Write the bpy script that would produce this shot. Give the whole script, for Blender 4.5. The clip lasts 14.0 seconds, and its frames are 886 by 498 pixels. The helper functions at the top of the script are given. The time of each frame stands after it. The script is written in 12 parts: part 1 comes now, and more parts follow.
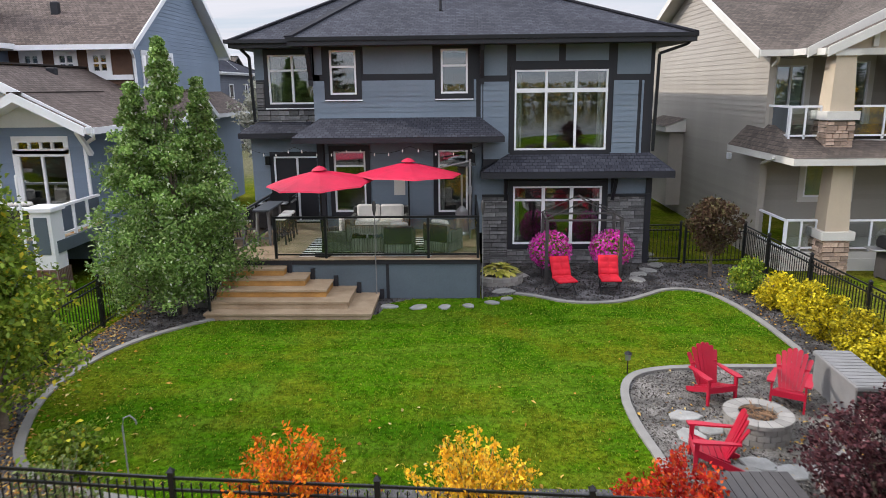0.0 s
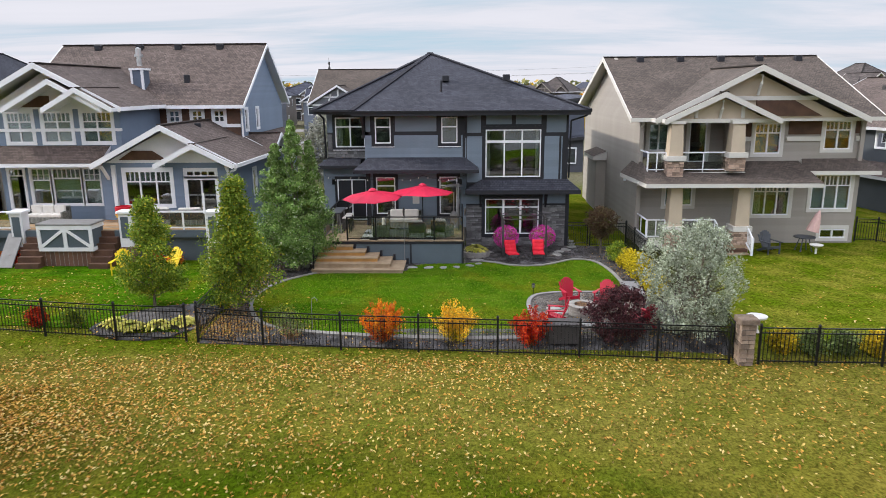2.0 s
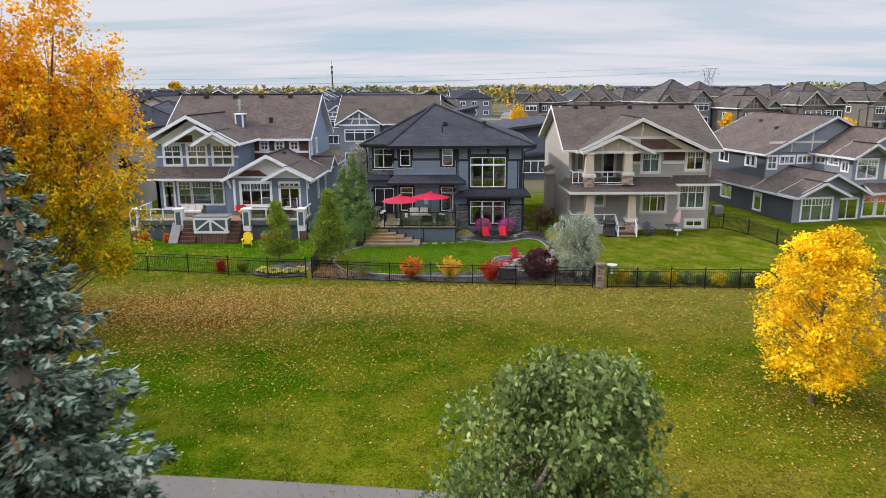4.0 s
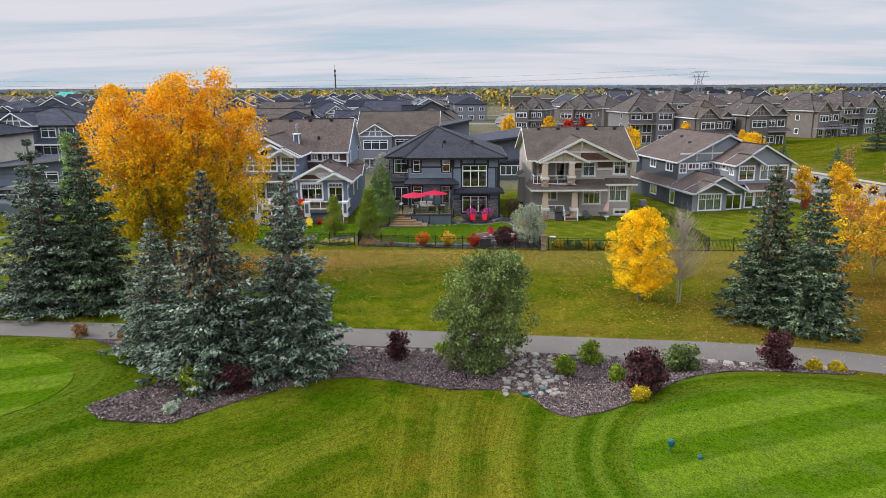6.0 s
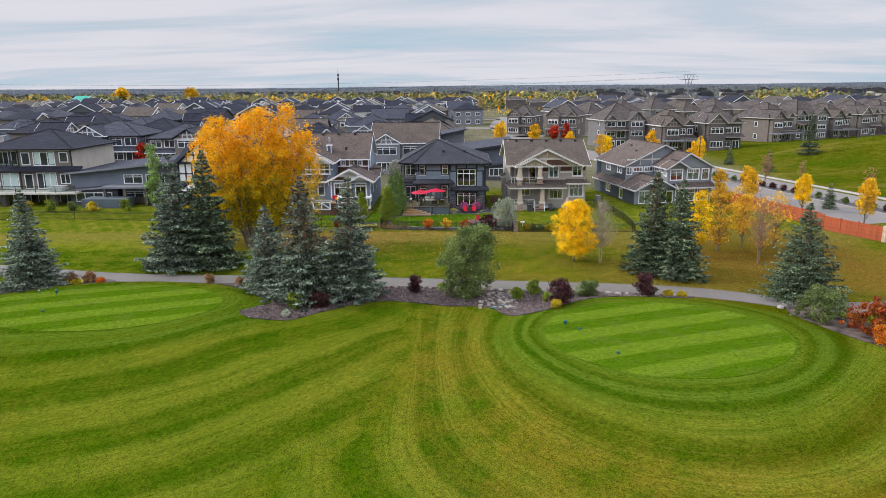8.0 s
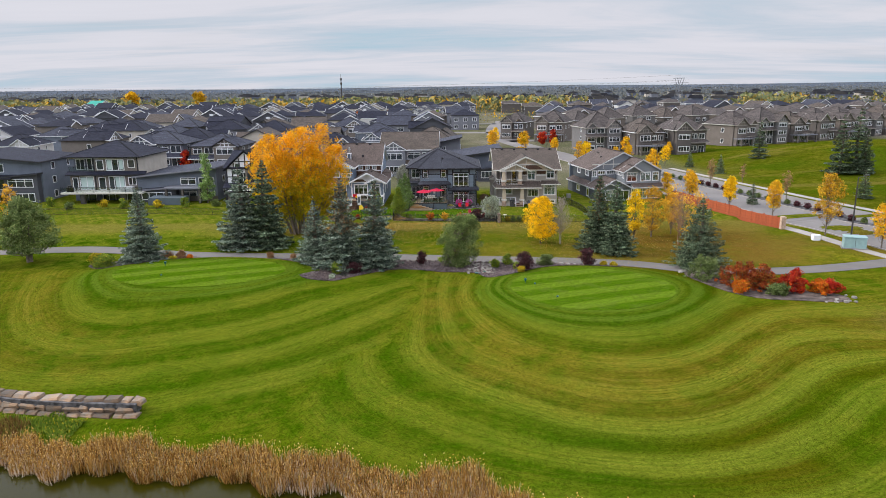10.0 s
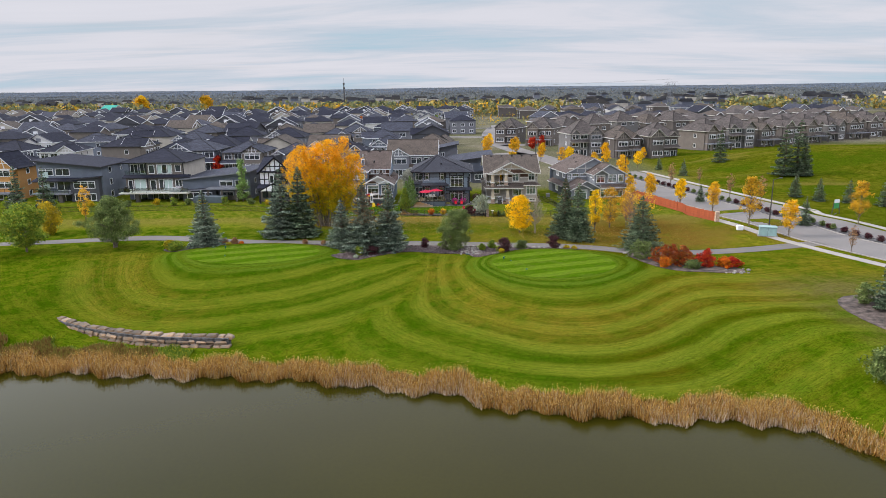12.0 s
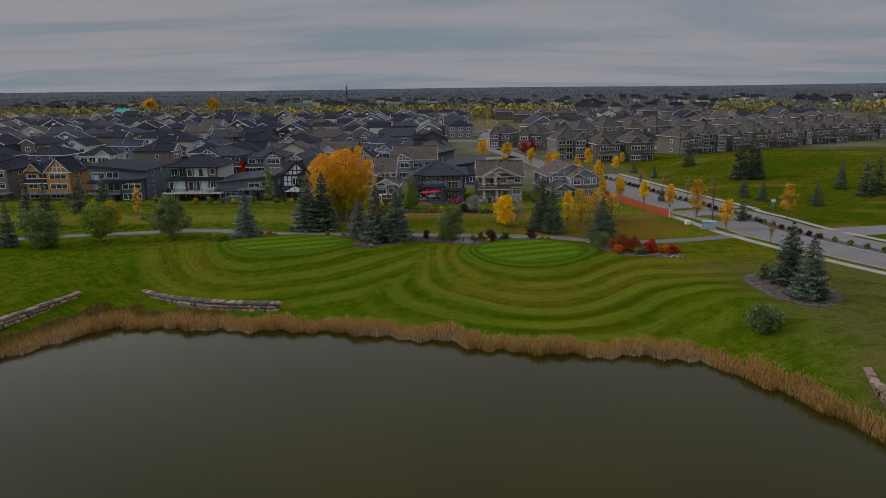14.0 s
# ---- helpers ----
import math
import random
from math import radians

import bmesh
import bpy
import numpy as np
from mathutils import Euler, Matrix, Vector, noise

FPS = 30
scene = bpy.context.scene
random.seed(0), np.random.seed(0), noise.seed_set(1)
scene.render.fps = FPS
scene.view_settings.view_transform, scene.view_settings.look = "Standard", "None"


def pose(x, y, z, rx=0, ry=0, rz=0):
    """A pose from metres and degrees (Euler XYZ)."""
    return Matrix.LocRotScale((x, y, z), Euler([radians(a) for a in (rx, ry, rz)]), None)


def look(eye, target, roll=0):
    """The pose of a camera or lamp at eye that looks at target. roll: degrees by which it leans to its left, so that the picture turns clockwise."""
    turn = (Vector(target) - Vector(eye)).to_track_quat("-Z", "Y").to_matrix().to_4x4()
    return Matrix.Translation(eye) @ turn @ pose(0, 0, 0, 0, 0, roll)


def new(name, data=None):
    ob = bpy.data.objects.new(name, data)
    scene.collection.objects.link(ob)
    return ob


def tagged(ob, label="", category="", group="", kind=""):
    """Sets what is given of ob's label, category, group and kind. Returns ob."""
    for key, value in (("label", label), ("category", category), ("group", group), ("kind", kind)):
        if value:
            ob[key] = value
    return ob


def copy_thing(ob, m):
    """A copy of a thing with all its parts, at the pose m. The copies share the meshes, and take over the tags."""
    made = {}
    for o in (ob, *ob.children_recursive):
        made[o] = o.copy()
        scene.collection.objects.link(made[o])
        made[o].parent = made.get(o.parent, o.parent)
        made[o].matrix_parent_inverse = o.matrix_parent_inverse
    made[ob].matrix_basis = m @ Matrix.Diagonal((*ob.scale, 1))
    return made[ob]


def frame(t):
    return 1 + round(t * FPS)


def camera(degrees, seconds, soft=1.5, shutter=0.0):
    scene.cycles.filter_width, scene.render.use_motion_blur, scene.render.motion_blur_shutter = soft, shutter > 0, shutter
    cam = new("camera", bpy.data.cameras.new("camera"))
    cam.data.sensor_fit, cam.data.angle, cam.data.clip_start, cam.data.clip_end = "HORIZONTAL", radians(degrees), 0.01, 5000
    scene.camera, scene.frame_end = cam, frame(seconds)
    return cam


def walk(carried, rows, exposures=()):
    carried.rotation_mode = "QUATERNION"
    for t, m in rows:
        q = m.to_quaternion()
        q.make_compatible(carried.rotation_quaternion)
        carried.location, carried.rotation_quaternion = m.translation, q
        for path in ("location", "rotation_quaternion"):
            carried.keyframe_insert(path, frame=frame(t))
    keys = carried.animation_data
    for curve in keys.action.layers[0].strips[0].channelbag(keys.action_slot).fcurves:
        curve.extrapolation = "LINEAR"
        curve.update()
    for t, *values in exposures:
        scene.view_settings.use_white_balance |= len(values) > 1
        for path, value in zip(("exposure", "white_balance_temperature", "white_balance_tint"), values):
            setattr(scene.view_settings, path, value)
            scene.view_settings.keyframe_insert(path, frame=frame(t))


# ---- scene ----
cam = camera(65.5, 14.0, 0.5, 0.2)
# seconds, x, y, z, yaw, pitch, roll
ROWS = [
    (0.0, -0.070, -20.842, 5.428, 1.767, -13.234, -0.648),
    (0.5, 0.013, -23.443, 5.851, 1.723, -13.187, -0.574),
    (1.0, 0.099, -26.598, 6.431, 1.681, -13.158, -0.512),
    (1.5, 0.187, -30.208, 7.120, 1.643, -13.144, -0.463),
    (2.0, 0.278, -34.213, 7.878, 1.607, -13.142, -0.426),
    (2.5, 0.372, -38.573, 8.677, 1.574, -13.149, -0.398),
    (3.0, 0.469, -43.256, 9.497, 1.544, -13.164, -0.380),
    (3.5, 0.569, -48.230, 10.325, 1.516, -13.184, -0.371),
    (4.0, 0.672, -53.462, 11.154, 1.490, -13.208, -0.369),
    (4.5, 0.779, -58.913, 11.979, 1.466, -13.233, -0.374),
    (5.0, 0.890, -64.544, 12.801, 1.443, -13.258, -0.386),
    (5.5, 1.005, -70.314, 13.622, 1.423, -13.283, -0.402),
    (6.0, 1.123, -76.183, 14.444, 1.404, -13.306, -0.423),
    (6.5, 1.245, -82.116, 15.271, 1.387, -13.326, -0.448),
    (7.0, 1.372, -88.085, 16.106, 1.370, -13.342, -0.475),
    (7.5, 1.503, -94.067, 16.949, 1.355, -13.354, -0.503),
    (8.0, 1.638, -100.050, 17.803, 1.341, -13.362, -0.533),
    (8.5, 1.778, -106.029, 18.667, 1.328, -13.366, -0.563),
    (9.0, 1.923, -112.002, 19.539, 1.315, -13.366, -0.592),
    (9.5, 2.072, -117.976, 20.416, 1.303, -13.362, -0.619),
    (10.0, 2.227, -123.956, 21.296, 1.291, -13.355, -0.644),
    (10.5, 2.386, -129.949, 22.175, 1.280, -13.346, -0.666),
    (11.0, 2.551, -135.957, 23.053, 1.269, -13.336, -0.683),
    (11.5, 2.721, -141.983, 23.928, 1.257, -13.325, -0.695),
    (12.0, 2.897, -148.024, 24.807, 1.245, -13.315, -0.702),
    (12.5, 3.078, -154.082, 25.699, 1.233, -13.309, -0.701),
    (13.0, 3.265, -160.169, 26.621, 1.221, -13.307, -0.693),
    (13.5, 3.458, -166.319, 27.601, 1.207, -13.312, -0.677),
    (14.0, 3.658, -172.609, 28.677, 1.193, -13.325, -0.651),
]
FADE = [(0.0, 0.17), (3.0, 0.07), (6.0, -0.06), (12.0, -0.06), (13.0, -0.52), (13.5, -0.9), (14.0, -1.38)]
walk(cam, [(t, pose(x, y, z, 0, 0, yaw) @ pose(0, 0, 0, 90 + pitch, 0, 0) @ pose(0, 0, 0, 0, 0, roll))
           for t, x, y, z, yaw, pitch, roll in ROWS], FADE)

# ---- light ----
SUN_EL, SUN_AZ = 33.0, 176.0   # the sun stands to the west side (-x), a little behind the houses
world = bpy.data.worlds.new("sky")
scene.world = world
world.use_nodes = True
wn, wl = world.node_tree.nodes, world.node_tree.links
wn.clear()
w_out, w_bg, w_sky = wn.new("ShaderNodeOutputWorld"), wn.new("ShaderNodeBackground"), wn.new("ShaderNodeTexSky")
w_sky.sky_type, w_sky.sun_disc = "NISHITA", False
w_sky.sun_elevation, w_sky.sun_rotation = radians(SUN_EL), radians(270)
w_sky.air_density, w_sky.dust_density = 1.0, 2.0
w_tc, w_sep = wn.new("ShaderNodeTexCoord"), wn.new("ShaderNodeSeparateXYZ")
wl.new(w_tc.outputs["Generated"], w_sep.inputs[0])


def wmath(op, a, b=0.0):
    n = wn.new("ShaderNodeMath")
    n.operation = op
    for k, s in enumerate((a, b)):
        if isinstance(s, (int, float)):
            n.inputs[k].default_value = s
        else:
            wl.new(s, n.inputs[k])
    return n.outputs[0]


w_h = wmath("ADD", wmath("MAXIMUM", w_sep.outputs["Z"], 0.0), 0.10)
w_px, w_py = wmath("DIVIDE", w_sep.outputs["X"], w_h), wmath("DIVIDE", w_sep.outputs["Y"], w_h)
w_vec = wn.new("ShaderNodeCombineXYZ")
wl.new(wmath("MULTIPLY", w_px, 0.34), w_vec.inputs[0])
wl.new(w_py, w_vec.inputs[1])


def wnoise(scale, detail, rough, dist=0.0):
    n = wn.new("ShaderNodeTexNoise")
    n.inputs["Scale"].default_value, n.inputs["Detail"].default_value = scale, detail
    n.inputs["Roughness"].default_value, n.inputs["Distortion"].default_value = rough, dist
    wl.new(w_vec.outputs[0], n.inputs["Vector"])
    return n.outputs["Fac"]


def wramp(fac, stops):
    n = wn.new("ShaderNodeValToRGB")
    wl.new(fac, n.inputs[0])
    while len(n.color_ramp.elements) < len(stops):
        n.color_ramp.elements.new(0.5)
    for e, (p, c) in zip(n.color_ramp.elements, stops):
        e.position, e.color = p, (*c, 1)
    return n.outputs["Color"]


w_cloud = wramp(wnoise(0.9, 7, 0.6, 0.5), [(0.28, (0.46, 0.62, 0.74)), (0.42, (0.59, 0.66, 0.76)), (0.55, (0.74, 0.745, 0.82)), (0.8, (0.82, 0.81, 0.88))])
w_mask = wramp(wnoise(0.5, 5, 0.55, 0.8), [(0.25, (0.82, 0.82, 0.82)), (0.45, (0.97, 0.97, 0.97))])
w_mix = wn.new("ShaderNodeMix")
w_mix.data_type = "RGBA"
w_scale = wn.new("ShaderNodeVectorMath")
w_scale.operation = "SCALE"
w_scale.inputs["Scale"].default_value = 0.09
wl.new(w_sky.outputs[0], w_scale.inputs[0])
wl.new(w_scale.outputs[0], w_mix.inputs["A"])
wl.new(w_cloud, w_mix.inputs["B"])
wl.new(w_mask, w_mix.inputs["Factor"])
# an overcast sky is brighter overhead than at the horizon
w_lift = wn.new("ShaderNodeMapRange")
w_lift.interpolation_type = "SMOOTHSTEP"
for k, q in enumerate((0.12, 0.24, 1.0, 2.2)):
    w_lift.inputs[k + 1].default_value = q
wl.new(w_sep.outputs["Z"], w_lift.inputs[0])
# and round the veiled sun
w_dot = wn.new("ShaderNodeVectorMath")
w_dot.operation = "DOT_PRODUCT"
w_dot.inputs[1].default_value = (math.cos(radians(SUN_AZ)) * math.cos(radians(SUN_EL)), math.sin(radians(SUN_AZ)) * math.cos(radians(SUN_EL)), math.sin(radians(SUN_EL)))
wl.new(w_tc.outputs["Generated"], w_dot.inputs[0])
w_halo = wn.new("ShaderNodeMapRange")
for k, q in enumerate((-0.2, 0.9, 0.94, 1.45)):
    w_halo.inputs[k + 1].default_value = q
wl.new(w_dot.outputs["Value"], w_halo.inputs[0])
w_up = wn.new("ShaderNodeVectorMath")
w_up.operation = "SCALE"
wl.new(w_mix.outputs["Result"], w_up.inputs[0])
wl.new(wmath("MULTIPLY", w_lift.outputs[0], wmath("ADD", 1.0, wmath("MULTIPLY", wmath("SUBTRACT", w_halo.outputs[0], 1.0), wmath("SUBTRACT", w_lift.outputs[0], 1.0)))), w_up.inputs["Scale"])
wl.new(w_up.outputs[0], w_bg.inputs["Color"])
w_bg.inputs["Strength"].default_value = 1.0
wl.new(w_bg.outputs[0], w_out.inputs["Surface"])

sun = new("sun", bpy.data.lights.new("sun", "SUN"))
sun.data.energy, sun.data.angle, sun.data.color = 2.7, radians(2.0), (1.0, 0.94, 0.84)
sun_from = Vector((math.cos(radians(SUN_AZ)) * math.cos(radians(SUN_EL)), math.sin(radians(SUN_AZ)) * math.cos(radians(SUN_EL)), math.sin(radians(SUN_EL))))
sun.matrix_world = look(sun_from * 300, (0, 0, 0))


# ---- materials ----
def material(name, base, rough=0.75, var=0.25, scale=1.5, fine=30.0, bump=0.15, metal=0.0, spec=0.35, tint=None, rnd=0.0, island=0.0):
    """A node material: base colour varied at two scales, with a fine bump. tint: a second colour that the large noise mixes in."""
    m = bpy.data.materials.new(name)
    m.use_nodes = True
    nt = m.node_tree
    N, L = nt.nodes, nt.links
    b = N["Principled BSDF"]
    tc = N.new("ShaderNodeTexCoord")
    n1, n2 = N.new("ShaderNodeTexNoise"), N.new("ShaderNodeTexNoise")
    for n, s, d in ((n1, scale, 4), (n2, fine, 3)):
        n.inputs["Scale"].default_value, n.inputs["Detail"].default_value = s, d
        L.new(tc.outputs["Object"], n.inputs["Vector"])
    mix = N.new("ShaderNodeMix")
    mix.data_type = "RGBA"
    lo = [c * (1 - var) for c in base]
    hi = list(tint) if tint else [min(1, c * (1 + var)) for c in base]
    mix.inputs["A"].default_value, mix.inputs["B"].default_value = (*lo, 1), (*hi, 1)
    r = N.new("ShaderNodeMapRange")
    r.inputs[1].default_value, r.inputs[2].default_value = 0.3, 0.7
    L.new(n1.outputs["Fac"], r.inputs[0])
    L.new(r.outputs[0], mix.inputs["Factor"])
    hsv = N.new("ShaderNodeHueSaturation")
    L.new(mix.outputs["Result"], hsv.inputs["Color"])
    v = N.new("ShaderNodeMapRange")
    v.inputs[1].default_value, v.inputs[2].default_value = 0.2, 0.8
    v.inputs[3].default_value, v.inputs[4].default_value = 1 - var * 0.7, 1 + var * 0.7
    L.new(n2.outputs["Fac"], v.inputs[0])
    val = v.outputs[0]
    for amount, node, out in ((rnd, "ShaderNodeObjectInfo", "Random"), (island, "ShaderNodeNewGeometry", "Random Per Island")):
        if amount:
            o, k, mu = N.new(node), N.new("ShaderNodeMapRange"), N.new("ShaderNodeMath")
            k.inputs[3].default_value, k.inputs[4].default_value = 1 - amount, 1 + amount
            mu.operation = "MULTIPLY"
            L.new(o.outputs[out], k.inputs[0])
            L.new(k.outputs[0], mu.inputs[0])
            L.new(val, mu.inputs[1])
            val = mu.outputs[0]
    L.new(val, hsv.inputs["Value"])
    L.new(hsv.outputs[0], b.inputs["Base Color"])
    b.inputs["Roughness"].default_value, b.inputs["Metallic"].default_value = rough, metal
    b.inputs["Specular IOR Level"].default_value = spec
    if bump:
        bp = N.new("ShaderNodeBump")
        bp.inputs["Strength"].default_value, bp.inputs["Distance"].default_value = bump, 0.02
        L.new(n2.outputs["Fac"], bp.inputs["Height"])
        L.new(bp.outputs[0], b.inputs["Normal"])
    return m


def leaf_material(name, stops, rough=0.6, trans=0.25):
    """Leaves: each one takes its own colour from the ramp."""
    m = bpy.data.materials.new(name)
    m.use_nodes = True
    N, L = m.node_tree.nodes, m.node_tree.links
    b = N["Principled BSDF"]
    g, ramp = N.new("ShaderNodeNewGeometry"), N.new("ShaderNodeValToRGB")
    L.new(g.outputs["Random Per Island"], ramp.inputs[0])
    while len(ramp.color_ramp.elements) < len(stops):
        ramp.color_ramp.elements.new(0.5)
    for e, (p, c) in zip(ramp.color_ramp.elements, stops):
        e.position, e.color = p, (*c, 1)
    o, hsv, k = N.new("ShaderNodeObjectInfo"), N.new("ShaderNodeHueSaturation"), N.new("ShaderNodeMapRange")
    L.new(o.outputs["Random"], k.inputs[0])
    k.inputs[3].default_value, k.inputs[4].default_value = 0.85, 1.12
    # each spray of leaves is a little lighter or darker than the next
    at_, ad_ = N.new("ShaderNodeAttribute"), N.new("ShaderNodeMath")
    at_.attribute_name, ad_.operation = "tone", "ADD"
    L.new(k.outputs[0], ad_.inputs[0])
    L.new(at_.outputs["Fac"], ad_.inputs[1])
    L.new(ad_.outputs[0], hsv.inputs["Value"])
    L.new(ramp.outputs[0], hsv.inputs["Color"])
    L.new(hsv.outputs[0], b.inputs["Base Color"])
    b.inputs["Roughness"].default_value, b.inputs["Specular IOR Level"].default_value = rough, 0.16
    t, mx = N.new("ShaderNodeBsdfTranslucent"), N.new("ShaderNodeMixShader")
    L.new(hsv.outputs[0], t.inputs["Color"])
    mx.inputs[0].default_value = trans
    L.new(b.outputs[0], mx.inputs[1])
    L.new(t.outputs[0], mx.inputs[2])
    L.new(mx.outputs[0], N["Material Output"].inputs["Surface"])
    return m


def brick_material(name, colours, mortar, w, h, gap, rough=0.85, coords="UV", bump=0.5, offset=0.5, stain=0.25):
    """Courses of shingles or bricks too small to build one by one, with their joints in relief."""
    m = bpy.data.materials.new(name)
    m.use_nodes = True
    N, L = m.node_tree.nodes, m.node_tree.links
    b, tc, br = N["Principled BSDF"], N.new("ShaderNodeTexCoord"), N.new("ShaderNodeTexBrick")
    L.new(tc.outputs[coords], br.inputs["Vector"])
    br.inputs["Color1"].default_value, br.inputs["Color2"].default_value = (*colours[0], 1), (*colours[1], 1)
    br.inputs["Mortar"].default_value = (*mortar, 1)
    br.inputs["Scale"].default_value, br.inputs["Brick Width"].default_value, br.inputs["Row Height"].default_value = 1.0, w, h
    br.inputs["Mortar Size"].default_value, br.inputs["Mortar Smooth"].default_value = gap, 0.3
    br.offset = offset
    n1, n2, mp, mul = N.new("ShaderNodeTexNoise"), N.new("ShaderNodeTexNoise"), N.new("ShaderNodeMapRange"), N.new("ShaderNodeHueSaturation")
    n1.inputs["Scale"].default_value, n1.inputs["Detail"].default_value = 0.6, 5
    n2.inputs["Scale"].default_value, n2.inputs["Detail"].default_value = 16.0, 4
    L.new(tc.outputs["Object"], n1.inputs["Vector"])
    L.new(tc.outputs[coords], n2.inputs["Vector"])
    ad = N.new("ShaderNodeMath")
    ad.operation = "ADD"
    L.new(n1.outputs["Fac"], ad.inputs[0])
    L.new(n2.outputs["Fac"], ad.inputs[1])
    mp.inputs[1].default_value, mp.inputs[2].default_value = 0.6, 1.4
    mp.inputs[3].default_value, mp.inputs[4].default_value = 1 - stain, 1 + stain
    L.new(ad.outputs[0], mp.inputs[0])
    L.new(mp.outputs[0], mul.inputs["Value"])
    L.new(br.outputs["Color"], mul.inputs["Color"])
    L.new(mul.outputs[0], b.inputs["Base Color"])
    b.inputs["Roughness"].default_value, b.inputs["Specular IOR Level"].default_value = rough, 0.12
    bp = N.new("ShaderNodeBump")
    bp.inputs["Strength"].default_value, bp.inputs["Distance"].default_value, bp.invert = bump, 0.012, True
    L.new(br.outputs["Fac"], bp.inputs["Height"])
    L.new(bp.outputs[0], b.inputs["Normal"])
    return m


def lap_material(name, base, course=0.16, rough=0.65):
    """Painted lap siding of houses that stay far off: the courses as relief and a thin drip line."""
    m = material(name, base, rough, 0.10, 0.7, 20, 0)
    N, L = m.node_tree.nodes, m.node_tree.links
    tc, sp, md, bp = N.new("ShaderNodeTexCoord"), N.new("ShaderNodeSeparateXYZ"), N.new("ShaderNodeMath"), N.new("ShaderNodeBump")
    L.new(tc.outputs["Object"], sp.inputs[0])
    md.operation = "MODULO"
    md.inputs[1].default_value = course
    L.new(sp.outputs["Z"], md.inputs[0])
    bp.inputs["Strength"].default_value, bp.inputs["Distance"].default_value, bp.invert = 0.7, 0.25, True
    L.new(md.outputs[0], bp.inputs["Height"])
    L.new(bp.outputs[0], N["Principled BSDF"].inputs["Normal"])
    return m


def glass_material(name, tint=(0.75, 0.8, 0.8), gloss=0.16):
    m = bpy.data.materials.new(name)
    m.use_nodes = True
    N, L = m.node_tree.nodes, m.node_tree.links
    N.remove(N["Principled BSDF"])
    t, g, f, a, mx = N.new("ShaderNodeBsdfTransparent"), N.new("ShaderNodeBsdfGlossy"), N.new("ShaderNodeFresnel"), N.new("ShaderNodeMath"), N.new("ShaderNodeMixShader")
    t.inputs[0].default_value = (*tint, 1)
    g.inputs["Roughness"].default_value = 0.015
    f.inputs[0].default_value = 1.5
    a.operation, a.use_clamp = "ADD", True
    a.inputs[1].default_value = gloss
    L.new(f.outputs[0], a.inputs[0])
    L.new(a.outputs[0], mx.inputs[0])
    L.new(t.outputs[0], mx.inputs[1])
    L.new(g.outputs[0], mx.inputs[2])
    L.new(mx.outputs[0], N["Material Output"].inputs["Surface"])
    return m


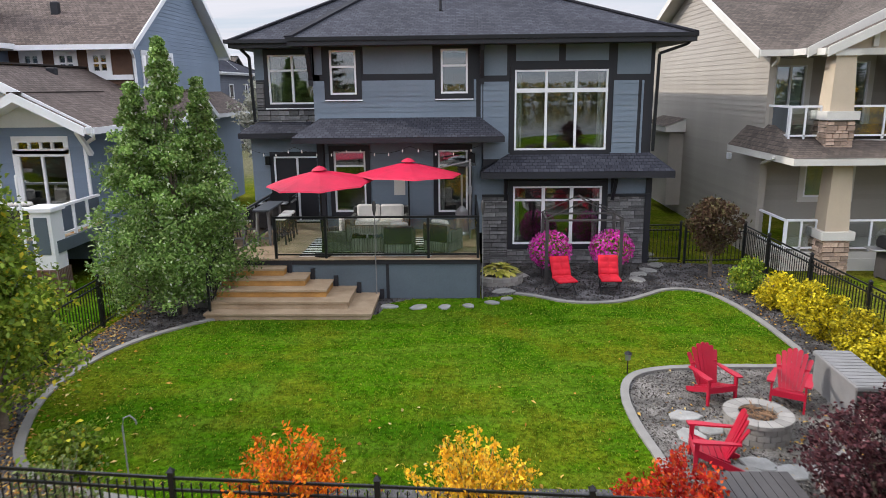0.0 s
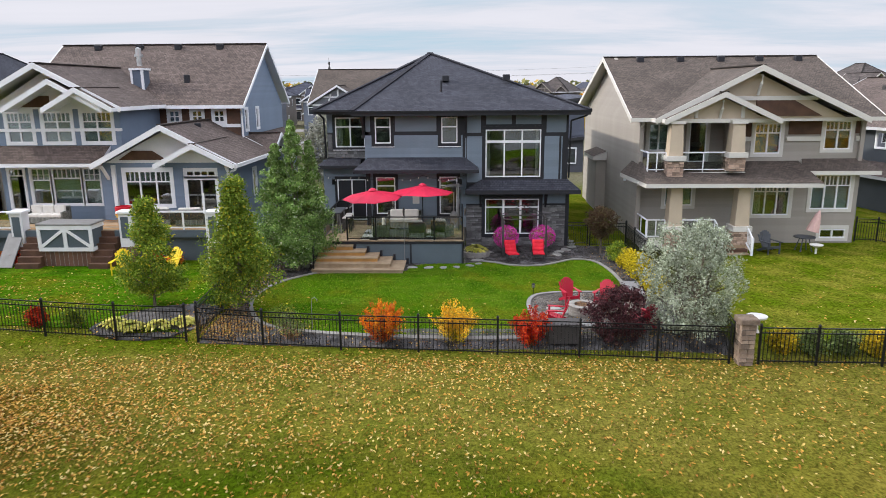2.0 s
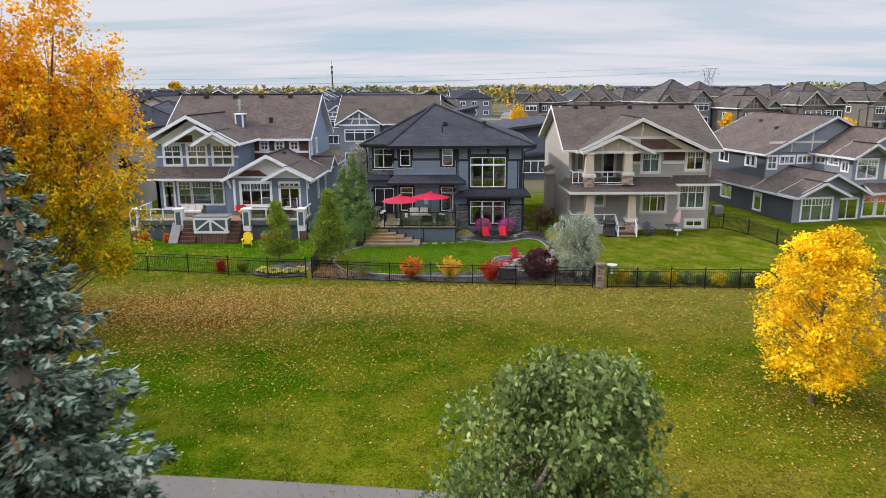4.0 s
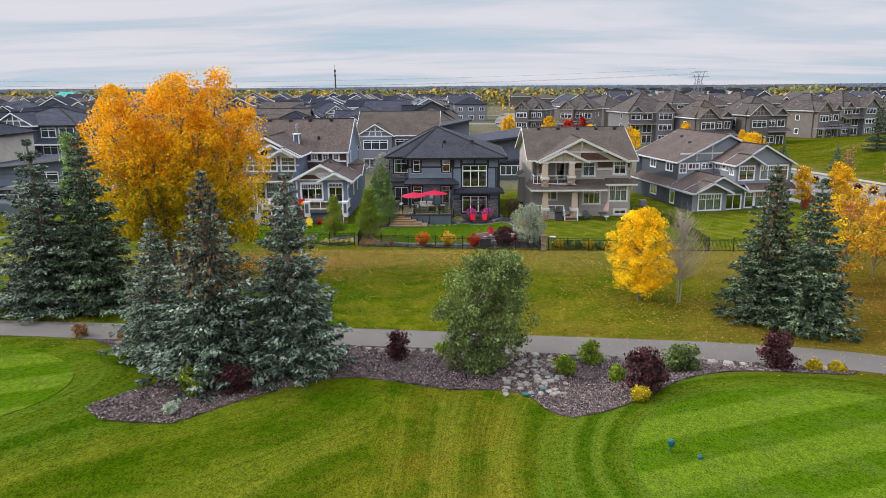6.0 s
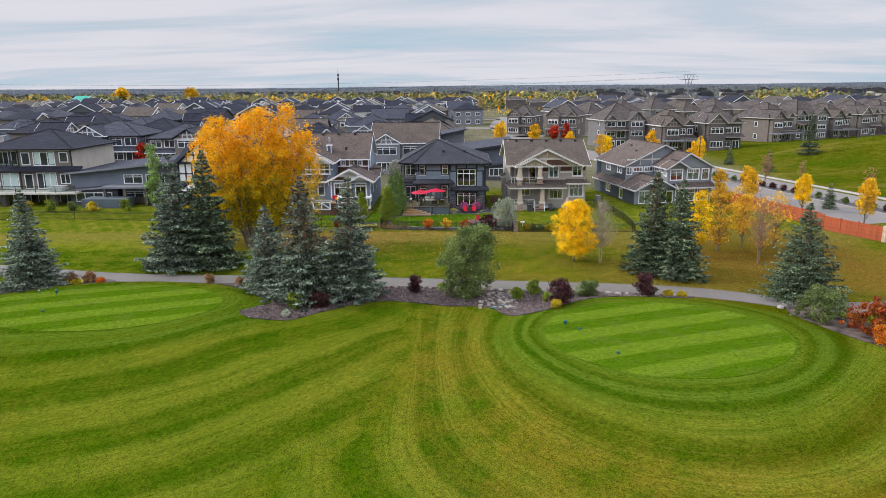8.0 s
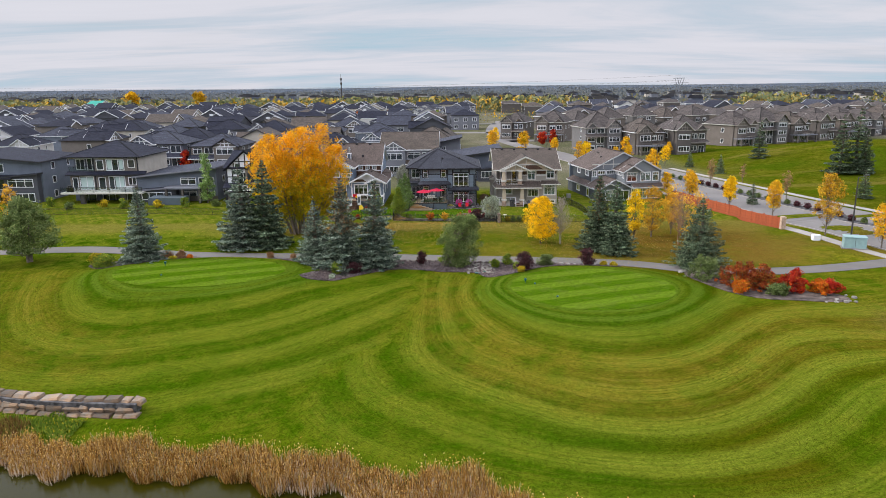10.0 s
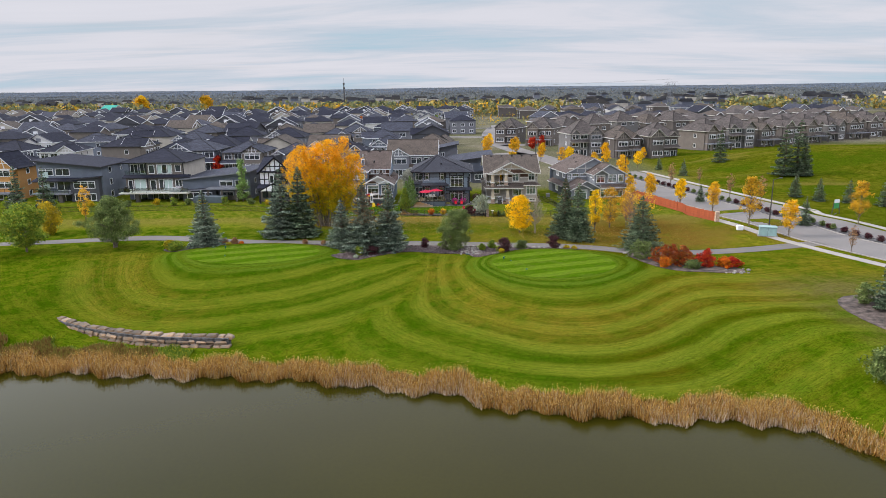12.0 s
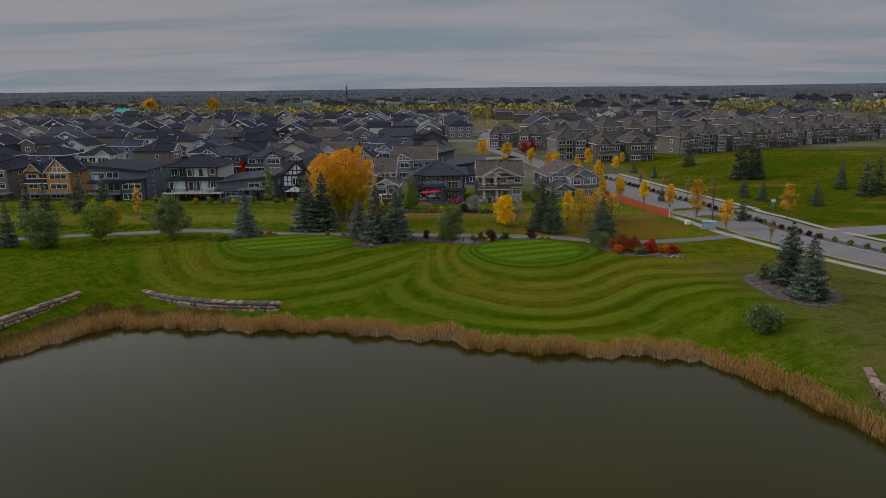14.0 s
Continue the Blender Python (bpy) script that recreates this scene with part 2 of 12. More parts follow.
# ---- building helpers ----
class Geo:
    """Collects vertices and faces in metres, then becomes one mesh."""

    def __init__(self):
        self.v, self.f, self.m, self.uv, self.smooth = [], [], [], {}, False

    def add(self, verts, faces, mi=0):
        k = len(self.v)
        self.v += [tuple(p) for p in verts]
        self.f += [tuple(i + k for i in q) for q in faces]
        self.m += [mi] * len(faces)
        return self

    def box(self, x0, x1, y0, y1, z0, z1, mi=0, fr=None):
        p = [(x, y, z) for z in (z0, z1) for y in (y0, y1) for x in (x0, x1)]
        if fr:
            p = [fr_pt(fr, *q) for q in p]
        return self.add(p, [(0, 2, 3, 1), (4, 5, 7, 6), (0, 1, 5, 4), (2, 6, 7, 3), (0, 4, 6, 2), (1, 3, 7, 5)], mi)

    def rbox(self, x0, x1, y0, y1, z0, z1, r=0.03, mi=0):
        """A box with chamfered upright and top edges."""
        r = min(r, (x1 - x0) / 3, (y1 - y0) / 3, (z1 - z0) / 2)
        ring = lambda e, z: [(x0 + e + r, y0 + e, z), (x1 - e - r, y0 + e, z), (x1 - e, y0 + e + r, z), (x1 - e, y1 - e - r, z),
                             (x1 - e - r, y1 - e, z), (x0 + e + r, y1 - e, z), (x0 + e, y1 - e - r, z), (x0 + e, y0 + e + r, z)]
        v = ring(0, z0) + ring(0, z1 - r) + ring(r * 0.7, z1)
        f = [tuple(range(7, -1, -1)), tuple(range(16, 24))]
        for a in (0, 8):
            f += [(a + i, a + (i + 1) % 8, a + 8 + (i + 1) % 8, a + 8 + i) for i in range(8)]
        return self.add(v, f, mi)

    def tube(self, pts, radii, n=8, mi=0, caps=True):
        """A round tube through pts; radii one number or one per point."""
        pts = [Vector(p) for p in pts]
        if isinstance(radii, (int, float)):
            radii = [radii] * len(pts)
        v, f, k = [], [], len(pts)
        for i, p in enumerate(pts):
            d = (pts[min(i + 1, k - 1)] - pts[max(i - 1, 0)]).normalized()
            a = d.orthogonal().normalized() if abs(d.z) > 0.99 else d.cross(Vector((0, 0, 1))).normalized()
            b = d.cross(a)
            v += [p + (a * math.cos(2 * math.pi * j / n) + b * math.sin(2 * math.pi * j / n)) * radii[i] for j in range(n)]
        for i in range(k - 1):
            f += [(i * n + j, i * n + (j + 1) % n, (i + 1) * n + (j + 1) % n, (i + 1) * n + j) for j in range(n)]
        if caps:
            f += [tuple(range(n - 1, -1, -1)), tuple(range((k - 1) * n, k * n))]
        return self.add(v, f, mi)

    def lathe(self, profile, n=16, at=(0, 0, 0), mi=0, squash=1.0):
        v, f = [], []
        for r, z in profile:
            v += [(at[0] + r * math.cos(2 * math.pi * j / n), at[1] + squash * r * math.sin(2 * math.pi * j / n), at[2] + z) for j in range(n)]
        for i in range(len(profile) - 1):
            f += [(i * n + j, i * n + (j + 1) % n, (i + 1) * n + (j + 1) % n, (i + 1) * n + j) for j in range(n)]
        f += [tuple(range(n - 1, -1, -1)), tuple(range((len(profile) - 1) * n, len(profile) * n))]
        return self.add(v, f, mi)

    def prism(self, poly, lo, hi, axis="z", mi=0, fr=None):
        """poly: corners in the two other axes, in order (x,y for z; x,z for y; y,z for x)."""
        put = {"z": lambda a, b, c: (a, b, c), "y": lambda a, b, c: (a, c, b), "x": lambda a, b, c: (c, a, b)}[axis]
        n = len(poly)
        p = [put(a, b, lo) for a, b in poly] + [put(a, b, hi) for a, b in poly]
        if fr:
            p = [fr_pt(fr, *q) for q in p]
        return self.add(p, [tuple(range(n - 1, -1, -1)), tuple(range(n, 2 * n))] + [(i, (i + 1) % n, n + (i + 1) % n, n + i) for i in range(n)], mi)

    def lattice(self, us, zs, solid, n0, n1, fr, pane=None):
        """A flat frame as one piece: a grid over us and zs, filled where solid(i, j), from n0 to n1 out of the wall.
        pane: the material slot of sheets that close the open fields at the back."""
        nu, nz, k = len(us), len(zs), len(self.v)
        put = lambda i, j, d: k + (i * nz + j) * 2 + d
        self.v += [fr_pt(fr, u, n, z) for u in us for z in zs for n in (n0, n1)]
        on = lambda i, j: 0 <= i < nu - 1 and 0 <= j < nz - 1 and solid(i, j)
        for i in range(nu - 1):
            for j in range(nz - 1):
                a, b, c, d = (i, j), (i + 1, j), (i + 1, j + 1), (i, j + 1)
                if not on(i, j):
                    if pane is not None:
                        self.f.append(tuple(put(*q, 0) for q in (a, b, c, d)))
                        self.m.append(pane)
                    continue
                faces = [tuple(put(*q, 1) for q in (a, b, c, d)), tuple(put(*q, 0) for q in (d, c, b, a))]
                for p, q, di, dj in ((a, b, 0, -1), (b, c, 1, 0), (c, d, 0, 1), (d, a, -1, 0)):
                    if not on(i + di, j + dj):
                        faces.append((put(*p, 0), put(*q, 0), put(*q, 1), put(*p, 1)))
                self.f += faces
                self.m += [0] * len(faces)
        return self

    def weld(self):
        """Joins corners that lie on one spot, so that touching shapes become one piece; drops loose corners."""
        seen, at = {}, []
        used = {i for f in self.f for i in f}
        v = []
        for i, p in enumerate(self.v):
            key = tuple(round(c, 4) for c in p) if i in used else None
            if key is not None and key not in seen:
                seen[key] = len(v)
                v.append(p)
            at.append(seen.get(key, 0))
        self.v, self.f = v, [tuple(at[i] for i in f) for f in self.f]
        return self

    def bar(self, p, q, w, h, mi=0):
        """A squared bar from p to q, w wide and h high."""
        p, q = Vector(p), Vector(q)
        d = (q - p).normalized()
        s = d.cross(Vector((0, 0, 1)))
        s = s.normalized() if s.length > 1e-4 else Vector((1, 0, 0))
        u = s.cross(d)
        v = [c + s * (a * w / 2) + u * (b * h / 2) for c in (p, q) for a, b in ((-1, -1), (1, -1), (1, 1), (-1, 1))]
        return self.add(v, [(3, 2, 1, 0), (4, 5, 6, 7), (0, 1, 5, 4), (1, 2, 6, 5), (2, 3, 7, 6), (3, 0, 4, 7)], mi)

    def face(self, pts, uvs=None, mi=0):
        if uvs:
            self.uv[len(self.f)] = uvs
        return self.add(pts, [tuple(range(len(pts)))], mi)

    def mesh(self, name, mats):
        me = bpy.data.meshes.new(name)
        me.from_pydata(self.v, [], self.f)
        for m in mats if isinstance(mats, (list, tuple)) else [mats]:
            me.materials.append(m)
        if any(self.m):
            me.polygons.foreach_set("material_index", self.m)
        if self.uv:
            lay = me.uv_layers.new(name="uv")
            for i, uvs in self.uv.items():
                for k, li in enumerate(me.polygons[i].loop_indices):
                    lay.data[li].uv = uvs[k]
        if self.smooth:
            me.polygons.foreach_set("use_smooth", [True] * len(me.polygons))
        me.update()
        return me


def fr_pt(fr, u, n, z):
    """A point of a wall: u along it, n out of it, z up. fr: (corner, along, outward)."""
    o, a, b = fr
    return (o[0] + a[0] * u + b[0] * n, o[1] + a[1] * u + b[1] * n, o[2] + z)


def thing(name, label, category, at=(0, 0, 0), rz=0.0, group="", kind=""):
    ob = new(name)
    ob.matrix_basis = pose(*at, 0, 0, rz)
    ob.empty_display_size = 0.2
    return tagged(ob, label, category, group, kind)


def part(name, geo, mats, parent=None, label="", m=None):
    """Links a Geo (or a mesh) as ONE object under a thing or a part."""
    me = geo.mesh(name, mats) if isinstance(geo, Geo) else geo
    ob = new(name, me)
    ob.parent = parent
    if m is not None:
        ob.matrix_basis = m
    return tagged(ob, label)


def solo(name, geo, mats, label, category, at=(0, 0, 0), rz=0.0, group="", kind=""):
    """A thing that is a single mesh."""
    ob = part(name, geo, mats)
    ob.matrix_basis = pose(*at, 0, 0, rz)
    return tagged(ob, label, category, group, kind)


def quads_mesh(name, centres, along, across, mat, fold=None, tone=None):
    """Many small four-cornered leaves as one mesh: centres, half-length and half-width vectors, n x 3 each."""
    n = len(centres)
    v = np.empty((n, 4, 3))
    v[:, 0], v[:, 1], v[:, 2], v[:, 3] = centres - along, centres + across * 0.9 - along * 0.1, centres + along, centres - across * 0.9 - along * 0.1
    if fold is not None:
        v[:, 1] += fold
        v[:, 3] += fold
    me = bpy.data.meshes.new(name)
    me.vertices.add(4 * n)
    me.vertices.foreach_set("co", v.ravel().astype(np.float32))
    me.loops.add(4 * n)
    me.loops.foreach_set("vertex_index", np.arange(4 * n, dtype=np.int32))
    me.polygons.add(n)
    me.polygons.foreach_set("loop_start", np.arange(0, 4 * n, 4, dtype=np.int32))
    me.polygons.foreach_set("loop_total", np.full(n, 4, dtype=np.int32))
    if tone is not None:
        me.attributes.new("tone", "FLOAT", "POINT").data.foreach_set("value", np.repeat(tone, 4).astype(np.float32))
    me.materials.append(mat)
    me.update(calc_edges=True)
    return me


def unit(a):
    return a / (np.linalg.norm(a, axis=-1, keepdims=True) + 1e-9)


def smooth01(a, b, x):
    u = np.clip((x - a) / (b - a), 0, 1)
    return u * u * (3 - 2 * u)


def rng(seed):
    return np.random.default_rng(seed)

# ---- the materials of the place ----
M_white = material("white_trim_paint", (0.72, 0.72, 0.75), 0.5, 0.06, 1.0, 25, 0.05)
M_cream = material("cream_trim_paint", (0.55, 0.525, 0.485), 0.55, 0.07, 1.0, 25, 0.05)
M_dark_trim = material("charcoal_trim_paint", (0.015, 0.015, 0.020), 0.55, 0.2, 1.0, 25, 0.08)
M_black = material("black_metal", (0.012, 0.012, 0.014), 0.4, 0.2, 3, 40, 0.05, 0.3)
M_slate = material("slate_blue_siding", (0.150, 0.186, 0.232), 0.6, 0.13, 0.6, 30, 0.08, rnd=0.06)
M_slate_panel = material("slate_blue_panel", (0.140, 0.170, 0.208), 0.6, 0.1, 0.6, 30, 0.05)
M_skirt = material("deck_skirt_panel", (0.080, 0.102, 0.122), 0.65, 0.12, 0.8, 30, 0.05)
M_blue_dark = lap_material("slate_blue_lap_boards", (0.075, 0.095, 0.135), 0.14)
M_taupe = material("taupe_siding", (0.325, 0.29, 0.255), 0.65, 0.08, 0.6, 30, 0.06, rnd=0.05)
M_taupe_dark = material("grey_taupe_siding", (0.30, 0.27, 0.24), 0.65, 0.08, 0.6, 30, 0.06, rnd=0.05)
M_stucco = material("tan_column_paint", (0.44, 0.36, 0.27), 0.7, 0.08, 1.0, 40, 0.1)
M_blue = material("blue_grey_siding", (0.155, 0.20, 0.275), 0.6, 0.08, 0.6, 30, 0.06, rnd=0.05)
M_grey_blue = material("grey_blue_siding", (0.185, 0.200, 0.225), 0.6, 0.08, 0.6, 30, 0.06)
M_deep_slate = material("deep_slate_siding", (0.060, 0.068, 0.080), 0.6, 0.1, 0.6, 30, 0.06)
M_grey_trim = material("pale_grey_trim_paint", (0.50, 0.50, 0.52), 0.55, 0.07)
M_brown_panel = material("brown_shake_panel", (0.085, 0.043, 0.027), 0.7, 0.25, 2.0, 30, 0.2)
M_soffit = material("dark_soffit", (0.03, 0.03, 0.034), 0.7, 0.1)
M_glass = glass_material("window_glass")
M_clear = glass_material("rail_glass", (0.86, 0.9, 0.9), 0.05)
M_room = material("room_interior", (0.15, 0.155, 0.165), 0.8, 0.2)
M_curtain = material("curtain_cloth", (0.55, 0.53, 0.5), 0.9, 0.12, 3, 40, 0.1)
M_blind = material("pale_blind", (0.42, 0.52, 0.50), 0.8, 0.06, 2, 40, 0.05)
M_far_glass = material("far_window_glass", (0.035, 0.042, 0.05), 0.06, 0.5, 0.4, 6, 0, spec=1.0)
M_roof_dark = brick_material("charcoal_shingles", ((0.058, 0.060, 0.074), (0.034, 0.035, 0.046)), (0.020, 0.020, 0.026), 0.16, 0.135, 0.010, bump=0.8, stain=0.35)
M_roof_brown = brick_material("brown_shingles", ((0.140, 0.108, 0.096), (0.082, 0.063, 0.057)), (0.042, 0.034, 0.031), 0.16, 0.135, 0.010, bump=0.8, stain=0.35)
M_roof_taupe = brick_material("taupe_shingles", ((0.118, 0.094, 0.080), (0.070, 0.056, 0.049)), (0.042, 0.036, 0.032), 0.16, 0.135, 0.010, bump=0.8, stain=0.35)
M_stone_dark = material("dark_ledgestone", (0.125, 0.122, 0.125), 0.8, 0.4, 4, 25, 0.6, rnd=0.45)
M_stone_tan = material("tan_ledgestone", (0.36, 0.23, 0.16), 0.8, 0.35, 4, 25, 0.5, rnd=0.45, tint=(0.44, 0.33, 0.26))
M_mortar = material("mortar", (0.16, 0.15, 0.14), 0.9, 0.2)
M_mortar_dark = material("dark_mortar", (0.035, 0.034, 0.034), 0.9, 0.2)
M_brick = brick_material("brown_brick", ((0.16, 0.085, 0.06), (0.10, 0.06, 0.048)), (0.22, 0.2, 0.18), 0.21, 0.075, 0.012, coords="Object")
M_deck = material("weathered_deck_board", (0.30, 0.21, 0.13), 0.75, 0.16, 2.5, 40, 0.2, rnd=0.12, tint=(0.36, 0.27, 0.18))
M_cedar = material("amber_step_riser", (0.36, 0.185, 0.055), 0.65, 0.2, 3, 40, 0.15, rnd=0.08)
M_cedar_fence = material("red_cedar_fence_board", (0.33, 0.075, 0.028), 0.7, 0.2, 3, 40, 0.15, rnd=0.12)
M_red = material("red_canvas", (0.44, 0.006, 0.040), 0.55, 0.14, 3, 60, 0.15)
M_red_plastic = material("red_painted_plastic", (0.35, 0.008, 0.028), 0.42, 0.12, 3, 30, 0.04)
M_red_cushion = material("red_cushion_cloth", (0.47, 0.006, 0.020), 0.8, 0.14, 5, 80, 0.15)
M_yellow_plastic = material("yellow_painted_wood", (0.72, 0.53, 0.015), 0.45, 0.08, 3, 30, 0.04)
M_navy = material("dark_grey_plastic", (0.05, 0.055, 0.065), 0.5, 0.15, 3, 30, 0.04)
M_wicker = brick_material("grey_woven_wicker", ((0.26, 0.265, 0.245), (0.16, 0.165, 0.15)), (0.05, 0.05, 0.046), 0.07, 0.026, 0.006, coords="Object", stain=0.2)
M_cushion = material("pale_cushion_cloth", (0.62, 0.59, 0.55), 0.85, 0.08, 4, 60, 0.1)
M_steel = material("brushed_steel", (0.45, 0.45, 0.46), 0.35, 0.15, 3, 40, 0.05, 0.9)
M_grey_plastic = material("grey_resin", (0.17, 0.165, 0.165), 0.6, 0.12, 3, 40, 0.1)
M_lid = material("dark_resin", (0.05, 0.045, 0.045), 0.6, 0.2, 3, 40, 0.1)
M_paver = material("grey_concrete_paver", (0.21, 0.195, 0.18), 0.85, 0.15, 3, 40, 0.3, rnd=0.15)
M_curb = material("concrete_curb", (0.19, 0.18, 0.168), 0.85, 0.14, 2, 40, 0.2)
M_flag = material("flagstone", (0.22, 0.215, 0.205), 0.85, 0.2, 3, 30, 0.3, rnd=0.2)
M_gravel = material("grey_gravel", (0.150, 0.138, 0.128), 0.9, 0.8, 2.0, 34, 1.0)
M_darkgravel = material("dark_crushed_rock", (0.070, 0.066, 0.068), 0.9, 0.85, 2.0, 34, 1.0)
M_mulch = material("purple_brown_rock_mulch", (0.090, 0.064, 0.056), 0.9, 0.85, 1.2, 16, 1.0, tint=(0.140, 0.105, 0.090))
M_dull_steel = material("weathered_galvanised_steel", (0.16, 0.17, 0.19), 0.7, 0.2, 1.0, 10, 0.05)
M_boulder = material("pale_boulder", (0.225, 0.205, 0.18), 0.85, 0.25, 3, 20, 0.4, rnd=0.3)
M_limestone = material("pale_limestone_block", (0.27, 0.25, 0.22), 0.85, 0.5, 1.6, 14, 0.7, rnd=0.55, tint=(0.22, 0.13, 0.07))
M_asphalt = material("grey_asphalt_path", (0.128, 0.115, 0.108), 0.9, 0.12, 0.3, 60, 0.3)
M_road = material("worn_road_asphalt", (0.155, 0.142, 0.137), 0.9, 0.12, 0.2, 60, 0.3)
M_walkway = material("pale_concrete_walk", (0.28, 0.255, 0.235), 0.85, 0.1, 0.5, 50, 0.2)
M_bark = material("grey_brown_bark", (0.14, 0.11, 0.085), 0.9, 0.35, 4, 25, 0.7)
M_russet = material("russet_twigs", (0.26, 0.15, 0.10), 0.9, 0.25, 4, 25, 0.4)
M_bare = material("pale_bare_twigs", (0.30, 0.25, 0.215), 0.9, 0.25, 4, 25, 0.4)
M_teal = material("teal_plastic", (0.008, 0.085, 0.075), 0.4, 0.1)
M_box_green = material("grey_green_cabinet_paint", (0.22, 0.33, 0.33), 0.5, 0.1, 2, 30, 0.05)
M_rug = material("black_and_white_rug", (0.7, 0.7, 0.68), 0.95, 0.1, 4, 60, 0.2)
M_rug_black = material("black_rug_stripe", (0.015, 0.015, 0.016), 0.95, 0.2, 4, 60, 0.2)

L_spruce = leaf_material("blue_spruce_needles", [(0, (0.012, 0.026, 0.018)), (0.35, (0.068, 0.104, 0.074)), (0.7, (0.186, 0.236, 0.170)), (1, (0.40, 0.45, 0.35))], 0.7, 0.12)
L_spruce_dark = leaf_material("green_spruce_needles", [(0, (0.008, 0.019, 0.009)), (0.35, (0.044, 0.074, 0.040)), (0.7, (0.124, 0.170, 0.098)), (1, (0.28, 0.33, 0.20))], 0.7, 0.12)
L_gold = leaf_material("golden_leaves", [(0, (0.48, 0.22, 0.004)), (0.4, (0.72, 0.39, 0.008)), (0.75, (0.80, 0.50, 0.014)), (1, (0.56, 0.46, 0.04))], 0.6, 0.3)
L_gold_green = leaf_material("yellow_green_leaves", [(0, (0.24, 0.22, 0.018)), (0.5, (0.46, 0.36, 0.018)), (1, (0.72, 0.46, 0.016))], 0.6, 0.3)
L_poplar = leaf_material("poplar_gold_leaves", [(0, (0.54, 0.21, 0.003)), (0.35, (0.80, 0.38, 0.003)), (0.75, (0.88, 0.49, 0.006)), (1, (0.82, 0.60, 0.05))], 0.6, 0.42)
L_poplar_low = leaf_material("poplar_green_gold_leaves", [(0, (0.22, 0.25, 0.010)), (0.45, (0.50, 0.45, 0.012)), (0.8, (0.80, 0.56, 0.012)), (1, (0.86, 0.42, 0.006))], 0.6, 0.42)
L_yellow = leaf_material("bright_yellow_leaves", [(0, (0.58, 0.34, 0.004)), (0.5, (0.84, 0.54, 0.006)), (1, (0.92, 0.66, 0.016))], 0.6, 0.3)
L_amber = leaf_material("amber_leaves", [(0, (0.40, 0.19, 0.012)), (0.5, (0.66, 0.36, 0.018)), (0.85, (0.72, 0.45, 0.03)), (1, (0.34, 0.28, 0.05))], 0.6, 0.25)
L_orange = leaf_material("orange_leaves", [(0, (0.50, 0.07, 0.008)), (0.5, (0.70, 0.16, 0.010)), (0.85, (0.72, 0.27, 0.012)), (1, (0.22, 0.22, 0.02))], 0.6, 0.25)
L_rust = leaf_material("rust_red_leaves", [(0, (0.16, 0.020, 0.008)), (0.5, (0.36, 0.055, 0.014)), (0.8, (0.46, 0.13, 0.02)), (1, (0.16, 0.16, 0.03))], 0.6, 0.25)
L_red = leaf_material("red_leaves", [(0, (0.22, 0.008, 0.008)), (0.6, (0.46, 0.022, 0.010)), (1, (0.60, 0.10, 0.012))], 0.6, 0.25)
L_green = leaf_material("green_leaves", [(0, (0.075, 0.130, 0.012)), (0.5, (0.160, 0.240, 0.024)), (0.88, (0.27, 0.34, 0.042)), (1, (0.56, 0.45, 0.03))], 0.55, 0.28)
L_aspen = leaf_material("grey_green_aspen_leaves", [(0, (0.085, 0.160, 0.036)), (0.45, (0.175, 0.290, 0.068)), (0.86, (0.28, 0.40, 0.115)), (0.93, (0.40, 0.48, 0.22)), (1, (0.66, 0.70, 0.56))], 0.5, 0.22)
L_willow = leaf_material("olive_leaves", [(0, (0.055, 0.088, 0.020)), (0.5, (0.120, 0.165, 0.046)), (1, (0.25, 0.29, 0.105))], 0.6, 0.2)
L_silver = leaf_material("silver_leaves", [(0, (0.16, 0.185, 0.115)), (0.5, (0.31, 0.345, 0.25)), (1, (0.52, 0.56, 0.46))], 0.6, 0.25)
L_purple = leaf_material("dark_purple_leaves", [(0, (0.020, 0.007, 0.010)), (0.5, (0.056, 0.018, 0.022)), (1, (0.14, 0.050, 0.055))], 0.6, 0.15)
L_shrub_yellow = leaf_material("chartreuse_leaves", [(0, (0.13, 0.13, 0.010)), (0.4, (0.36, 0.30, 0.012)), (0.75, (0.56, 0.44, 0.015)), (1, (0.70, 0.56, 0.03))], 0.6, 0.25)
L_hosta = leaf_material("variegated_hosta_leaves", [(0, (0.22, 0.26, 0.04)), (0.5, (0.55, 0.50, 0.09)), (1, (0.72, 0.64, 0.22))], 0.5, 0.2)
L_pink = leaf_material("magenta_petals", [(0, (0.42, 0.012, 0.20)), (0.6, (0.62, 0.035, 0.36)), (1, (0.75, 0.20, 0.55))], 0.6, 0.25)
L_reed = leaf_material("tan_reed_blades", [(0, (0.06, 0.026, 0.008)), (0.3, (0.25, 0.115, 0.024)), (0.62, (0.52, 0.28, 0.06)), (0.84, (0.66, 0.43, 0.15)), (0.93, (0.58, 0.47, 0.34)), (1, (0.20, 0.22, 0.03))], 0.8, 0.15)
L_plume = leaf_material("golden_seed_plumes", [(0, (0.40, 0.20, 0.04)), (0.5, (0.60, 0.36, 0.09)), (1, (0.72, 0.54, 0.24))], 0.9, 0.2)
L_weed = leaf_material("bank_undergrowth", [(0, (0.10, 0.045, 0.015)), (0.4, (0.20, 0.11, 0.03)), (0.7, (0.17, 0.19, 0.03)), (1, (0.36, 0.24, 0.07))], 0.8, 0.15)
L_reed_pale = leaf_material("bleached_reed_blades", [(0, (0.38, 0.28, 0.19)), (0.5, (0.56, 0.43, 0.32)), (1, (0.66, 0.56, 0.44))], 0.8, 0.15)
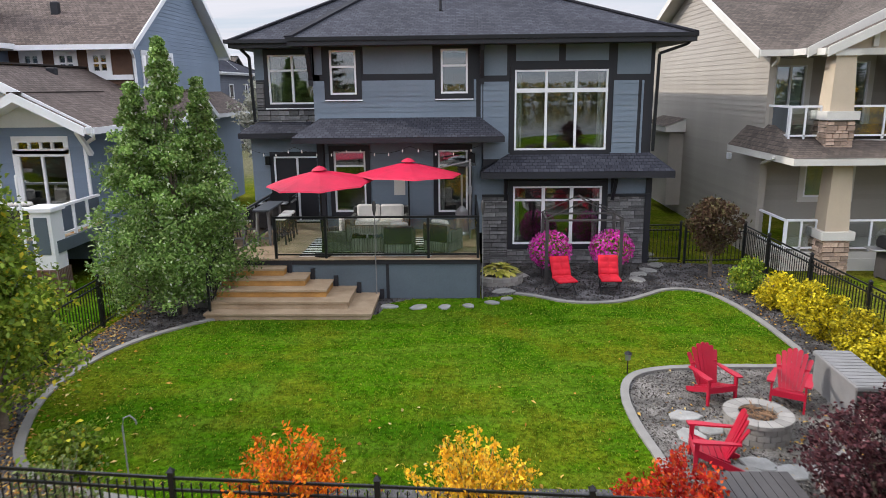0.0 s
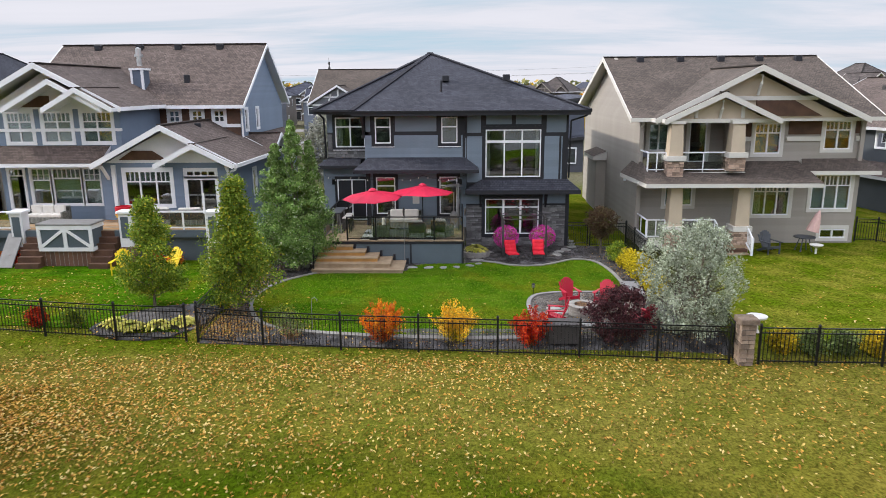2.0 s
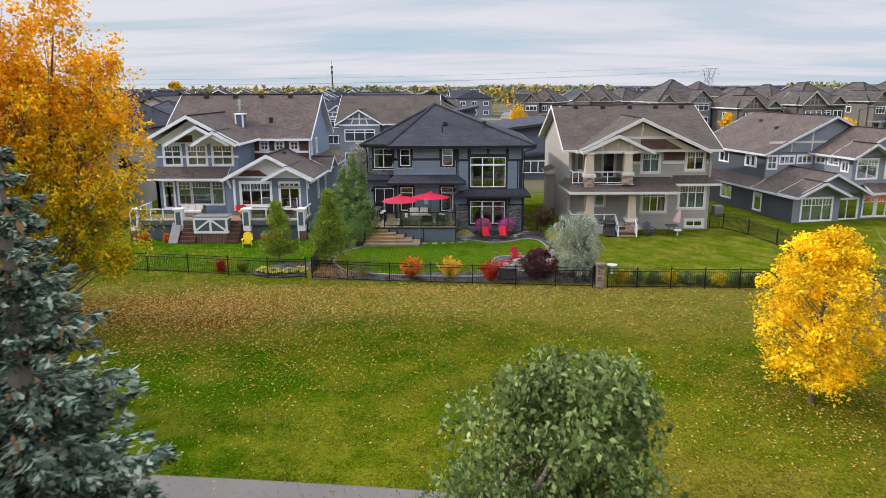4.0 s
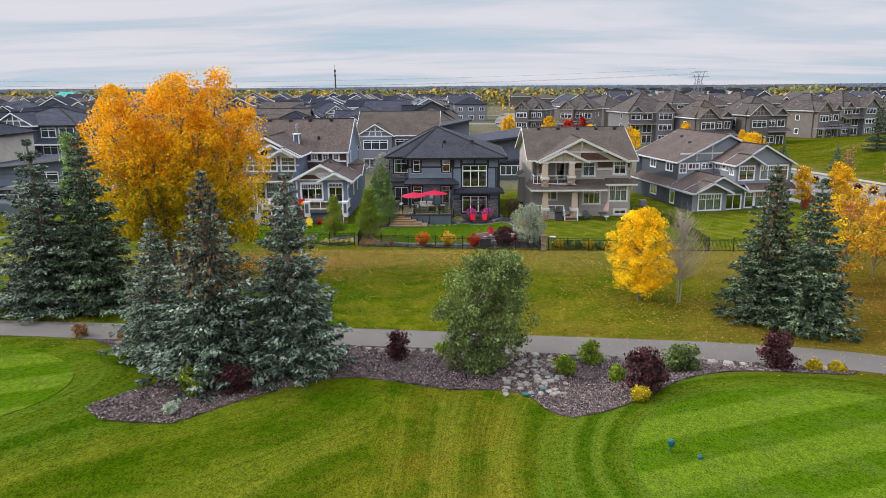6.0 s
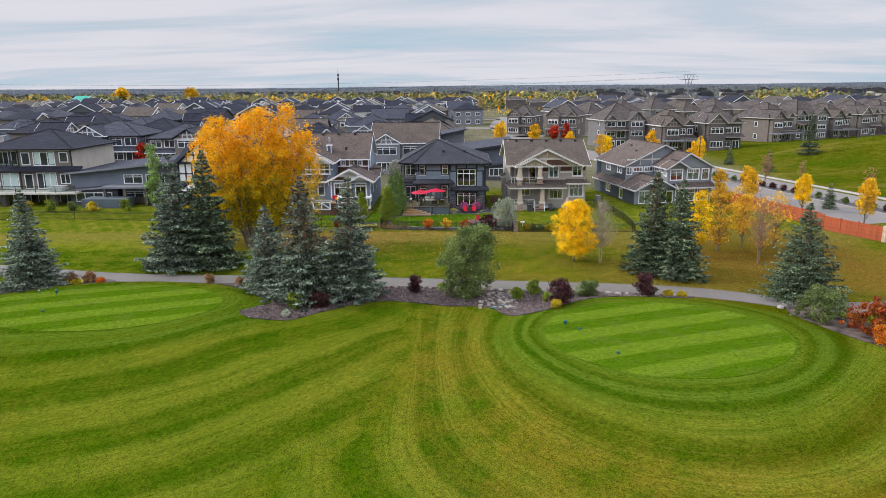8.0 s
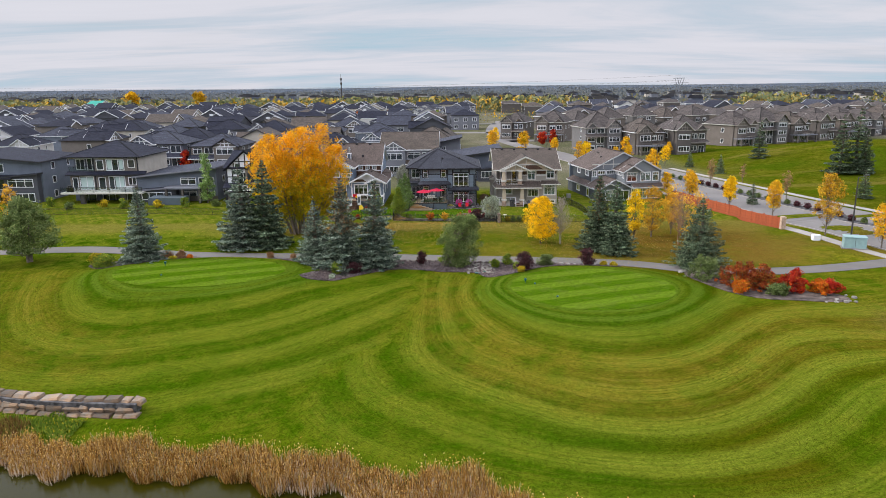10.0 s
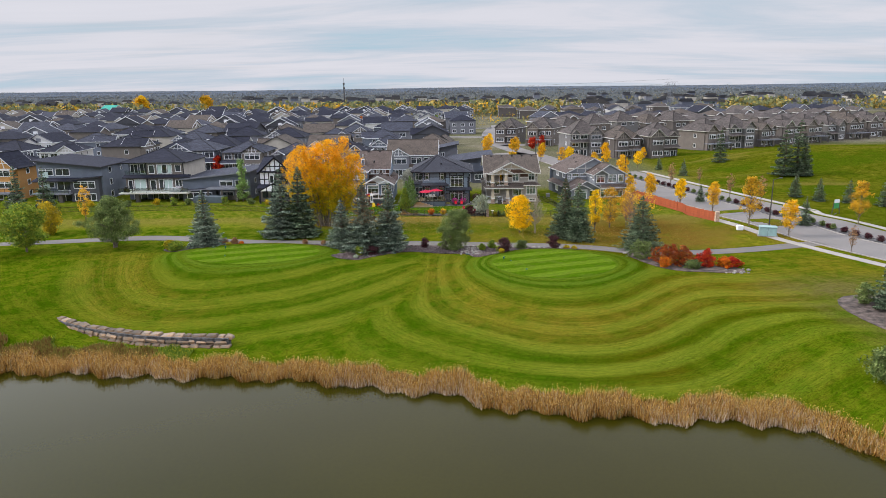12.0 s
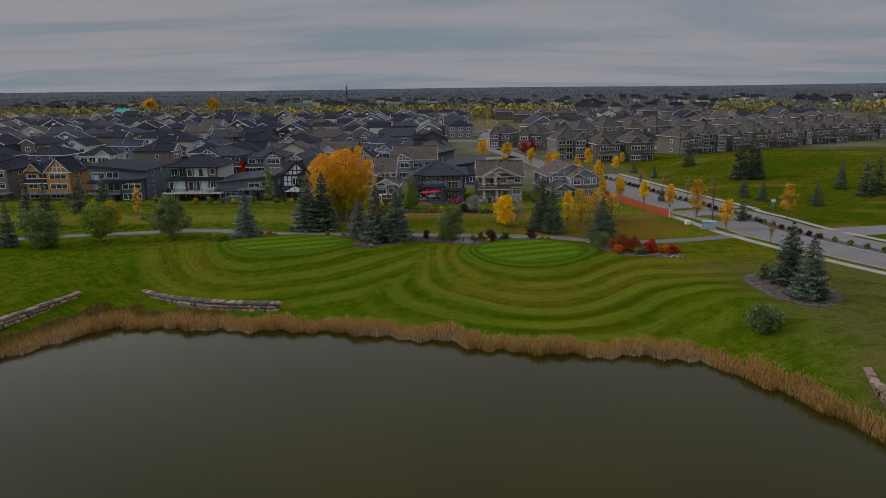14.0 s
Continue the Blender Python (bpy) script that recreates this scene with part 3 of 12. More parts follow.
L_fallen = leaf_material("fallen_leaves_colour", [(0, (0.24, 0.09, 0.015)), (0.35, (0.42, 0.21, 0.03)), (0.7, (0.56, 0.36, 0.09)), (0.85, (0.58, 0.46, 0.19)), (1, (0.28, 0.11, 0.025))], 0.7, 0.1)
L_blade = leaf_material("lawn_blades", [(0, (0.050, 0.130, 0.003)), (0.5, (0.120, 0.215, 0.006)), (0.85, (0.21, 0.28, 0.012)), (1, (0.36, 0.34, 0.05))], 0.7, 0.2)
L_tuft = leaf_material("rough_grass_blades", [(0, (0.070, 0.105, 0.004)), (0.4, (0.125, 0.150, 0.010)), (0.75, (0.21, 0.185, 0.026)), (1, (0.32, 0.24, 0.07))], 0.8, 0.15)
L_stone = leaf_material("gravel_stones", [(0, (0.085, 0.078, 0.070)), (0.5, (0.135, 0.124, 0.110)), (0.9, (0.18, 0.165, 0.145)), (1, (0.25, 0.225, 0.19))], 0.9, 0.0)
L_rock = leaf_material("dark_crushed_stones", [(0, (0.016, 0.013, 0.013)), (0.55, (0.056, 0.046, 0.043)), (0.92, (0.098, 0.082, 0.074)), (1, (0.22, 0.18, 0.14))], 0.9, 0.0)
L_chip = leaf_material("purple_brown_chips", [(0, (0.055, 0.040, 0.042)), (0.55, (0.135, 0.100, 0.100)), (0.9, (0.23, 0.18, 0.175)), (1, (0.36, 0.30, 0.28))], 0.9, 0.0)
L_cone = leaf_material("brown_cones", [(0, (0.17, 0.085, 0.035)), (1, (0.36, 0.20, 0.10))], 0.8, 0.0)
L_blossom = leaf_material("pale_feathery_leaves", [(0, (0.30, 0.30, 0.22)), (0.5, (0.48, 0.47, 0.38)), (1, (0.60, 0.58, 0.5))], 0.6, 0.2)
L_farwood = leaf_material("far_wood_leaves", [(0, (0.085, 0.10, 0.055)), (0.4, (0.15, 0.165, 0.07)), (0.65, (0.23, 0.21, 0.075)), (0.85, (0.34, 0.25, 0.065)), (1, (0.42, 0.25, 0.05))], 0.8, 0.1)
# pale blue-grey stops: the plain's distance haze is put into its leaf colours
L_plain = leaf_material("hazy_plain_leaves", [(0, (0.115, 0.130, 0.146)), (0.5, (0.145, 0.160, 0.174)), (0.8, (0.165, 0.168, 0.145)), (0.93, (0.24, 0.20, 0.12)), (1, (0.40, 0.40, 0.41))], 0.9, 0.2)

# ---- the ground ----
SHORE_X = (-220, -120, -75, -60, -52, -49, -44.5, -39, -27, -15, -9, -3.5, 2.3, 5, 7.5, 12.4, 17.3, 22, 27, 31, 34.5, 38.5, 41, 46, 52, 70, 220)
SHORE_Y = (-135, -128, -112, -103, -91, -85, -81.5, -81.5, -82.6, -83.4, -84.5, -86, -87.1, -88.9, -90.4, -91.2, -92, -92.5, -92.4, -93.2, -96.6, -102, -109, -119, -132, -165, -330)
WATER_Z = -4.3
TEES = ((16.6, -52.4, 9.6, 8.3, 0.75), (-28.6, -45.2, 11.2, 6.6, 0.75))   # x, y, half-length, half-width, height


def shore_y(x):
    return np.interp(x, SHORE_X, SHORE_Y)


def height(x, y):
    """Height of the ground over the plan, in metres; the back yards lie at 0."""
    x, y = np.asarray(x, float), np.asarray(y, float)
    z = -0.4 * smooth01(-12.5, -14.0, y) - 0.3 * smooth01(-22, -36, y)
    s = shore_y(x)
    z = z - 3.55 * smooth01(s + 36, s + 2, y) - 2.6 * smooth01(s + 3, s - 4, y)
    for cx, cy, a, b, h in TEES:
        r = np.sqrt(((x - cx) / a) ** 2 + ((y - cy) / b) ** 2)
        front = 1.5 + 0.35 * smooth01(0, -1, (y - cy) / b)
        z = z + h * (1 - smooth01(1.0, front, r))
    z = z + 0.25 * smooth01(-16, -22, y) * smooth01(-36, -24, y) * np.sin(x * 0.11 + 0.8)
    hill = np.exp(-(((x - 150) / 60) ** 2 + ((y - 55) / 38) ** 2)) * 6.5 + np.exp(-(((x - 105) / 22) ** 2 + ((y - 70) / 22) ** 2)) * 2.0
    z = z + hill * smooth01(66, 84, x)
    z = z + 9.0 * smooth01(2600, 4400, y) + 5 * smooth01(900, 2600, y) * (0.5 + 0.5 * np.sin(x * 0.0021 + 1.0))
    return z


def gz(x, y):
    return float(height(x, y))


def graded(lo, hi, fine_lo, fine_hi, step, grow=1.16):
    a = list(np.arange(fine_lo, fine_hi + 1e-6, step))
    for sign, end, arr in ((1, hi, a),):
        d = step
        while arr[-1] < end:
            d *= grow
            arr.append(min(arr[-1] + d, end))
    d = step
    while a[0] > lo:
        d *= grow
        a.insert(0, max(a[0] - d, lo))
    return np.array(a)


def grid_mesh(name, xs, ys, z, mat):
    nx, ny = len(xs), len(ys)
    X, Y = np.meshgrid(xs, ys)
    co = np.stack([X, Y, z], -1).reshape(-1, 3)
    i = np.arange(nx * ny).reshape(ny, nx)
    q = np.stack([i[:-1, :-1], i[:-1, 1:], i[1:, 1:], i[1:, :-1]], -1).reshape(-1, 4)
    me = bpy.data.meshes.new(name)
    me.vertices.add(len(co))
    me.vertices.foreach_set("co", co.ravel().astype(np.float32))
    me.loops.add(q.size)
    me.loops.foreach_set("vertex_index", q.ravel().astype(np.int32))
    me.polygons.add(len(q))
    me.polygons.foreach_set("loop_start", np.arange(0, q.size, 4, dtype=np.int32))
    me.polygons.foreach_set("loop_total", np.full(len(q), 4, dtype=np.int32))
    me.polygons.foreach_set("use_smooth", np.ones(len(q), dtype=bool))
    me.materials.append(mat)
    me.update(calc_edges=True)
    return me


def grass_material(name, kind):
    """Mown grass. kind: fairway (mowing bands that curve round the tees, rough towards the houses), lawn, green."""
    m = bpy.data.materials.new(name)
    m.use_nodes = True
    N, L = m.node_tree.nodes, m.node_tree.links
    b, geo = N["Principled BSDF"], N.new("ShaderNodeNewGeometry")
    P = geo.outputs["Position"]

    def math_(op, a, c=0.0):
        n = N.new("ShaderNodeMath")
        n.operation = op
        for k, s in enumerate((a, c)):
            if isinstance(s, (int, float)):
                n.inputs[k].default_value = s
            else:
                L.new(s, n.inputs[k])
        return n.outputs[0]

    def noise_(scale, detail=4, rough=0.6, stretch=(1, 1, 1)):
        mp, n = N.new("ShaderNodeMapping"), N.new("ShaderNodeTexNoise")
        mp.inputs["Scale"].default_value = stretch
        L.new(P, mp.inputs["Vector"])
        L.new(mp.outputs[0], n.inputs["Vector"])
        n.inputs["Scale"].default_value, n.inputs["Detail"].default_value, n.inputs["Roughness"].default_value = scale, detail, rough
        return n.outputs["Fac"]

    def span(v, a, c, lo=0.0, hi=1.0):
        n = N.new("ShaderNodeMapRange")
        n.interpolation_type = "SMOOTHSTEP"
        for k, s in enumerate((v, a, c, lo, hi)):
            if isinstance(s, (int, float)):
                n.inputs[k].default_value = s
            else:
                L.new(s, n.inputs[k])
        return n.outputs[0]

    def mix_(fac, a, c):
        n = N.new("ShaderNodeMix")
        n.data_type = "RGBA"
        for key, s in (("Factor", fac), ("A", a), ("B", c)):
            if isinstance(s, tuple):
                n.inputs[key].default_value = (*s, 1)
            elif isinstance(s, (int, float)):
                n.inputs[key].default_value = s
            else:
                L.new(s, n.inputs[key])
        return n.outputs["Result"]

    sep = N.new("ShaderNodeSeparateXYZ")
    L.new(P, sep.inputs[0])
    X, Y = sep.outputs["X"], sep.outputs["Y"]
    big, mid, fine = noise_(0.06, 4), noise_(0.55, 5), math_("ADD", math_("MULTIPLY", noise_(14.0, 4, 0.7), 0.68), math_("MULTIPLY", noise_(3.6, 5, 0.75), 0.32))
    if kind == "fairway":
        def field(key):
            n = N.new("ShaderNodeAttribute")
            n.attribute_name = key
            return n.outputs["Fac"]
        mow, kept, dry, collar = field("mow"), field("kept"), field("dry"), field("collar")
        # streaks that follow the mower's track
        tv, tn = N.new("ShaderNodeCombineXYZ"), N.new("ShaderNodeTexNoise")
        L.new(math_("MULTIPLY", mow, 11.0), tv.inputs[0])
        L.new(math_("MULTIPLY", X, 0.10), tv.inputs[1])
        L.new(math_("MULTIPLY", Y, 0.10), tv.inputs[2])
        L.new(tv.outputs[0], tn.inputs["Vector"])
        tn.inputs["Scale"].default_value, tn.inputs["Detail"].default_value, tn.inputs["Roughness"].default_value = 1.0, 8, 0.75
        streak = tn.outputs["Fac"]
        blur = math_("ADD", math_("MULTIPLY", math_("SUBTRACT", streak, 0.5), 1.5), math_("MULTIPLY", math_("SUBTRACT", mid, 0.5), 0.9))
        band = span(math_("SUBTRACT", blur, math_("COSINE", math_("MULTIPLY", mow, math.pi))), -0.55, 0.55)
        ring = span(math_("ADD", math_("SINE", math_("MULTIPLY", mow, 7.3)), blur), -0.8, 0.8)
        fade = math_("MULTIPLY", kept, span(big, 0.34, 0.5, 0.55, 1.0))
        plain = mix_(span(mid, 0.38, 0.62), (0.034, 0.066, 0.001), (0.070, 0.090, 0.004))
        deep = mix_(math_("MULTIPLY", span(X, 10.0, 26.0), span(big, 0.36, 0.6, 0.45, 1.0)), (0.024, 0.056, 0.001), (0.044, 0.046, 0.001))
        fair = mix_(fade, plain, mix_(band, deep, (0.096, 0.116, 0.010)))
        fair = mix_(math_("MULTIPLY", math_("MULTIPLY", ring, fade), 0.30), fair, (0.086, 0.102, 0.007))
        fair = mix_(math_("MULTIPLY", collar, span(ring, 0.0, 1.0, 0.55, 0.95)), fair, mix_(ring, (0.024, 0.064, 0.002), (0.060, 0.100, 0.008)))
        brown = math_("MULTIPLY", span(math_("ADD", math_("MULTIPLY", mid, 0.35), math_("ADD", math_("MULTIPLY", big, 0.35), math_("MULTIPLY", streak, 0.3))), 0.40, 0.60), math_("ADD", math_("MULTIPLY", dry, 0.55), 0.10))
        fair = mix_(brown, fair, (0.126, 0.092, 0.010))
        fair = mix_(span(streak, 0.46, 0.66, 0.0, 0.6), fair, (0.026, 0.056, 0.001))
        fair = mix_(math_("MULTIPLY", span(streak, 0.50, 0.34), math_("ADD", math_("MULTIPLY", dry, 0.32), 0.12)), fair, (0.160, 0.122, 0.020))
        rough = mix_(span(mid, 0.35, 0.65), mix_(span(Y, -27.0, -33.0), (0.034, 0.064, 0.001), (0.060, 0.082, 0.002)), mix_(span(Y, -27.0, -33.0), (0.084, 0.090, 0.005), (0.118, 0.118, 0.008)))
        rough = mix_(math_("MULTIPLY", span(math_("ADD", X, math_("MULTIPLY", Y, 0.5)), -18.0, -36.0), span(mid, 0.3, 0.65, 0.3, 0.9)), rough, (0.108, 0.128, 0.010))
        rough = mix_(math_("MULTIPLY", span(big, 0.40, 0.60, 0.1, 0.8), span(X, -2.0, 16.0, 0.22, 1.0)), rough, (0.120, 0.080, 0.016))
        rough = mix_(math_("MULTIPLY", span(math_("ADD", Y, math_("MULTIPLY", math_("SUBTRACT", big, 0.5), 14.0)), -25.0, -17.0), span(mid, 0.3, 0.6, 0.45, 0.85)), rough, (0.128, 0.112, 0.022))
        under = math_("MULTIPLY", math_("MULTIPLY", span(X, -6.5, -12.0), span(X, -30.0, -22.0)), math_("MULTIPLY", span(Y, -24.5, -20.5), span(Y, -15.4, -17.2)))
        rough = mix_(math_("MULTIPLY", under, span(mid, 0.34, 0.60, 0.2, 0.8)), rough, (0.072, 0.040, 0.005))
        # shade over the western rough, put into the grass colour as dark green
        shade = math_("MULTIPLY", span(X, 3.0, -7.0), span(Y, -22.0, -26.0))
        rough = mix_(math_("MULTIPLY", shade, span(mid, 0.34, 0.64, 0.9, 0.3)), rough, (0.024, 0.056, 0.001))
        worn = math_("MULTIPLY", math_("MULTIPLY", span(X, 22.0, 28.0), span(X, 50.0, 40.0)), math_("MULTIPLY", span(Y, -42.0, -36.0), span(Y, -15.0, -21.0)))
        rough = mix_(math_("MULTIPLY", worn, span(mid, 0.30, 0.60, 0.3, 0.8)), rough, (0.110, 0.062, 0.012))
        edge = span(math_("ADD", Y, math_("MULTIPLY", math_("SUBTRACT", mid, 0.5), 3.0)), -44.0, -38.0)
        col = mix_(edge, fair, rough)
        # the hill beyond the road, and the worn bank by the pond
        hill = mix_(span(mid, 0.35, 0.65), (0.044, 0.056, 0.002), (0.082, 0.082, 0.007))
        hill = mix_(span(big, 0.42, 0.62, 0.0, 0.8), hill, (0.036, 0.060, 0.002))
        hill = mix_(span(noise_(0.05, 4, 0.6, (0.5, 1.6, 1.0)), 0.52, 0.66, 0.0, 0.6), hill, (0.132, 0.106, 0.024))
        col = mix_(math_("MULTIPLY", span(X, 58.0, 70.0), span(Y, -62.0, -48.0)), col, hill)
        bare = math_("MULTIPLY", span(math_("ADD", X, math_("MULTIPLY", math_("SUBTRACT", big, 0.5), 26.0)), 40.0, 52.0), span(Y, -54.0, -64.0))
        col = mix_(math_("MULTIPLY", bare, span(mid, 0.36, 0.56, 0.35, 0.9)), col, (0.088, 0.078, 0.024))
        # lawns between the houses and open fields behind the suburb
        yard = mix_(span(mid, 0.35, 0.65), (0.060, 0.086, 0.004), (0.124, 0.122, 0.016))
        yard = mix_(math_("MULTIPLY", span(math_("SINE", math_("ADD", math_("MULTIPLY", X, 3.4), math_("MULTIPLY", Y, 2.2))), -0.3, 0.3), 0.3), yard, (0.040, 0.072, 0.003))
        east = span(X, 55.0, 66.0)
        col = mix_(math_("MULTIPLY", span(Y, -14.5, -13.0), math_("SUBTRACT", 1.0, east)), col, yard)
        town = mix_(span(noise_(0.02, 5), 0.4, 0.62), (0.085, 0.085, 0.045), (0.14, 0.125, 0.09))
        col = mix_(math_("MULTIPLY", span(Y, 16.0, 26.0), math_("SUBTRACT", 1.0, math_("MULTIPLY", east, span(Y, 150.0, 125.0)))), col, town)
        # distance haze painted into the far ground: greyer, then bluer towards the horizon
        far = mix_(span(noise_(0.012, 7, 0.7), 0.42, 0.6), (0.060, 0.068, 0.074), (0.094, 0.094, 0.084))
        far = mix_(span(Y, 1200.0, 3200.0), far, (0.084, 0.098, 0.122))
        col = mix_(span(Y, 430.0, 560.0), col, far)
    elif kind == "green":
        u = math_("SUBTRACT", math_("MULTIPLY", Y, 0.94), math_("MULTIPLY", X, 0.34))
        band = span(math_("SINE", math_("MULTIPLY", u, 1.75)), -0.3, 0.3)
        col = mix_(band, (0.047, 0.092, 0.003), (0.082, 0.130, 0.009))
        col = mix_(span(mid, 0.45, 0.7, 0, 0.35), col, (0.086, 0.110, 0.020))
    else:
        band = span(math_("SINE", math_("MULTIPLY", X, 5.0)), -0.4, 0.4)
        col = mix_(math_("MULTIPLY", band, 0.35), (0.032, 0.086, 0.002), (0.056, 0.116, 0.004))
        rows = noise_(2.2, 3, 0.6, (0.15, 1.0, 1.0))
        col = mix_(span(rows, 0.4, 0.65, 0, 0.6), col, (0.072, 0.114, 0.010))
        col = mix_(span(noise_(0.35, 5, 0.65), 0.46, 0.62, 0, 0.75), col, (0.086, 0.094, 0.006))
        col = mix_(span(mid, 0.50, 0.66, 0, 0.7), col, (0.018, 0.058, 0.002))
    hsv = N.new("ShaderNodeHueSaturation")
    L.new(col, hsv.inputs["Color"])
    L.new(span(fine, 0.34, 0.66, 0.36, 1.62), hsv.inputs["Value"])
    L.new(hsv.outputs[0], b.inputs["Base Color"])
    b.inputs["Roughness"].default_value, b.inputs["Specular IOR Level"].default_value = 0.95, 0.0
    bp = N.new("ShaderNodeBump")
    bp.inputs["Strength"].default_value, bp.inputs["Distance"].default_value = 0.6, 0.05
    L.new(fine, bp.inputs["Height"])
    L.new(bp.outputs[0], b.inputs["Normal"])
    return m


M_fairway, M_lawn, M_green = grass_material("fairway_grass", "fairway"), grass_material("lawn_grass", "lawn"), grass_material("tee_grass", "green")
GX, GY = graded(-4900, 4900, -70, 70, 0.8), graded(-420, 4900, -112, 4, 0.7)
ZZ = height(*np.meshgrid(GX, GY))
# the mower's tracks in the plan, from the tees outwards: even ones lean dark, odd ones light
EAST_TRACKS = ((0, [(19.4, -71), (25.2, -68.6), (29.2, -64.8), (33, -62.2), (37, -62), (41.3, -62.4)]),
               (1, [(24.5, -70.6), (28.1, -67.6), (31.8, -65.1), (34.5, -65), (39.6, -65.6)]),
               (2, [(14.3, -75.2), (20.7, -75), (23.4, -73.8), (26.7, -71.5), (30.4, -68.5), (33.6, -67.1), (36, -67.3), (40.9, -67.9)]),
               (4, [(-4.3, -66.1), (-1.9, -70.2), (1.3, -72.7), (4.6, -75.3), (8.1, -77.7), (13.4, -79.5), (17, -79.9), (21.6, -79.3), (27, -76.7), (30.4, -74.1), (33.8, -71.9), (36.2, -71.8)]),
               (5, [(-6.2, -69), (-3.7, -72.9), (-0.1, -75.3), (4.1, -78.1), (13, -81.6), (20.9, -81.3), (26.1, -79), (32.1, -75.5), (35.2, -73.8)]),
               (6, [(24, -83.3), (27.4, -82.1), (31.5, -79.2), (35.6, -76.8)]), (8, [(32.7, -84.5), (36.8, -81.6), (40.1, -81), (43.4, -80.4)]), (3.4, [(-2.4, -57), (-2.4, -50)]))
WEST_TRACKS = ((0, [(-44, -47.3), (-42.4, -52.9), (-38.1, -58.6), (-32.8, -60.2), (-28.6, -59.3), (-24.2, -57.8), (-20.2, -56.5), (-15.9, -53), (-11.9, -50), (-6.7, -47.6)]),
               (1, [(-46.5, -49.2), (-43.4, -55.8), (-39.6, -60.5), (-36.2, -62.4), (-29.9, -63.2), (-24.4, -62), (-19.1, -60.2), (-13.7, -57.2), (-8, -52.6), (-5.6, -49.6)]),
               (2, [(-49, -51.3), (-45.6, -58.3), (-41.3, -63), (-36.4, -65.2), (-29.3, -65.8), (-21, -64), (-16.8, -62.4), (-12.7, -59.5), (-7.2, -54.8), (-4.3, -51.3)]),
               (3, [(-48.6, -60), (-43.2, -65.4), (-39.3, -67.8), (-33.5, -69), (-23, -66.8), (-17.8, -65.2), (-12.7, -62.6), (-7.4, -58.6), (-4, -55.6)]),
               (4, [(-30, -71.5), (-22, -69.3), (-17.2, -67.6), (-11.7, -65), (-7.5, -62.4), (-3.8, -59.6)]))


def track_field(tracks, tee, edge, X, Y):
    """A smooth field through the tracks (a thin plate), and how far each place lies from the nearest track."""
    cx, cy, a, b, h = tee
    tracks = tracks + ((edge, [(cx + a * math.cos(k * 0.785), cy + b * math.sin(k * 0.785)) for k in range(8)]), (edge - 3, [(cx, cy)]))
    P = np.array([p for _, line in tracks for p in line])
    v = np.array([q for q, line in tracks for _ in line], float)
    U = lambda d2: 0.5 * d2 * np.log(d2 + 1e-9)
    D = ((P[:, None] - P[None]) ** 2).sum(-1)
    n = len(P)
    A = np.zeros((n + 3, n + 3))
    A[:n, :n] = U(D) + np.eye(n) * 8.0
    A[:n, n] = A[n, :n] = 1
    A[:n, n + 1:], A[n + 1:, :n] = P, P.T
    w = np.linalg.solve(A, np.r_[v, 0, 0, 0])
    f = w[n] + w[n + 1] * X + w[n + 2] * Y
    near = np.full(X.shape, 1e9)
    for (px, py), k in zip(P, w[:n]):
        d2 = (X - px) ** 2 + (Y - py) ** 2
        f = f + k * U(d2)
        near = np.minimum(near, d2)
    return f, np.sqrt(near)


def mowing(X, Y):
    """For each place: the mower's track, how plain the bands are, how dry the turf is, and the longer collar round the tees."""
    east, de = track_field(EAST_TRACKS, TEES[0], -4.6, X, Y)
    west, dw = track_field(WEST_TRACKS, TEES[1], -3.2, X, Y)
    seam = np.interp(Y, [-90, -72, -66, -64, -57.5, -47.7, -40], [-14, -11, -8.2, -4.2, -2.2, -2.2, -2])
    right = X > seam
    mow, near = np.where(right, east, west), np.where(right, de, dw)
    kept = (1 - smooth01(4.0, 9.0, near)) * (1 - 0.8 * np.exp(-((X - seam) / 1.3) ** 2)) * (1 - smooth01(5.5, 8.5, mow) * 0.6) * np.where(right, 1 - 0.5 * smooth01(2.6, 3.6, mow) * smooth01(14, 2, X), 0.68 - 0.5 * smooth01(2.6, 4.2, mow) * smooth01(-24, -34, X))
    dry = np.where(right, smooth01(-3.0, -0.8, east) * (1 - smooth01(2.0, 3.4, east)), 0.8 * smooth01(-1.2, 0.2, west) * (1 - smooth01(2.4, 3.6, west)) * smooth01(-22, -34, X))
    dry = dry + 0.4 * np.exp(-((X - seam) / 5) ** 2) * smooth01(-68, -60, Y) * smooth01(-44, -50, Y) + 0.5 * smooth01(30, 40, X) * smooth01(-76, -66, Y)
    collar = np.zeros(X.shape)
    for cx, cy, a, b, h in TEES:
        r = np.sqrt(((X - cx) / a) ** 2 + ((Y - cy) / b) ** 2)
        collar = np.maximum(collar, 1 - smooth01(1.18, 1.5, r + 0.05 * np.sin(X * 1.1) * np.sin(Y * 0.9)))
    return mow, kept, np.clip(dry, 0, 1), collar


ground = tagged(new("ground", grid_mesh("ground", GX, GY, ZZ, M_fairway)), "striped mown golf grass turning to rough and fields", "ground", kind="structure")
for key, v in zip(("mow", "kept", "dry", "collar"), mowing(*np.meshgrid(np.clip(GX, -110, 110), np.clip(GY, -130, 0)))):
    ground.data.attributes.new(key, "FLOAT", "POINT").data.foreach_set("value", v.ravel().astype(np.float32))


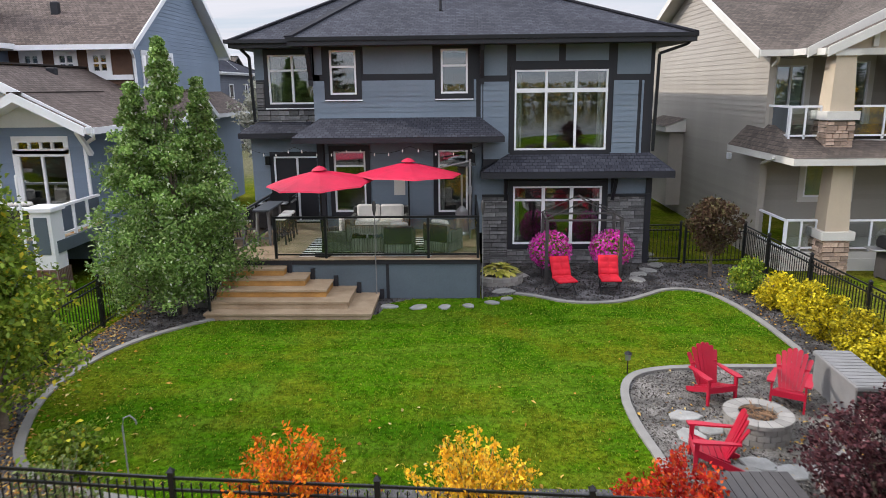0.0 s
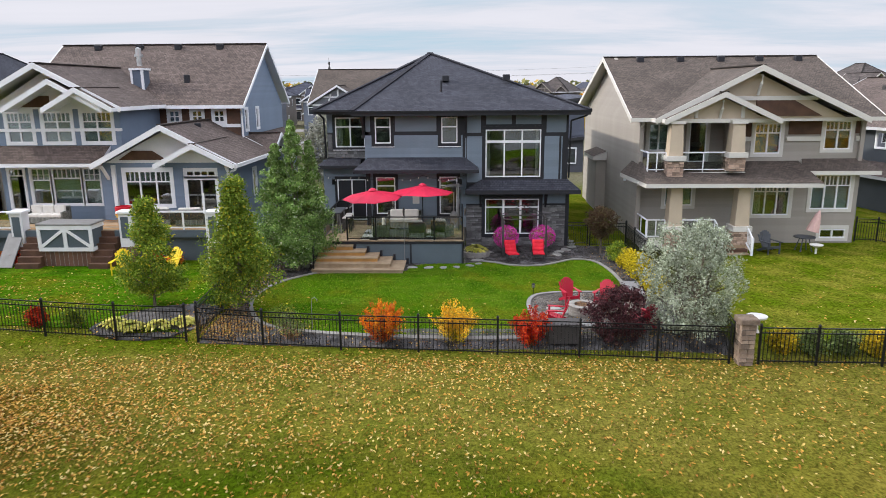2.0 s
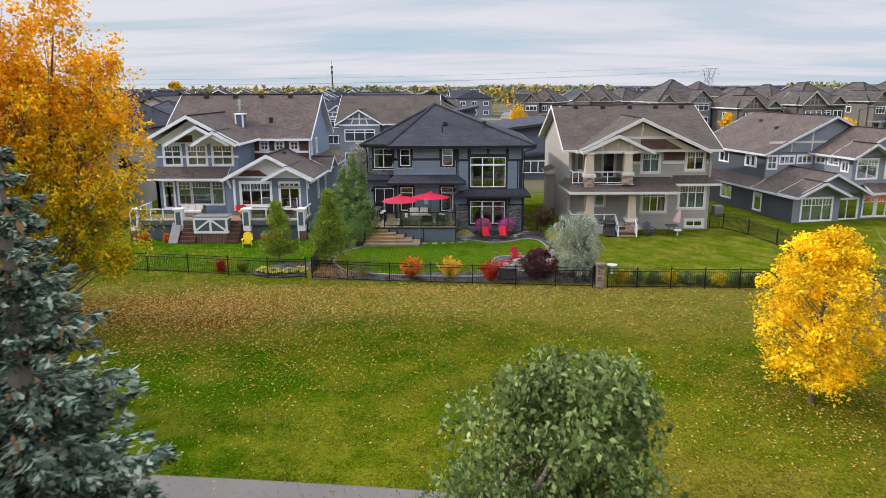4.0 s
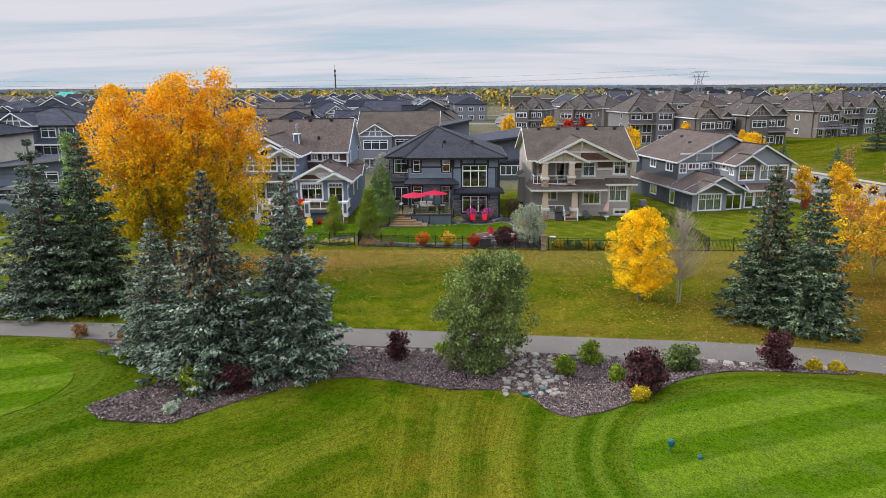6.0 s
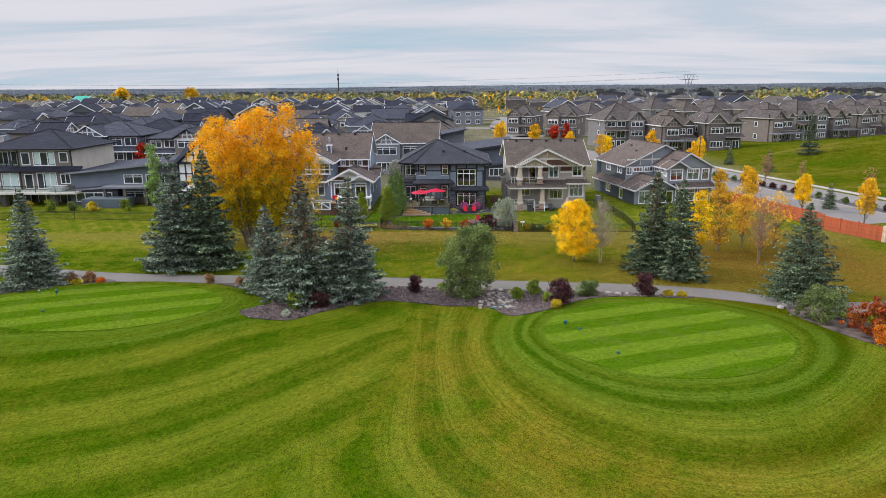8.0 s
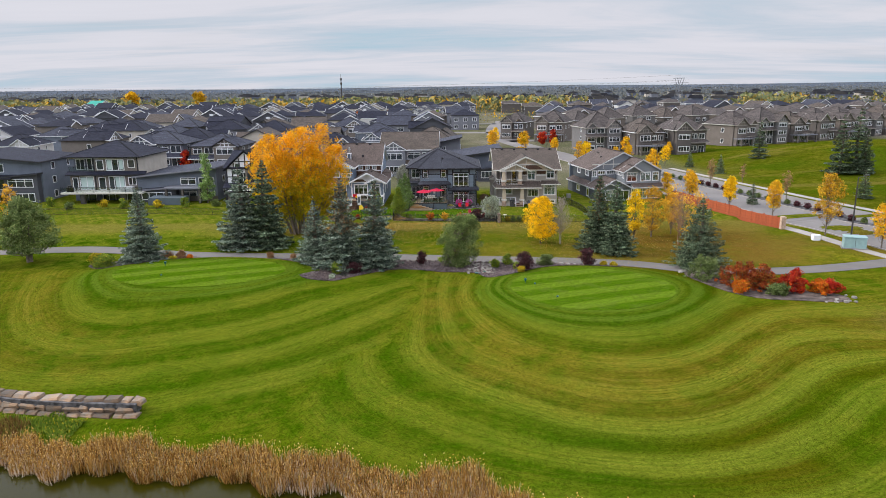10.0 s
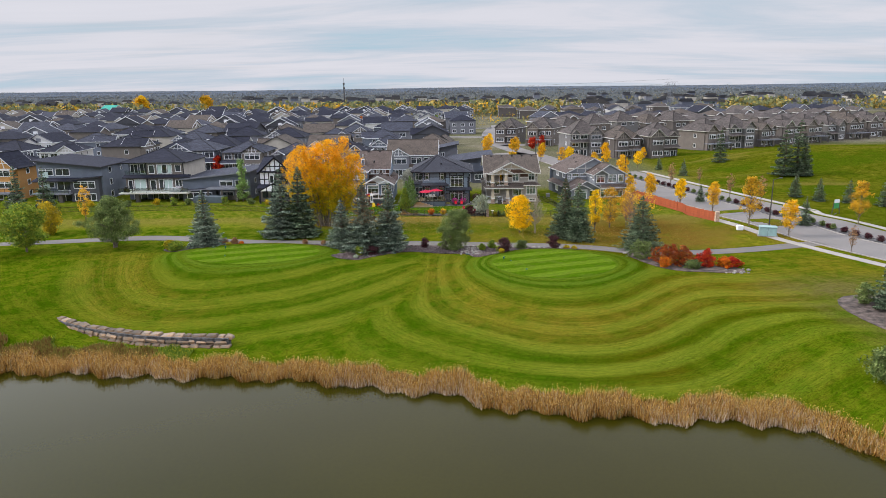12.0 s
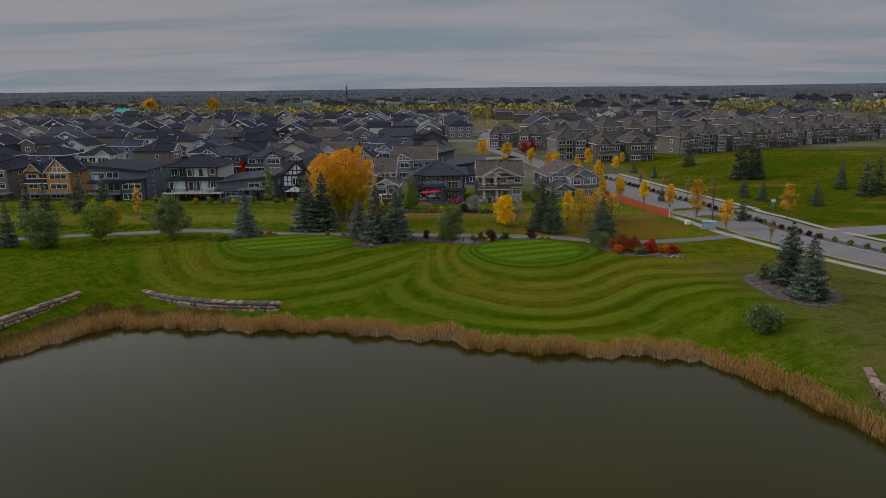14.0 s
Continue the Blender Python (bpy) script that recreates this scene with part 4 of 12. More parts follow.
def poly_inside(px, py, poly):
    poly = np.asarray(poly, float)
    inside = np.zeros(px.shape, bool)
    j = len(poly) - 1
    for i in range(len(poly)):
        (xi, yi), (xj, yj) = poly[i], poly[j]
        with np.errstate(divide="ignore", invalid="ignore"):
            inside ^= ((yi > py) != (yj > py)) & (px < (xj - xi) * (py - yi) / (yj - yi) + xi)
        j = i
    return inside


def rounded(poly, n=3):
    """Chaikin smoothing of a closed outline."""
    p = np.asarray(poly, float)
    for _ in range(n):
        q = np.roll(p, -1, 0)
        p = np.stack([p * 0.75 + q * 0.25, p * 0.25 + q * 0.75], 1).reshape(-1, 2)
    return p


def sheet(name, outline, mat, lift, label, category, step=1.0, smooth=3, kind="structure", skirt=0.25):
    """A patch of ground cover: follows the ground, lift metres above it, with an edge that goes down into it."""
    out = rounded(outline, smooth) if smooth else np.asarray(outline, float)
    bm = bmesh.new()
    vs = [bm.verts.new((x, y, 0)) for x, y in out]
    bm.faces.new(vs)
    lo, hi = out.min(0), out.max(0)
    for ax, (a, c) in enumerate(zip(lo, hi)):
        for t in np.arange(a + step, c, step):
            no = (1, 0, 0) if ax == 0 else (0, 1, 0)
            bmesh.ops.bisect_plane(bm, geom=bm.verts[:] + bm.edges[:] + bm.faces[:], plane_co=(t, t, 0), plane_no=no)
    edge = [e for e in bm.edges if len(e.link_faces) == 1]
    co = np.array([v.co[:] for v in bm.verts])
    for v, z in zip(bm.verts, height(co[:, 0], co[:, 1])):
        v.co.z = z + lift
    ex = bmesh.ops.extrude_edge_only(bm, edges=edge)
    for v in (g for g in ex["geom"] if isinstance(g, bmesh.types.BMVert)):
        v.co.z -= skirt
    me = bpy.data.meshes.new(name)
    bm.to_mesh(me)
    bm.free()
    me.materials.append(mat)
    return tagged(new(name, me), label, category, kind=kind)


def ribbon(name, line, width, mat, lift, label, category, thick=0.25, n=4, parent=None, kind="structure"):
    """A path, kerb or road along a smoothed line, with sides that go into the ground. width: one number or (start, end)."""
    p = np.asarray(line, float)
    for _ in range(n):
        q = np.empty((2 * len(p), 2))
        q[0], q[-1] = p[0], p[-1]
        q[1:-1:2], q[2:-1:2] = p[:-1] * 0.75 + p[1:] * 0.25, p[:-1] * 0.25 + p[1:] * 0.75
        p = q
    d = np.gradient(p, axis=0)
    nrm = unit(np.stack([-d[:, 1], d[:, 0]], -1))
    w = np.linspace(*(width if isinstance(width, tuple) else (width, width)), len(p))[:, None] / 2
    a, c = p + nrm * w, p - nrm * w
    za, zc = height(a[:, 0], a[:, 1]) + lift, height(c[:, 0], c[:, 1]) + lift
    g, k = Geo(), len(p)
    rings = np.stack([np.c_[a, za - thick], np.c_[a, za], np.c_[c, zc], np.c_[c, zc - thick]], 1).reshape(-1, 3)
    f = [(4 * i + j, 4 * i + 4 + j, 4 * i + 5 + j, 4 * i + 1 + j) for i in range(k - 1) for j in range(3)]
    g.add(rings, f)
    ob = part(name, g, mat, parent)
    return tagged(ob, label, category, kind=kind) if parent is None else ob


# pond
def water_material():
    m = material("pond_water", (0.023, 0.021, 0.0012), 0.08, 0.12, 0.05, 3.0, 0, spec=0.07)
    N, L = m.node_tree.nodes, m.node_tree.links
    tc, n, bp = N.new("ShaderNodeTexCoord"), N.new("ShaderNodeTexNoise"), N.new("ShaderNodeBump")
    n.inputs["Scale"].default_value, n.inputs["Detail"].default_value = 1.4, 3
    L.new(tc.outputs["Object"], n.inputs["Vector"])
    L.new(n.outputs["Fac"], bp.inputs["Height"])
    bp.inputs["Strength"].default_value, bp.inputs["Distance"].default_value = 0.06, 0.05
    L.new(bp.outputs[0], N["Principled BSDF"].inputs["Normal"])
    return m


water = tagged(new("water", grid_mesh("water", np.linspace(-260, 240, 26), np.linspace(-410, -76, 18), np.full((18, 26), WATER_Z), water_material())),
               "still olive-brown pond water", "water", kind="structure")

# cart path along the back of the golf course, with its branch to the road
ribbon("path", [(-130, -58), (-95, -40), (-76, -34.4), (-66, -33), (-57, -31.4), (-47, -31), (-35, -34), (-24, -34.8), (-4.6, -35.9), (5.8, -37.2), (17, -38.2), (25, -40), (32, -44.2), (40, -44), (49, -42.3), (58, -39.2), (62, -38)],
       2.9, M_asphalt, 0.04, "grey asphalt cart path with worn edges", "path")
# tee boxes
for cx, cy, a, b, h in TEES:
    sheet("tee_box", [(cx + a * 0.93 * math.cos(k * 0.4189), cy + b * 0.93 * math.sin(k * 0.4189)) for k in range(15)], M_green, 0.03,
          "close-mown striped green tee box", "tee box", 0.9, 2, skirt=0.1)

# ---- road on the east side, with its walks, and the streets behind ----
ROAD = [(118, -130), (93, -92), (76, -62), (67.5, -44), (62.5, -30), (58.5, -16), (54.5, -2), (50.5, 14), (46.5, 30), (42, 50), (36, 80), (29, 110), (22, 145), (19, 190), (22, 240), (30, 300)]


def beside(line, d):
    p = np.asarray(line, float)
    t = np.gradient(p, axis=0)
    return p + unit(np.stack([-t[:, 1], t[:, 0]], -1)) * d


ribbon("road", ROAD, 9.0, M_road, 0.03, "wide worn grey asphalt road", "road")
ribbon("pavement", beside(ROAD[:10], 7.4), 1.7, M_walkway, 0.06, "pale concrete walk beside the road", "pavement")
ribbon("median", beside(ROAD[2:10], -6.0), 2.6, M_darkgravel, 0.12, "mulched median strip with shrubs", "median")
ribbon("road", beside(ROAD[:10], -10.5), 5.6, M_road, 0.03, "grey asphalt far lane beyond the median", "road")
ribbon("pavement", beside(ROAD[:10], -15.2), 1.5, M_walkway, 0.06, "pale concrete walk beside the golf course", "pavement")
for d in (4.6, -4.6):
    ribbon("kerb", beside(ROAD[:11], d), 0.22, M_walkway, 0.14, "low concrete road kerb", "kerb", n=3)
ribbon("road", [(66, -42), (78, -37), (95, -33), (130, -30), (200, -28)], 7.5, M_road, 0.045, "side road branching east", "road")
ribbon("street", [(19, 195), (-20, 205), (-70, 204), (-130, 202), (-260, 200)], 8.0, M_road, 0.03, "grey residential street", "road", n=3)
ribbon("street", [(22, 145), (40, 152), (70, 140), (110, 148), (150, 168), (220, 205)], 8.0, M_road, 0.03, "grey residential street", "road", n=3)
ribbon("street", [(28, 112), (8, 102), (-30, 101), (-90, 101), (-200, 101)], 8.0, M_road, 0.03, "grey residential street", "road", n=3)
ribbon("street", [(24, 270), (-40, 271), (-140, 270), (-320, 268)], 8.0, M_road, 0.03, "grey residential street", "road", n=3)

# ---- house building kit ----
def lims(W, z, gable):
    """The stretch of a wall of width W that stands at height z; gable: (eave height, apex along, apex height)."""
    if gable is None or z <= gable[0]:
        return 0.0, W
    e, a, top = gable
    k = (z - e) / (top - e)
    return a * k, W - (W - a) * k


def wall(parent, fr, W, z0, z1, openings, mat, thick=0.2, gable=None, name="wall", inner=None):
    """A wall slab with openings through it. Openings: (u0, u1, z0, z1)."""
    top = gable[0] if gable else z1
    us = sorted({0.0, float(W), *(min(max(v, 0.0), W) for o in openings for v in o[:2])})
    zs = sorted({z0, top, *(min(max(v, z0), top) for o in openings for v in o[2:4])})
    mid = lambda q, i: (q[i] + q[i + 1]) / 2
    g = Geo().lattice(us, zs, lambda i, j: not any(o[0] < mid(us, i) < o[1] and o[2] < mid(zs, j) < o[3] for o in openings), -thick, 0, fr)
    if gable:
        g.prism([(0, gable[0]), (W, gable[0]), (gable[1], gable[2])], -thick, 0, "y", fr=fr)
    g.weld()
    return part(name, g, mat, parent)


PLANKS = {}


def plank_mesh(length, h, mat, t=0.022):
    """A lap board, thicker at its lower edge."""
    key = (round(length, 2), round(h, 3), mat.name)
    if key not in PLANKS:
        g = Geo()
        g.add([(0, 0, 0), (length, 0, 0), (length, -t, 0), (0, -t, 0), (0, 0, h + 0.015), (length, 0, h + 0.015), (length, -0.006, h + 0.015), (0, -0.006, h + 0.015)],
              [(0, 1, 2, 3), (4, 7, 6, 5), (3, 2, 6, 7), (0, 3, 7, 4), (1, 5, 6, 2)])
        PLANKS[key] = g.mesh("plank", mat)
    return PLANKS[key]


def siding(w, fr, W, z0, z1, openings, mat, course=0.155, gable=None, pieces=True, name="plank"):
    """Lap boards on a wall, cut round its openings: each board an object of its own under the wall, or all in one mesh."""
    o, a, b = fr
    rz = math.degrees(math.atan2(a[1], a[0]))
    flip = (a[0] * -b[1] + a[1] * b[0]) < 0
    g = Geo()
    z = z0
    while z < z1 - 0.03:
        h = min(course, z1 - z)
        lo, hi = lims(W, z + h, gable)
        spans = [(lo, hi)]
        for u0, u1, h0, h1 in openings:
            if h0 < z + h * 0.6 and h1 > z + h * 0.4:
                spans = [s for p, q in spans for s in ((p, min(q, u0)), (max(p, u1), q)) if s[1] - s[0] > 0.04]
        for p, q in spans:
            if pieces and not flip:
                part(name, plank_mesh(q - p, h, mat), mat, w, m=Matrix.Translation(fr_pt(fr, p, 0.002, z)) @ pose(0, 0, 0, 0, 0, rz))
            elif pieces:
                part(name, plank_mesh(q - p, h, mat), mat, w, m=Matrix.Translation(fr_pt(fr, q, 0.002, z)) @ pose(0, 0, 0, 0, 0, rz + 180))
            else:
                pts = [fr_pt(fr, u, n, zz) for u, n, zz in ((p, 0, z), (q, 0, z), (q, 0.022, z), (p, 0.022, z), (p, 0, z + h), (q, 0, z + h), (q, 0.006, z + h), (p, 0.006, z + h))]
                g.add(pts, [(0, 1, 2, 3), (3, 2, 6, 7), (0, 3, 7, 4), (1, 5, 6, 2)])
        z += course
    if not pieces and g.v:
        part("siding", g, mat, w)


def window(parent, fr, u0, u1, z0, z1, cols=(1,), rail=0.0, lites=0, trim=0.09, tm=None, fm=None, sill=False, name="window", glass=None, depth=0.0, transom=0.0):
    """A window in its opening: trim, frame, panes. cols: relative widths of the lights; rail: share of the height above a cross rail;
    lites: small panes across in the part above the rail."""
    fm, tm, glass = fm or M_white, tm or M_white, glass or M_glass
    g = Geo()
    f = 0.055
    iu0, iu1, iz0, iz1 = u0 + f, u1 - f, z0 + f, z1 - f
    tot, u, cells = sum(cols), iu0, []
    for k, c in enumerate(cols):
        v = u + (iu1 - iu0) * c / tot
        cells.append((u + (0.035 if k else 0), v - (0.035 if k < len(cols) - 1 else 0)))
        u = v
    zr = iz1 - (iz1 - iz0) * rail
    us, zs = {u0, u1, *(q for c in cells for q in c)}, {z0, iz0, iz1, z1, *((zr - 0.03, zr + 0.03) if rail else ())}
    thin_u = [a + (b - a) * k / lites for a, b in cells for k in range(1, lites)] if lites else []
    thin_z = [(zr + iz1) / 2] if lites and rail > 0.3 else []
    us |= {q + e for q in thin_u for e in (-0.014, 0.014)}
    zs |= {q + e for q in thin_z for e in (-0.012, 0.012)}
    us, zs = sorted(us), sorted(zs)

    def solid(i, j):
        x, z = (us[i] + us[i + 1]) / 2, (zs[j] + zs[j + 1]) / 2
        if not (iz0 < z < iz1 and any(a < x < b for a, b in cells)) or (rail and abs(z - zr) < 0.03):
            return True
        return z > zr and (any(abs(x - q) < 0.014 for q in thin_u) or any(abs(z - q) < 0.012 for q in thin_z))
    g.lattice(us, zs, solid, -0.06, 0.033, fr).weld()
    w = part(name, g, fm, parent)
    for a, b in cells:
        for c, d in ((iz0, zr - 0.03), (zr + 0.03, iz1)) if rail else ((iz0, iz1),):
            p = Geo().box(a, b, -0.022, -0.014, c, d, fr=fr)
            pane = part("pane", p, glass, w)
            pane.visible_shadow = False
    if trim:
        t = Geo().lattice([u0 - trim, u0, u1, u1 + trim], [z0 - trim, z0, z1, z1 + trim * 1.25], lambda i, j: i != 1 or j != 1, -0.02, 0.045, fr)
        part("window_trim", t, tm, w)
    if sill:
        part("sill", Geo().box(u0 - trim - 0.02, u1 + trim + 0.02, 0.0, 0.07, z0 - trim - 0.035, z0 - trim, fr=fr), M_white, w)
    return w


def roof_face(g, pts, eave=(0, 1), mi=0):
    """A roof plane; its courses run along the edge between the corners named in eave."""
    p = [Vector(q) for q in pts]
    a = (p[eave[1]] - p[eave[0]]).normalized()
    n = (p[1] - p[0]).cross(p[-1] - p[0])
    if n.length < 1e-6:
        n = (p[2] - p[1]).cross(p[0] - p[1])
    up = n.normalized().cross(a)
    g.face(pts, [((q - p[eave[0]]).dot(a), (q - p[eave[0]]).dot(up)) for q in p], mi)


def hip_roof(parent, x0, x1, y0, y1, z, slope, mat, fascia, fh=0.22, name="roof", zmax=None, lip=0.06):
    """A hipped roof over a rectangle, with its fascia boards and a soffit; parts under the parent."""
    half = min(x1 - x0, y1 - y0) / 2
    top = z + half * slope
    if x1 - x0 >= y1 - y0:
        r0, r1 = (x0 + half, (y0 + y1) / 2, top), (x1 - half, (y0 + y1) / 2, top)
    else:
        r0, r1 = ((x0 + x1) / 2, y0 + half, top), ((x0 + x1) / 2, y1 - half, top)
    c = [(x0, y0, z), (x1, y0, z), (x1, y1, z), (x0, y1, z)]
    g = Geo()
    if x1 - x0 >= y1 - y0:
        faces = ([c[0], c[1], r1, r0], [c[1], c[2], r1], [c[2], c[3], r0, r1], [c[3], c[0], r0])
    else:
        faces = ([c[0], c[1], r0], [c[1], c[2], r1, r0], [c[2], c[3], r1], [c[3], c[0], r0, r1])
    for q in faces:
        roof_face(g, q)
    roof = part(name, g, mat, parent)
    cap = Geo()
    for e, r in ((c[0], r0), (c[1], r1 if x1 - x0 >= y1 - y0 else r0), (c[2], r1), (c[3], r0 if x1 - x0 >= y1 - y0 else r1)):
        cap.bar((e[0], e[1], e[2] + 0.015), (r[0], r[1], r[2] + 0.02), 0.26, 0.05)
    if (Vector(r0) - Vector(r1)).length > 0.1:
        cap.bar((*r0[:2], r0[2] + 0.01), (*r1[:2], r1[2] + 0.01), 0.28, 0.05)
    part("ridge_cap", cap, mat, roof)
    f = Geo()
    f.box(x0 - 0.03, x1 + 0.03, y0 - 0.03, y1 + 0.03, z - fh, z - 0.004)
    q = Geo().prism([(x0 - 0.14, y1), (x0 - 0.14, y0 - 0.14), (x1 + 0.14, y0 - 0.14), (x1 + 0.14, y1), (x1 + 0.032, y1), (x1 + 0.032, y0 - 0.032), (x0 - 0.032, y0 - 0.032), (x0 - 0.032, y1)], z - 0.09, z + 0.02)
    part("gutter", q, fascia, roof)
    part("fascia", f, fascia, roof)
    return roof


def shed_roof(parent, quad, mat, fascia, thick=0.16, name="roof", eave=(0, 1)):
    """One sloping roof plane: quad = eave left, eave right, top right, top left."""
    g = Geo()
    roof_face(g, quad, eave)
    r = part(name, g, mat, parent)
    q = [Vector(p) for p in quad]
    f = Geo()
    k = len(q)
    low = [p - Vector((0, 0, thick)) for p in q]
    f.add([*(p - Vector((0, 0, 0.008)) for p in q), *low], [(i, (i + 1) % k, k + (i + 1) % k, k + i) for i in range(k)] + [tuple(range(k, 2 * k))])
    part("fascia", f, fascia, r)
    return r




def gable_roof(parent, x0, x1, y0, y1, z, rise, mat, fascia, axis="x", over=0.0, name="roof", bw=0.2, apex=None):
    """A gabled roof; axis: the way its ridge runs. Barge boards stand on both gables."""
    g = Geo()
    if axis == "x":
        m = (y0 + y1) / 2 if apex is None else apex
        a, b = (x0, m, z + rise), (x1, m, z + rise)
        roof_face(g, [(x0, y0, z), (x1, y0, z), b, a])
        roof_face(g, [(x1, y1, z), (x0, y1, z), a, b])
        ends = [((x0, y0, z), a, (x0, y1, z)), ((x1, y0, z), b, (x1, y1, z))]
        eaves = [((x0, y0), (x1, y0)), ((x0, y1), (x1, y1))]
        off = (0.035, 0)
    else:
        m = (x0 + x1) / 2 if apex is None else apex
        a, b = (m, y0, z + rise), (m, y1, z + rise)
        roof_face(g, [(x1, y0, z), (x1, y1, z), b, a])
        roof_face(g, [(x0, y1, z), (x0, y0, z), a, b])
        ends = [((x0, y0, z), a, (x1, y0, z)), ((x0, y1, z), b, (x1, y1, z))]
        eaves = [((x0, y0), (x0, y1)), ((x1, y0), (x1, y1))]
        off = (0, 0.035)
    roof = part(name, g, mat, parent)
    cap = Geo().bar((a[0], a[1], a[2] + 0.012), (b[0], b[1], b[2] + 0.012), 0.3, 0.05)
    part("ridge_cap", cap, mat, roof)
    f = Geo()
    for s, (p, t, q) in zip((-1, 1), ends):
        if s > 0:
            f = Geo()
        d = Vector((off[0] * s, off[1] * s, 0))
        for e in (p, q):
            P, T = Vector(e) + d, Vector(t) + d
            n = Vector((-d.x, -d.y, 0)) * 1.2
            lo = Vector((0, 0, -bw))
            up = Vector((0, 0, 0.02))
            f.add([P + lo, T + lo, T + up, P + up, P + lo + n, T + lo + n, T + up + n, P + up + n],
                  [(0, 1, 2, 3), (7, 6, 5, 4), (0, 4, 5, 1), (3, 2, 6, 7), (0, 3, 7, 4), (1, 5, 6, 2)])
            if s < 0:      # boards of gables that face away stay one piece
                part("barge_board", f, fascia, roof)
                f = Geo()
    if f.v:
        part("barge_board", f.weld(), fascia, roof)
    s = Geo()
    for (p, q) in eaves:
        s.bar((p[0], p[1], z - 0.09), (q[0], q[1], z - 0.09), 0.12, 0.18)
    # the underside
    th = 0.1
    e0, e1 = ends
    for i, j in ((0, 1), (1, 2)):
        s.add([Vector(e0[i]) - Vector((0, 0, th)), Vector(e1[i]) - Vector((0, 0, th)), Vector(e1[j]) - Vector((0, 0, th)), Vector(e0[j]) - Vector((0, 0, th))], [(0, 1, 2, 3)])
    part("eave_board", s, fascia, roof)
    return roof


def room(parent, x0, x1, y0, y1, z0, z1, name="interior"):
    """Plain floor, back wall and ceiling seen dimly through windows."""
    g = Geo().box(x0, x1, y0, y1, z0, z0 + 0.05).box(x0, x1, y1 - 0.05, y1, z0 + 0.05, z1).box(x0, x1, y0, y1 - 0.05, z1 - 0.05, z1)
    return part(name, g, M_room, parent)


def curtain(parent, fr, u0, u1, z0, z1, mat=None, n=-0.22, name="curtain"):
    """A hanging cloth with folds."""
    g = Geo()
    k = max(6, int((u1 - u0) / 0.05))
    v = []
    for i in range(k + 1):
        u = u0 + (u1 - u0) * i / k
        d = n + 0.03 * math.sin(i * 1.9)
        v += [fr_pt(fr, u, d, z0), fr_pt(fr, u, d, z1)]
    g.add(v, [(2 * i, 2 * i + 2, 2 * i + 3, 2 * i + 1) for i in range(k)])
    return part(name, g, mat or M_curtain, parent)


STONES = {}


def stones(w, fr, u0, u1, z0, z1, mat, openings=(), hs=(0.07, 0.11, 0.15), ls=(0.18, 0.5), seed=1, proud=0.05):
    """Ledgestones laid in courses on a wall, each a stone of its own."""
    rnd = random.Random(seed)
    o, a, b = fr
    rz = math.degrees(math.atan2(a[1], a[0]))
    z = z0
    while z < z1 - 0.03:
        h = min(rnd.choice(hs), z1 - z)
        u = u0
        while u < u1 - 0.02:
            l = min(round(rnd.uniform(*ls) / 0.06) * 0.06, u1 - u)
            if u1 - (u + l) < 0.1:
                l = u1 - u
            mid = (u + l / 2, z + h / 2)
            if not any(p < mid[0] < q and r < mid[1] < s for p, q, r, s in openings):
                key = (round(l, 2), round(h, 2), rnd.randrange(3), mat.name)
                if key not in STONES:
                    d = proud * (0.6 + 0.3 * key[2])
                    e = 0.012
                    c = lambda q: q + rnd.uniform(-0.006, 0.006)
                    g = Geo().add([(0.004, 0, 0.004), (l - 0.004, 0, 0.004), (l - 0.004, 0, h - 0.004), (0.004, 0, h - 0.004),
                                   (c(e), -d, c(e)), (c(l - e), c(-d), c(e)), (c(l - e), -d, c(h - e)), (c(e), c(-d), c(h - e))],
                                  [(4, 5, 6, 7), (0, 1, 5, 4), (1, 2, 6, 5), (2, 3, 7, 6), (3, 0, 4, 7)])
                    STONES[key] = g.mesh("stone", mat)
                part("stone", STONES[key], mat, w, m=Matrix.Translation(fr_pt(fr, u, 0.0, z)) @ pose(0, 0, 0, 0, 0, rz))
            u += l
        z += h


def downspout(parent, pts, mat, r=0.04):
    g = Geo()
    for p, q in zip(pts, pts[1:]):
        g.bar(p, q, 2 * r, 2 * r)
    return part("downspout", g, mat, parent)

# ---- the dark house with the deck ----
house = thing("house", "dark slate-blue two-storey house with charcoal shingle roof", "house", (0, 6, 0))


def hfr(x, y, z=0.0, a=(1, 0), b=(0, -1)):
    return ((x, y - 6, z), a, b)


F0, F1 = hfr(-4.5, 0.0), hfr(-6.62, 1.38)
# upper front wall, with two small windows and the large one
UP = [(0.51, 1.29, 5.24, 6.51), (3.78, 4.57, 5.24, 6.51), (5.95, 8.67, 3.56, 5.89)]
w_up = wall(house, F0, 10.0, 2.7, 6.8, UP + [(0.0, 5.02, 2.7, 4.12)], M_dark_trim)
trims = [(0.33, 1.44, 5.08, 6.7), (3.6, 4.75, 5.08, 6.7), (5.78, 8.84, 3.4, 6.05)]
siding(w_up, F0, 5.0, 4.4, 5.62, trims + [(4.82, 4.95, 0, 9)], M_slate)
siding(w_up, F0, 9.72, 3.3, 5.55, trims + [(0, 5.03, 0, 9), (9.56, 9.66, 0, 9)], M_slate)
for u0, u1, z0, z1 in ((1.5, 3.54, 5.82, 6.72), (4.98, 5.72, 5.74, 6.74), (5.98, 7.22, 6.14, 6.72), (7.42, 8.66, 6.14, 6.72), (8.92, 9.88, 5.74, 6.74), (0.05, 0.28, 5.82, 6.72)):
    part("panel", Geo().box(u0, u1, 0, 0.016, z0, z1, fr=F0), M_slate_panel, w_up)
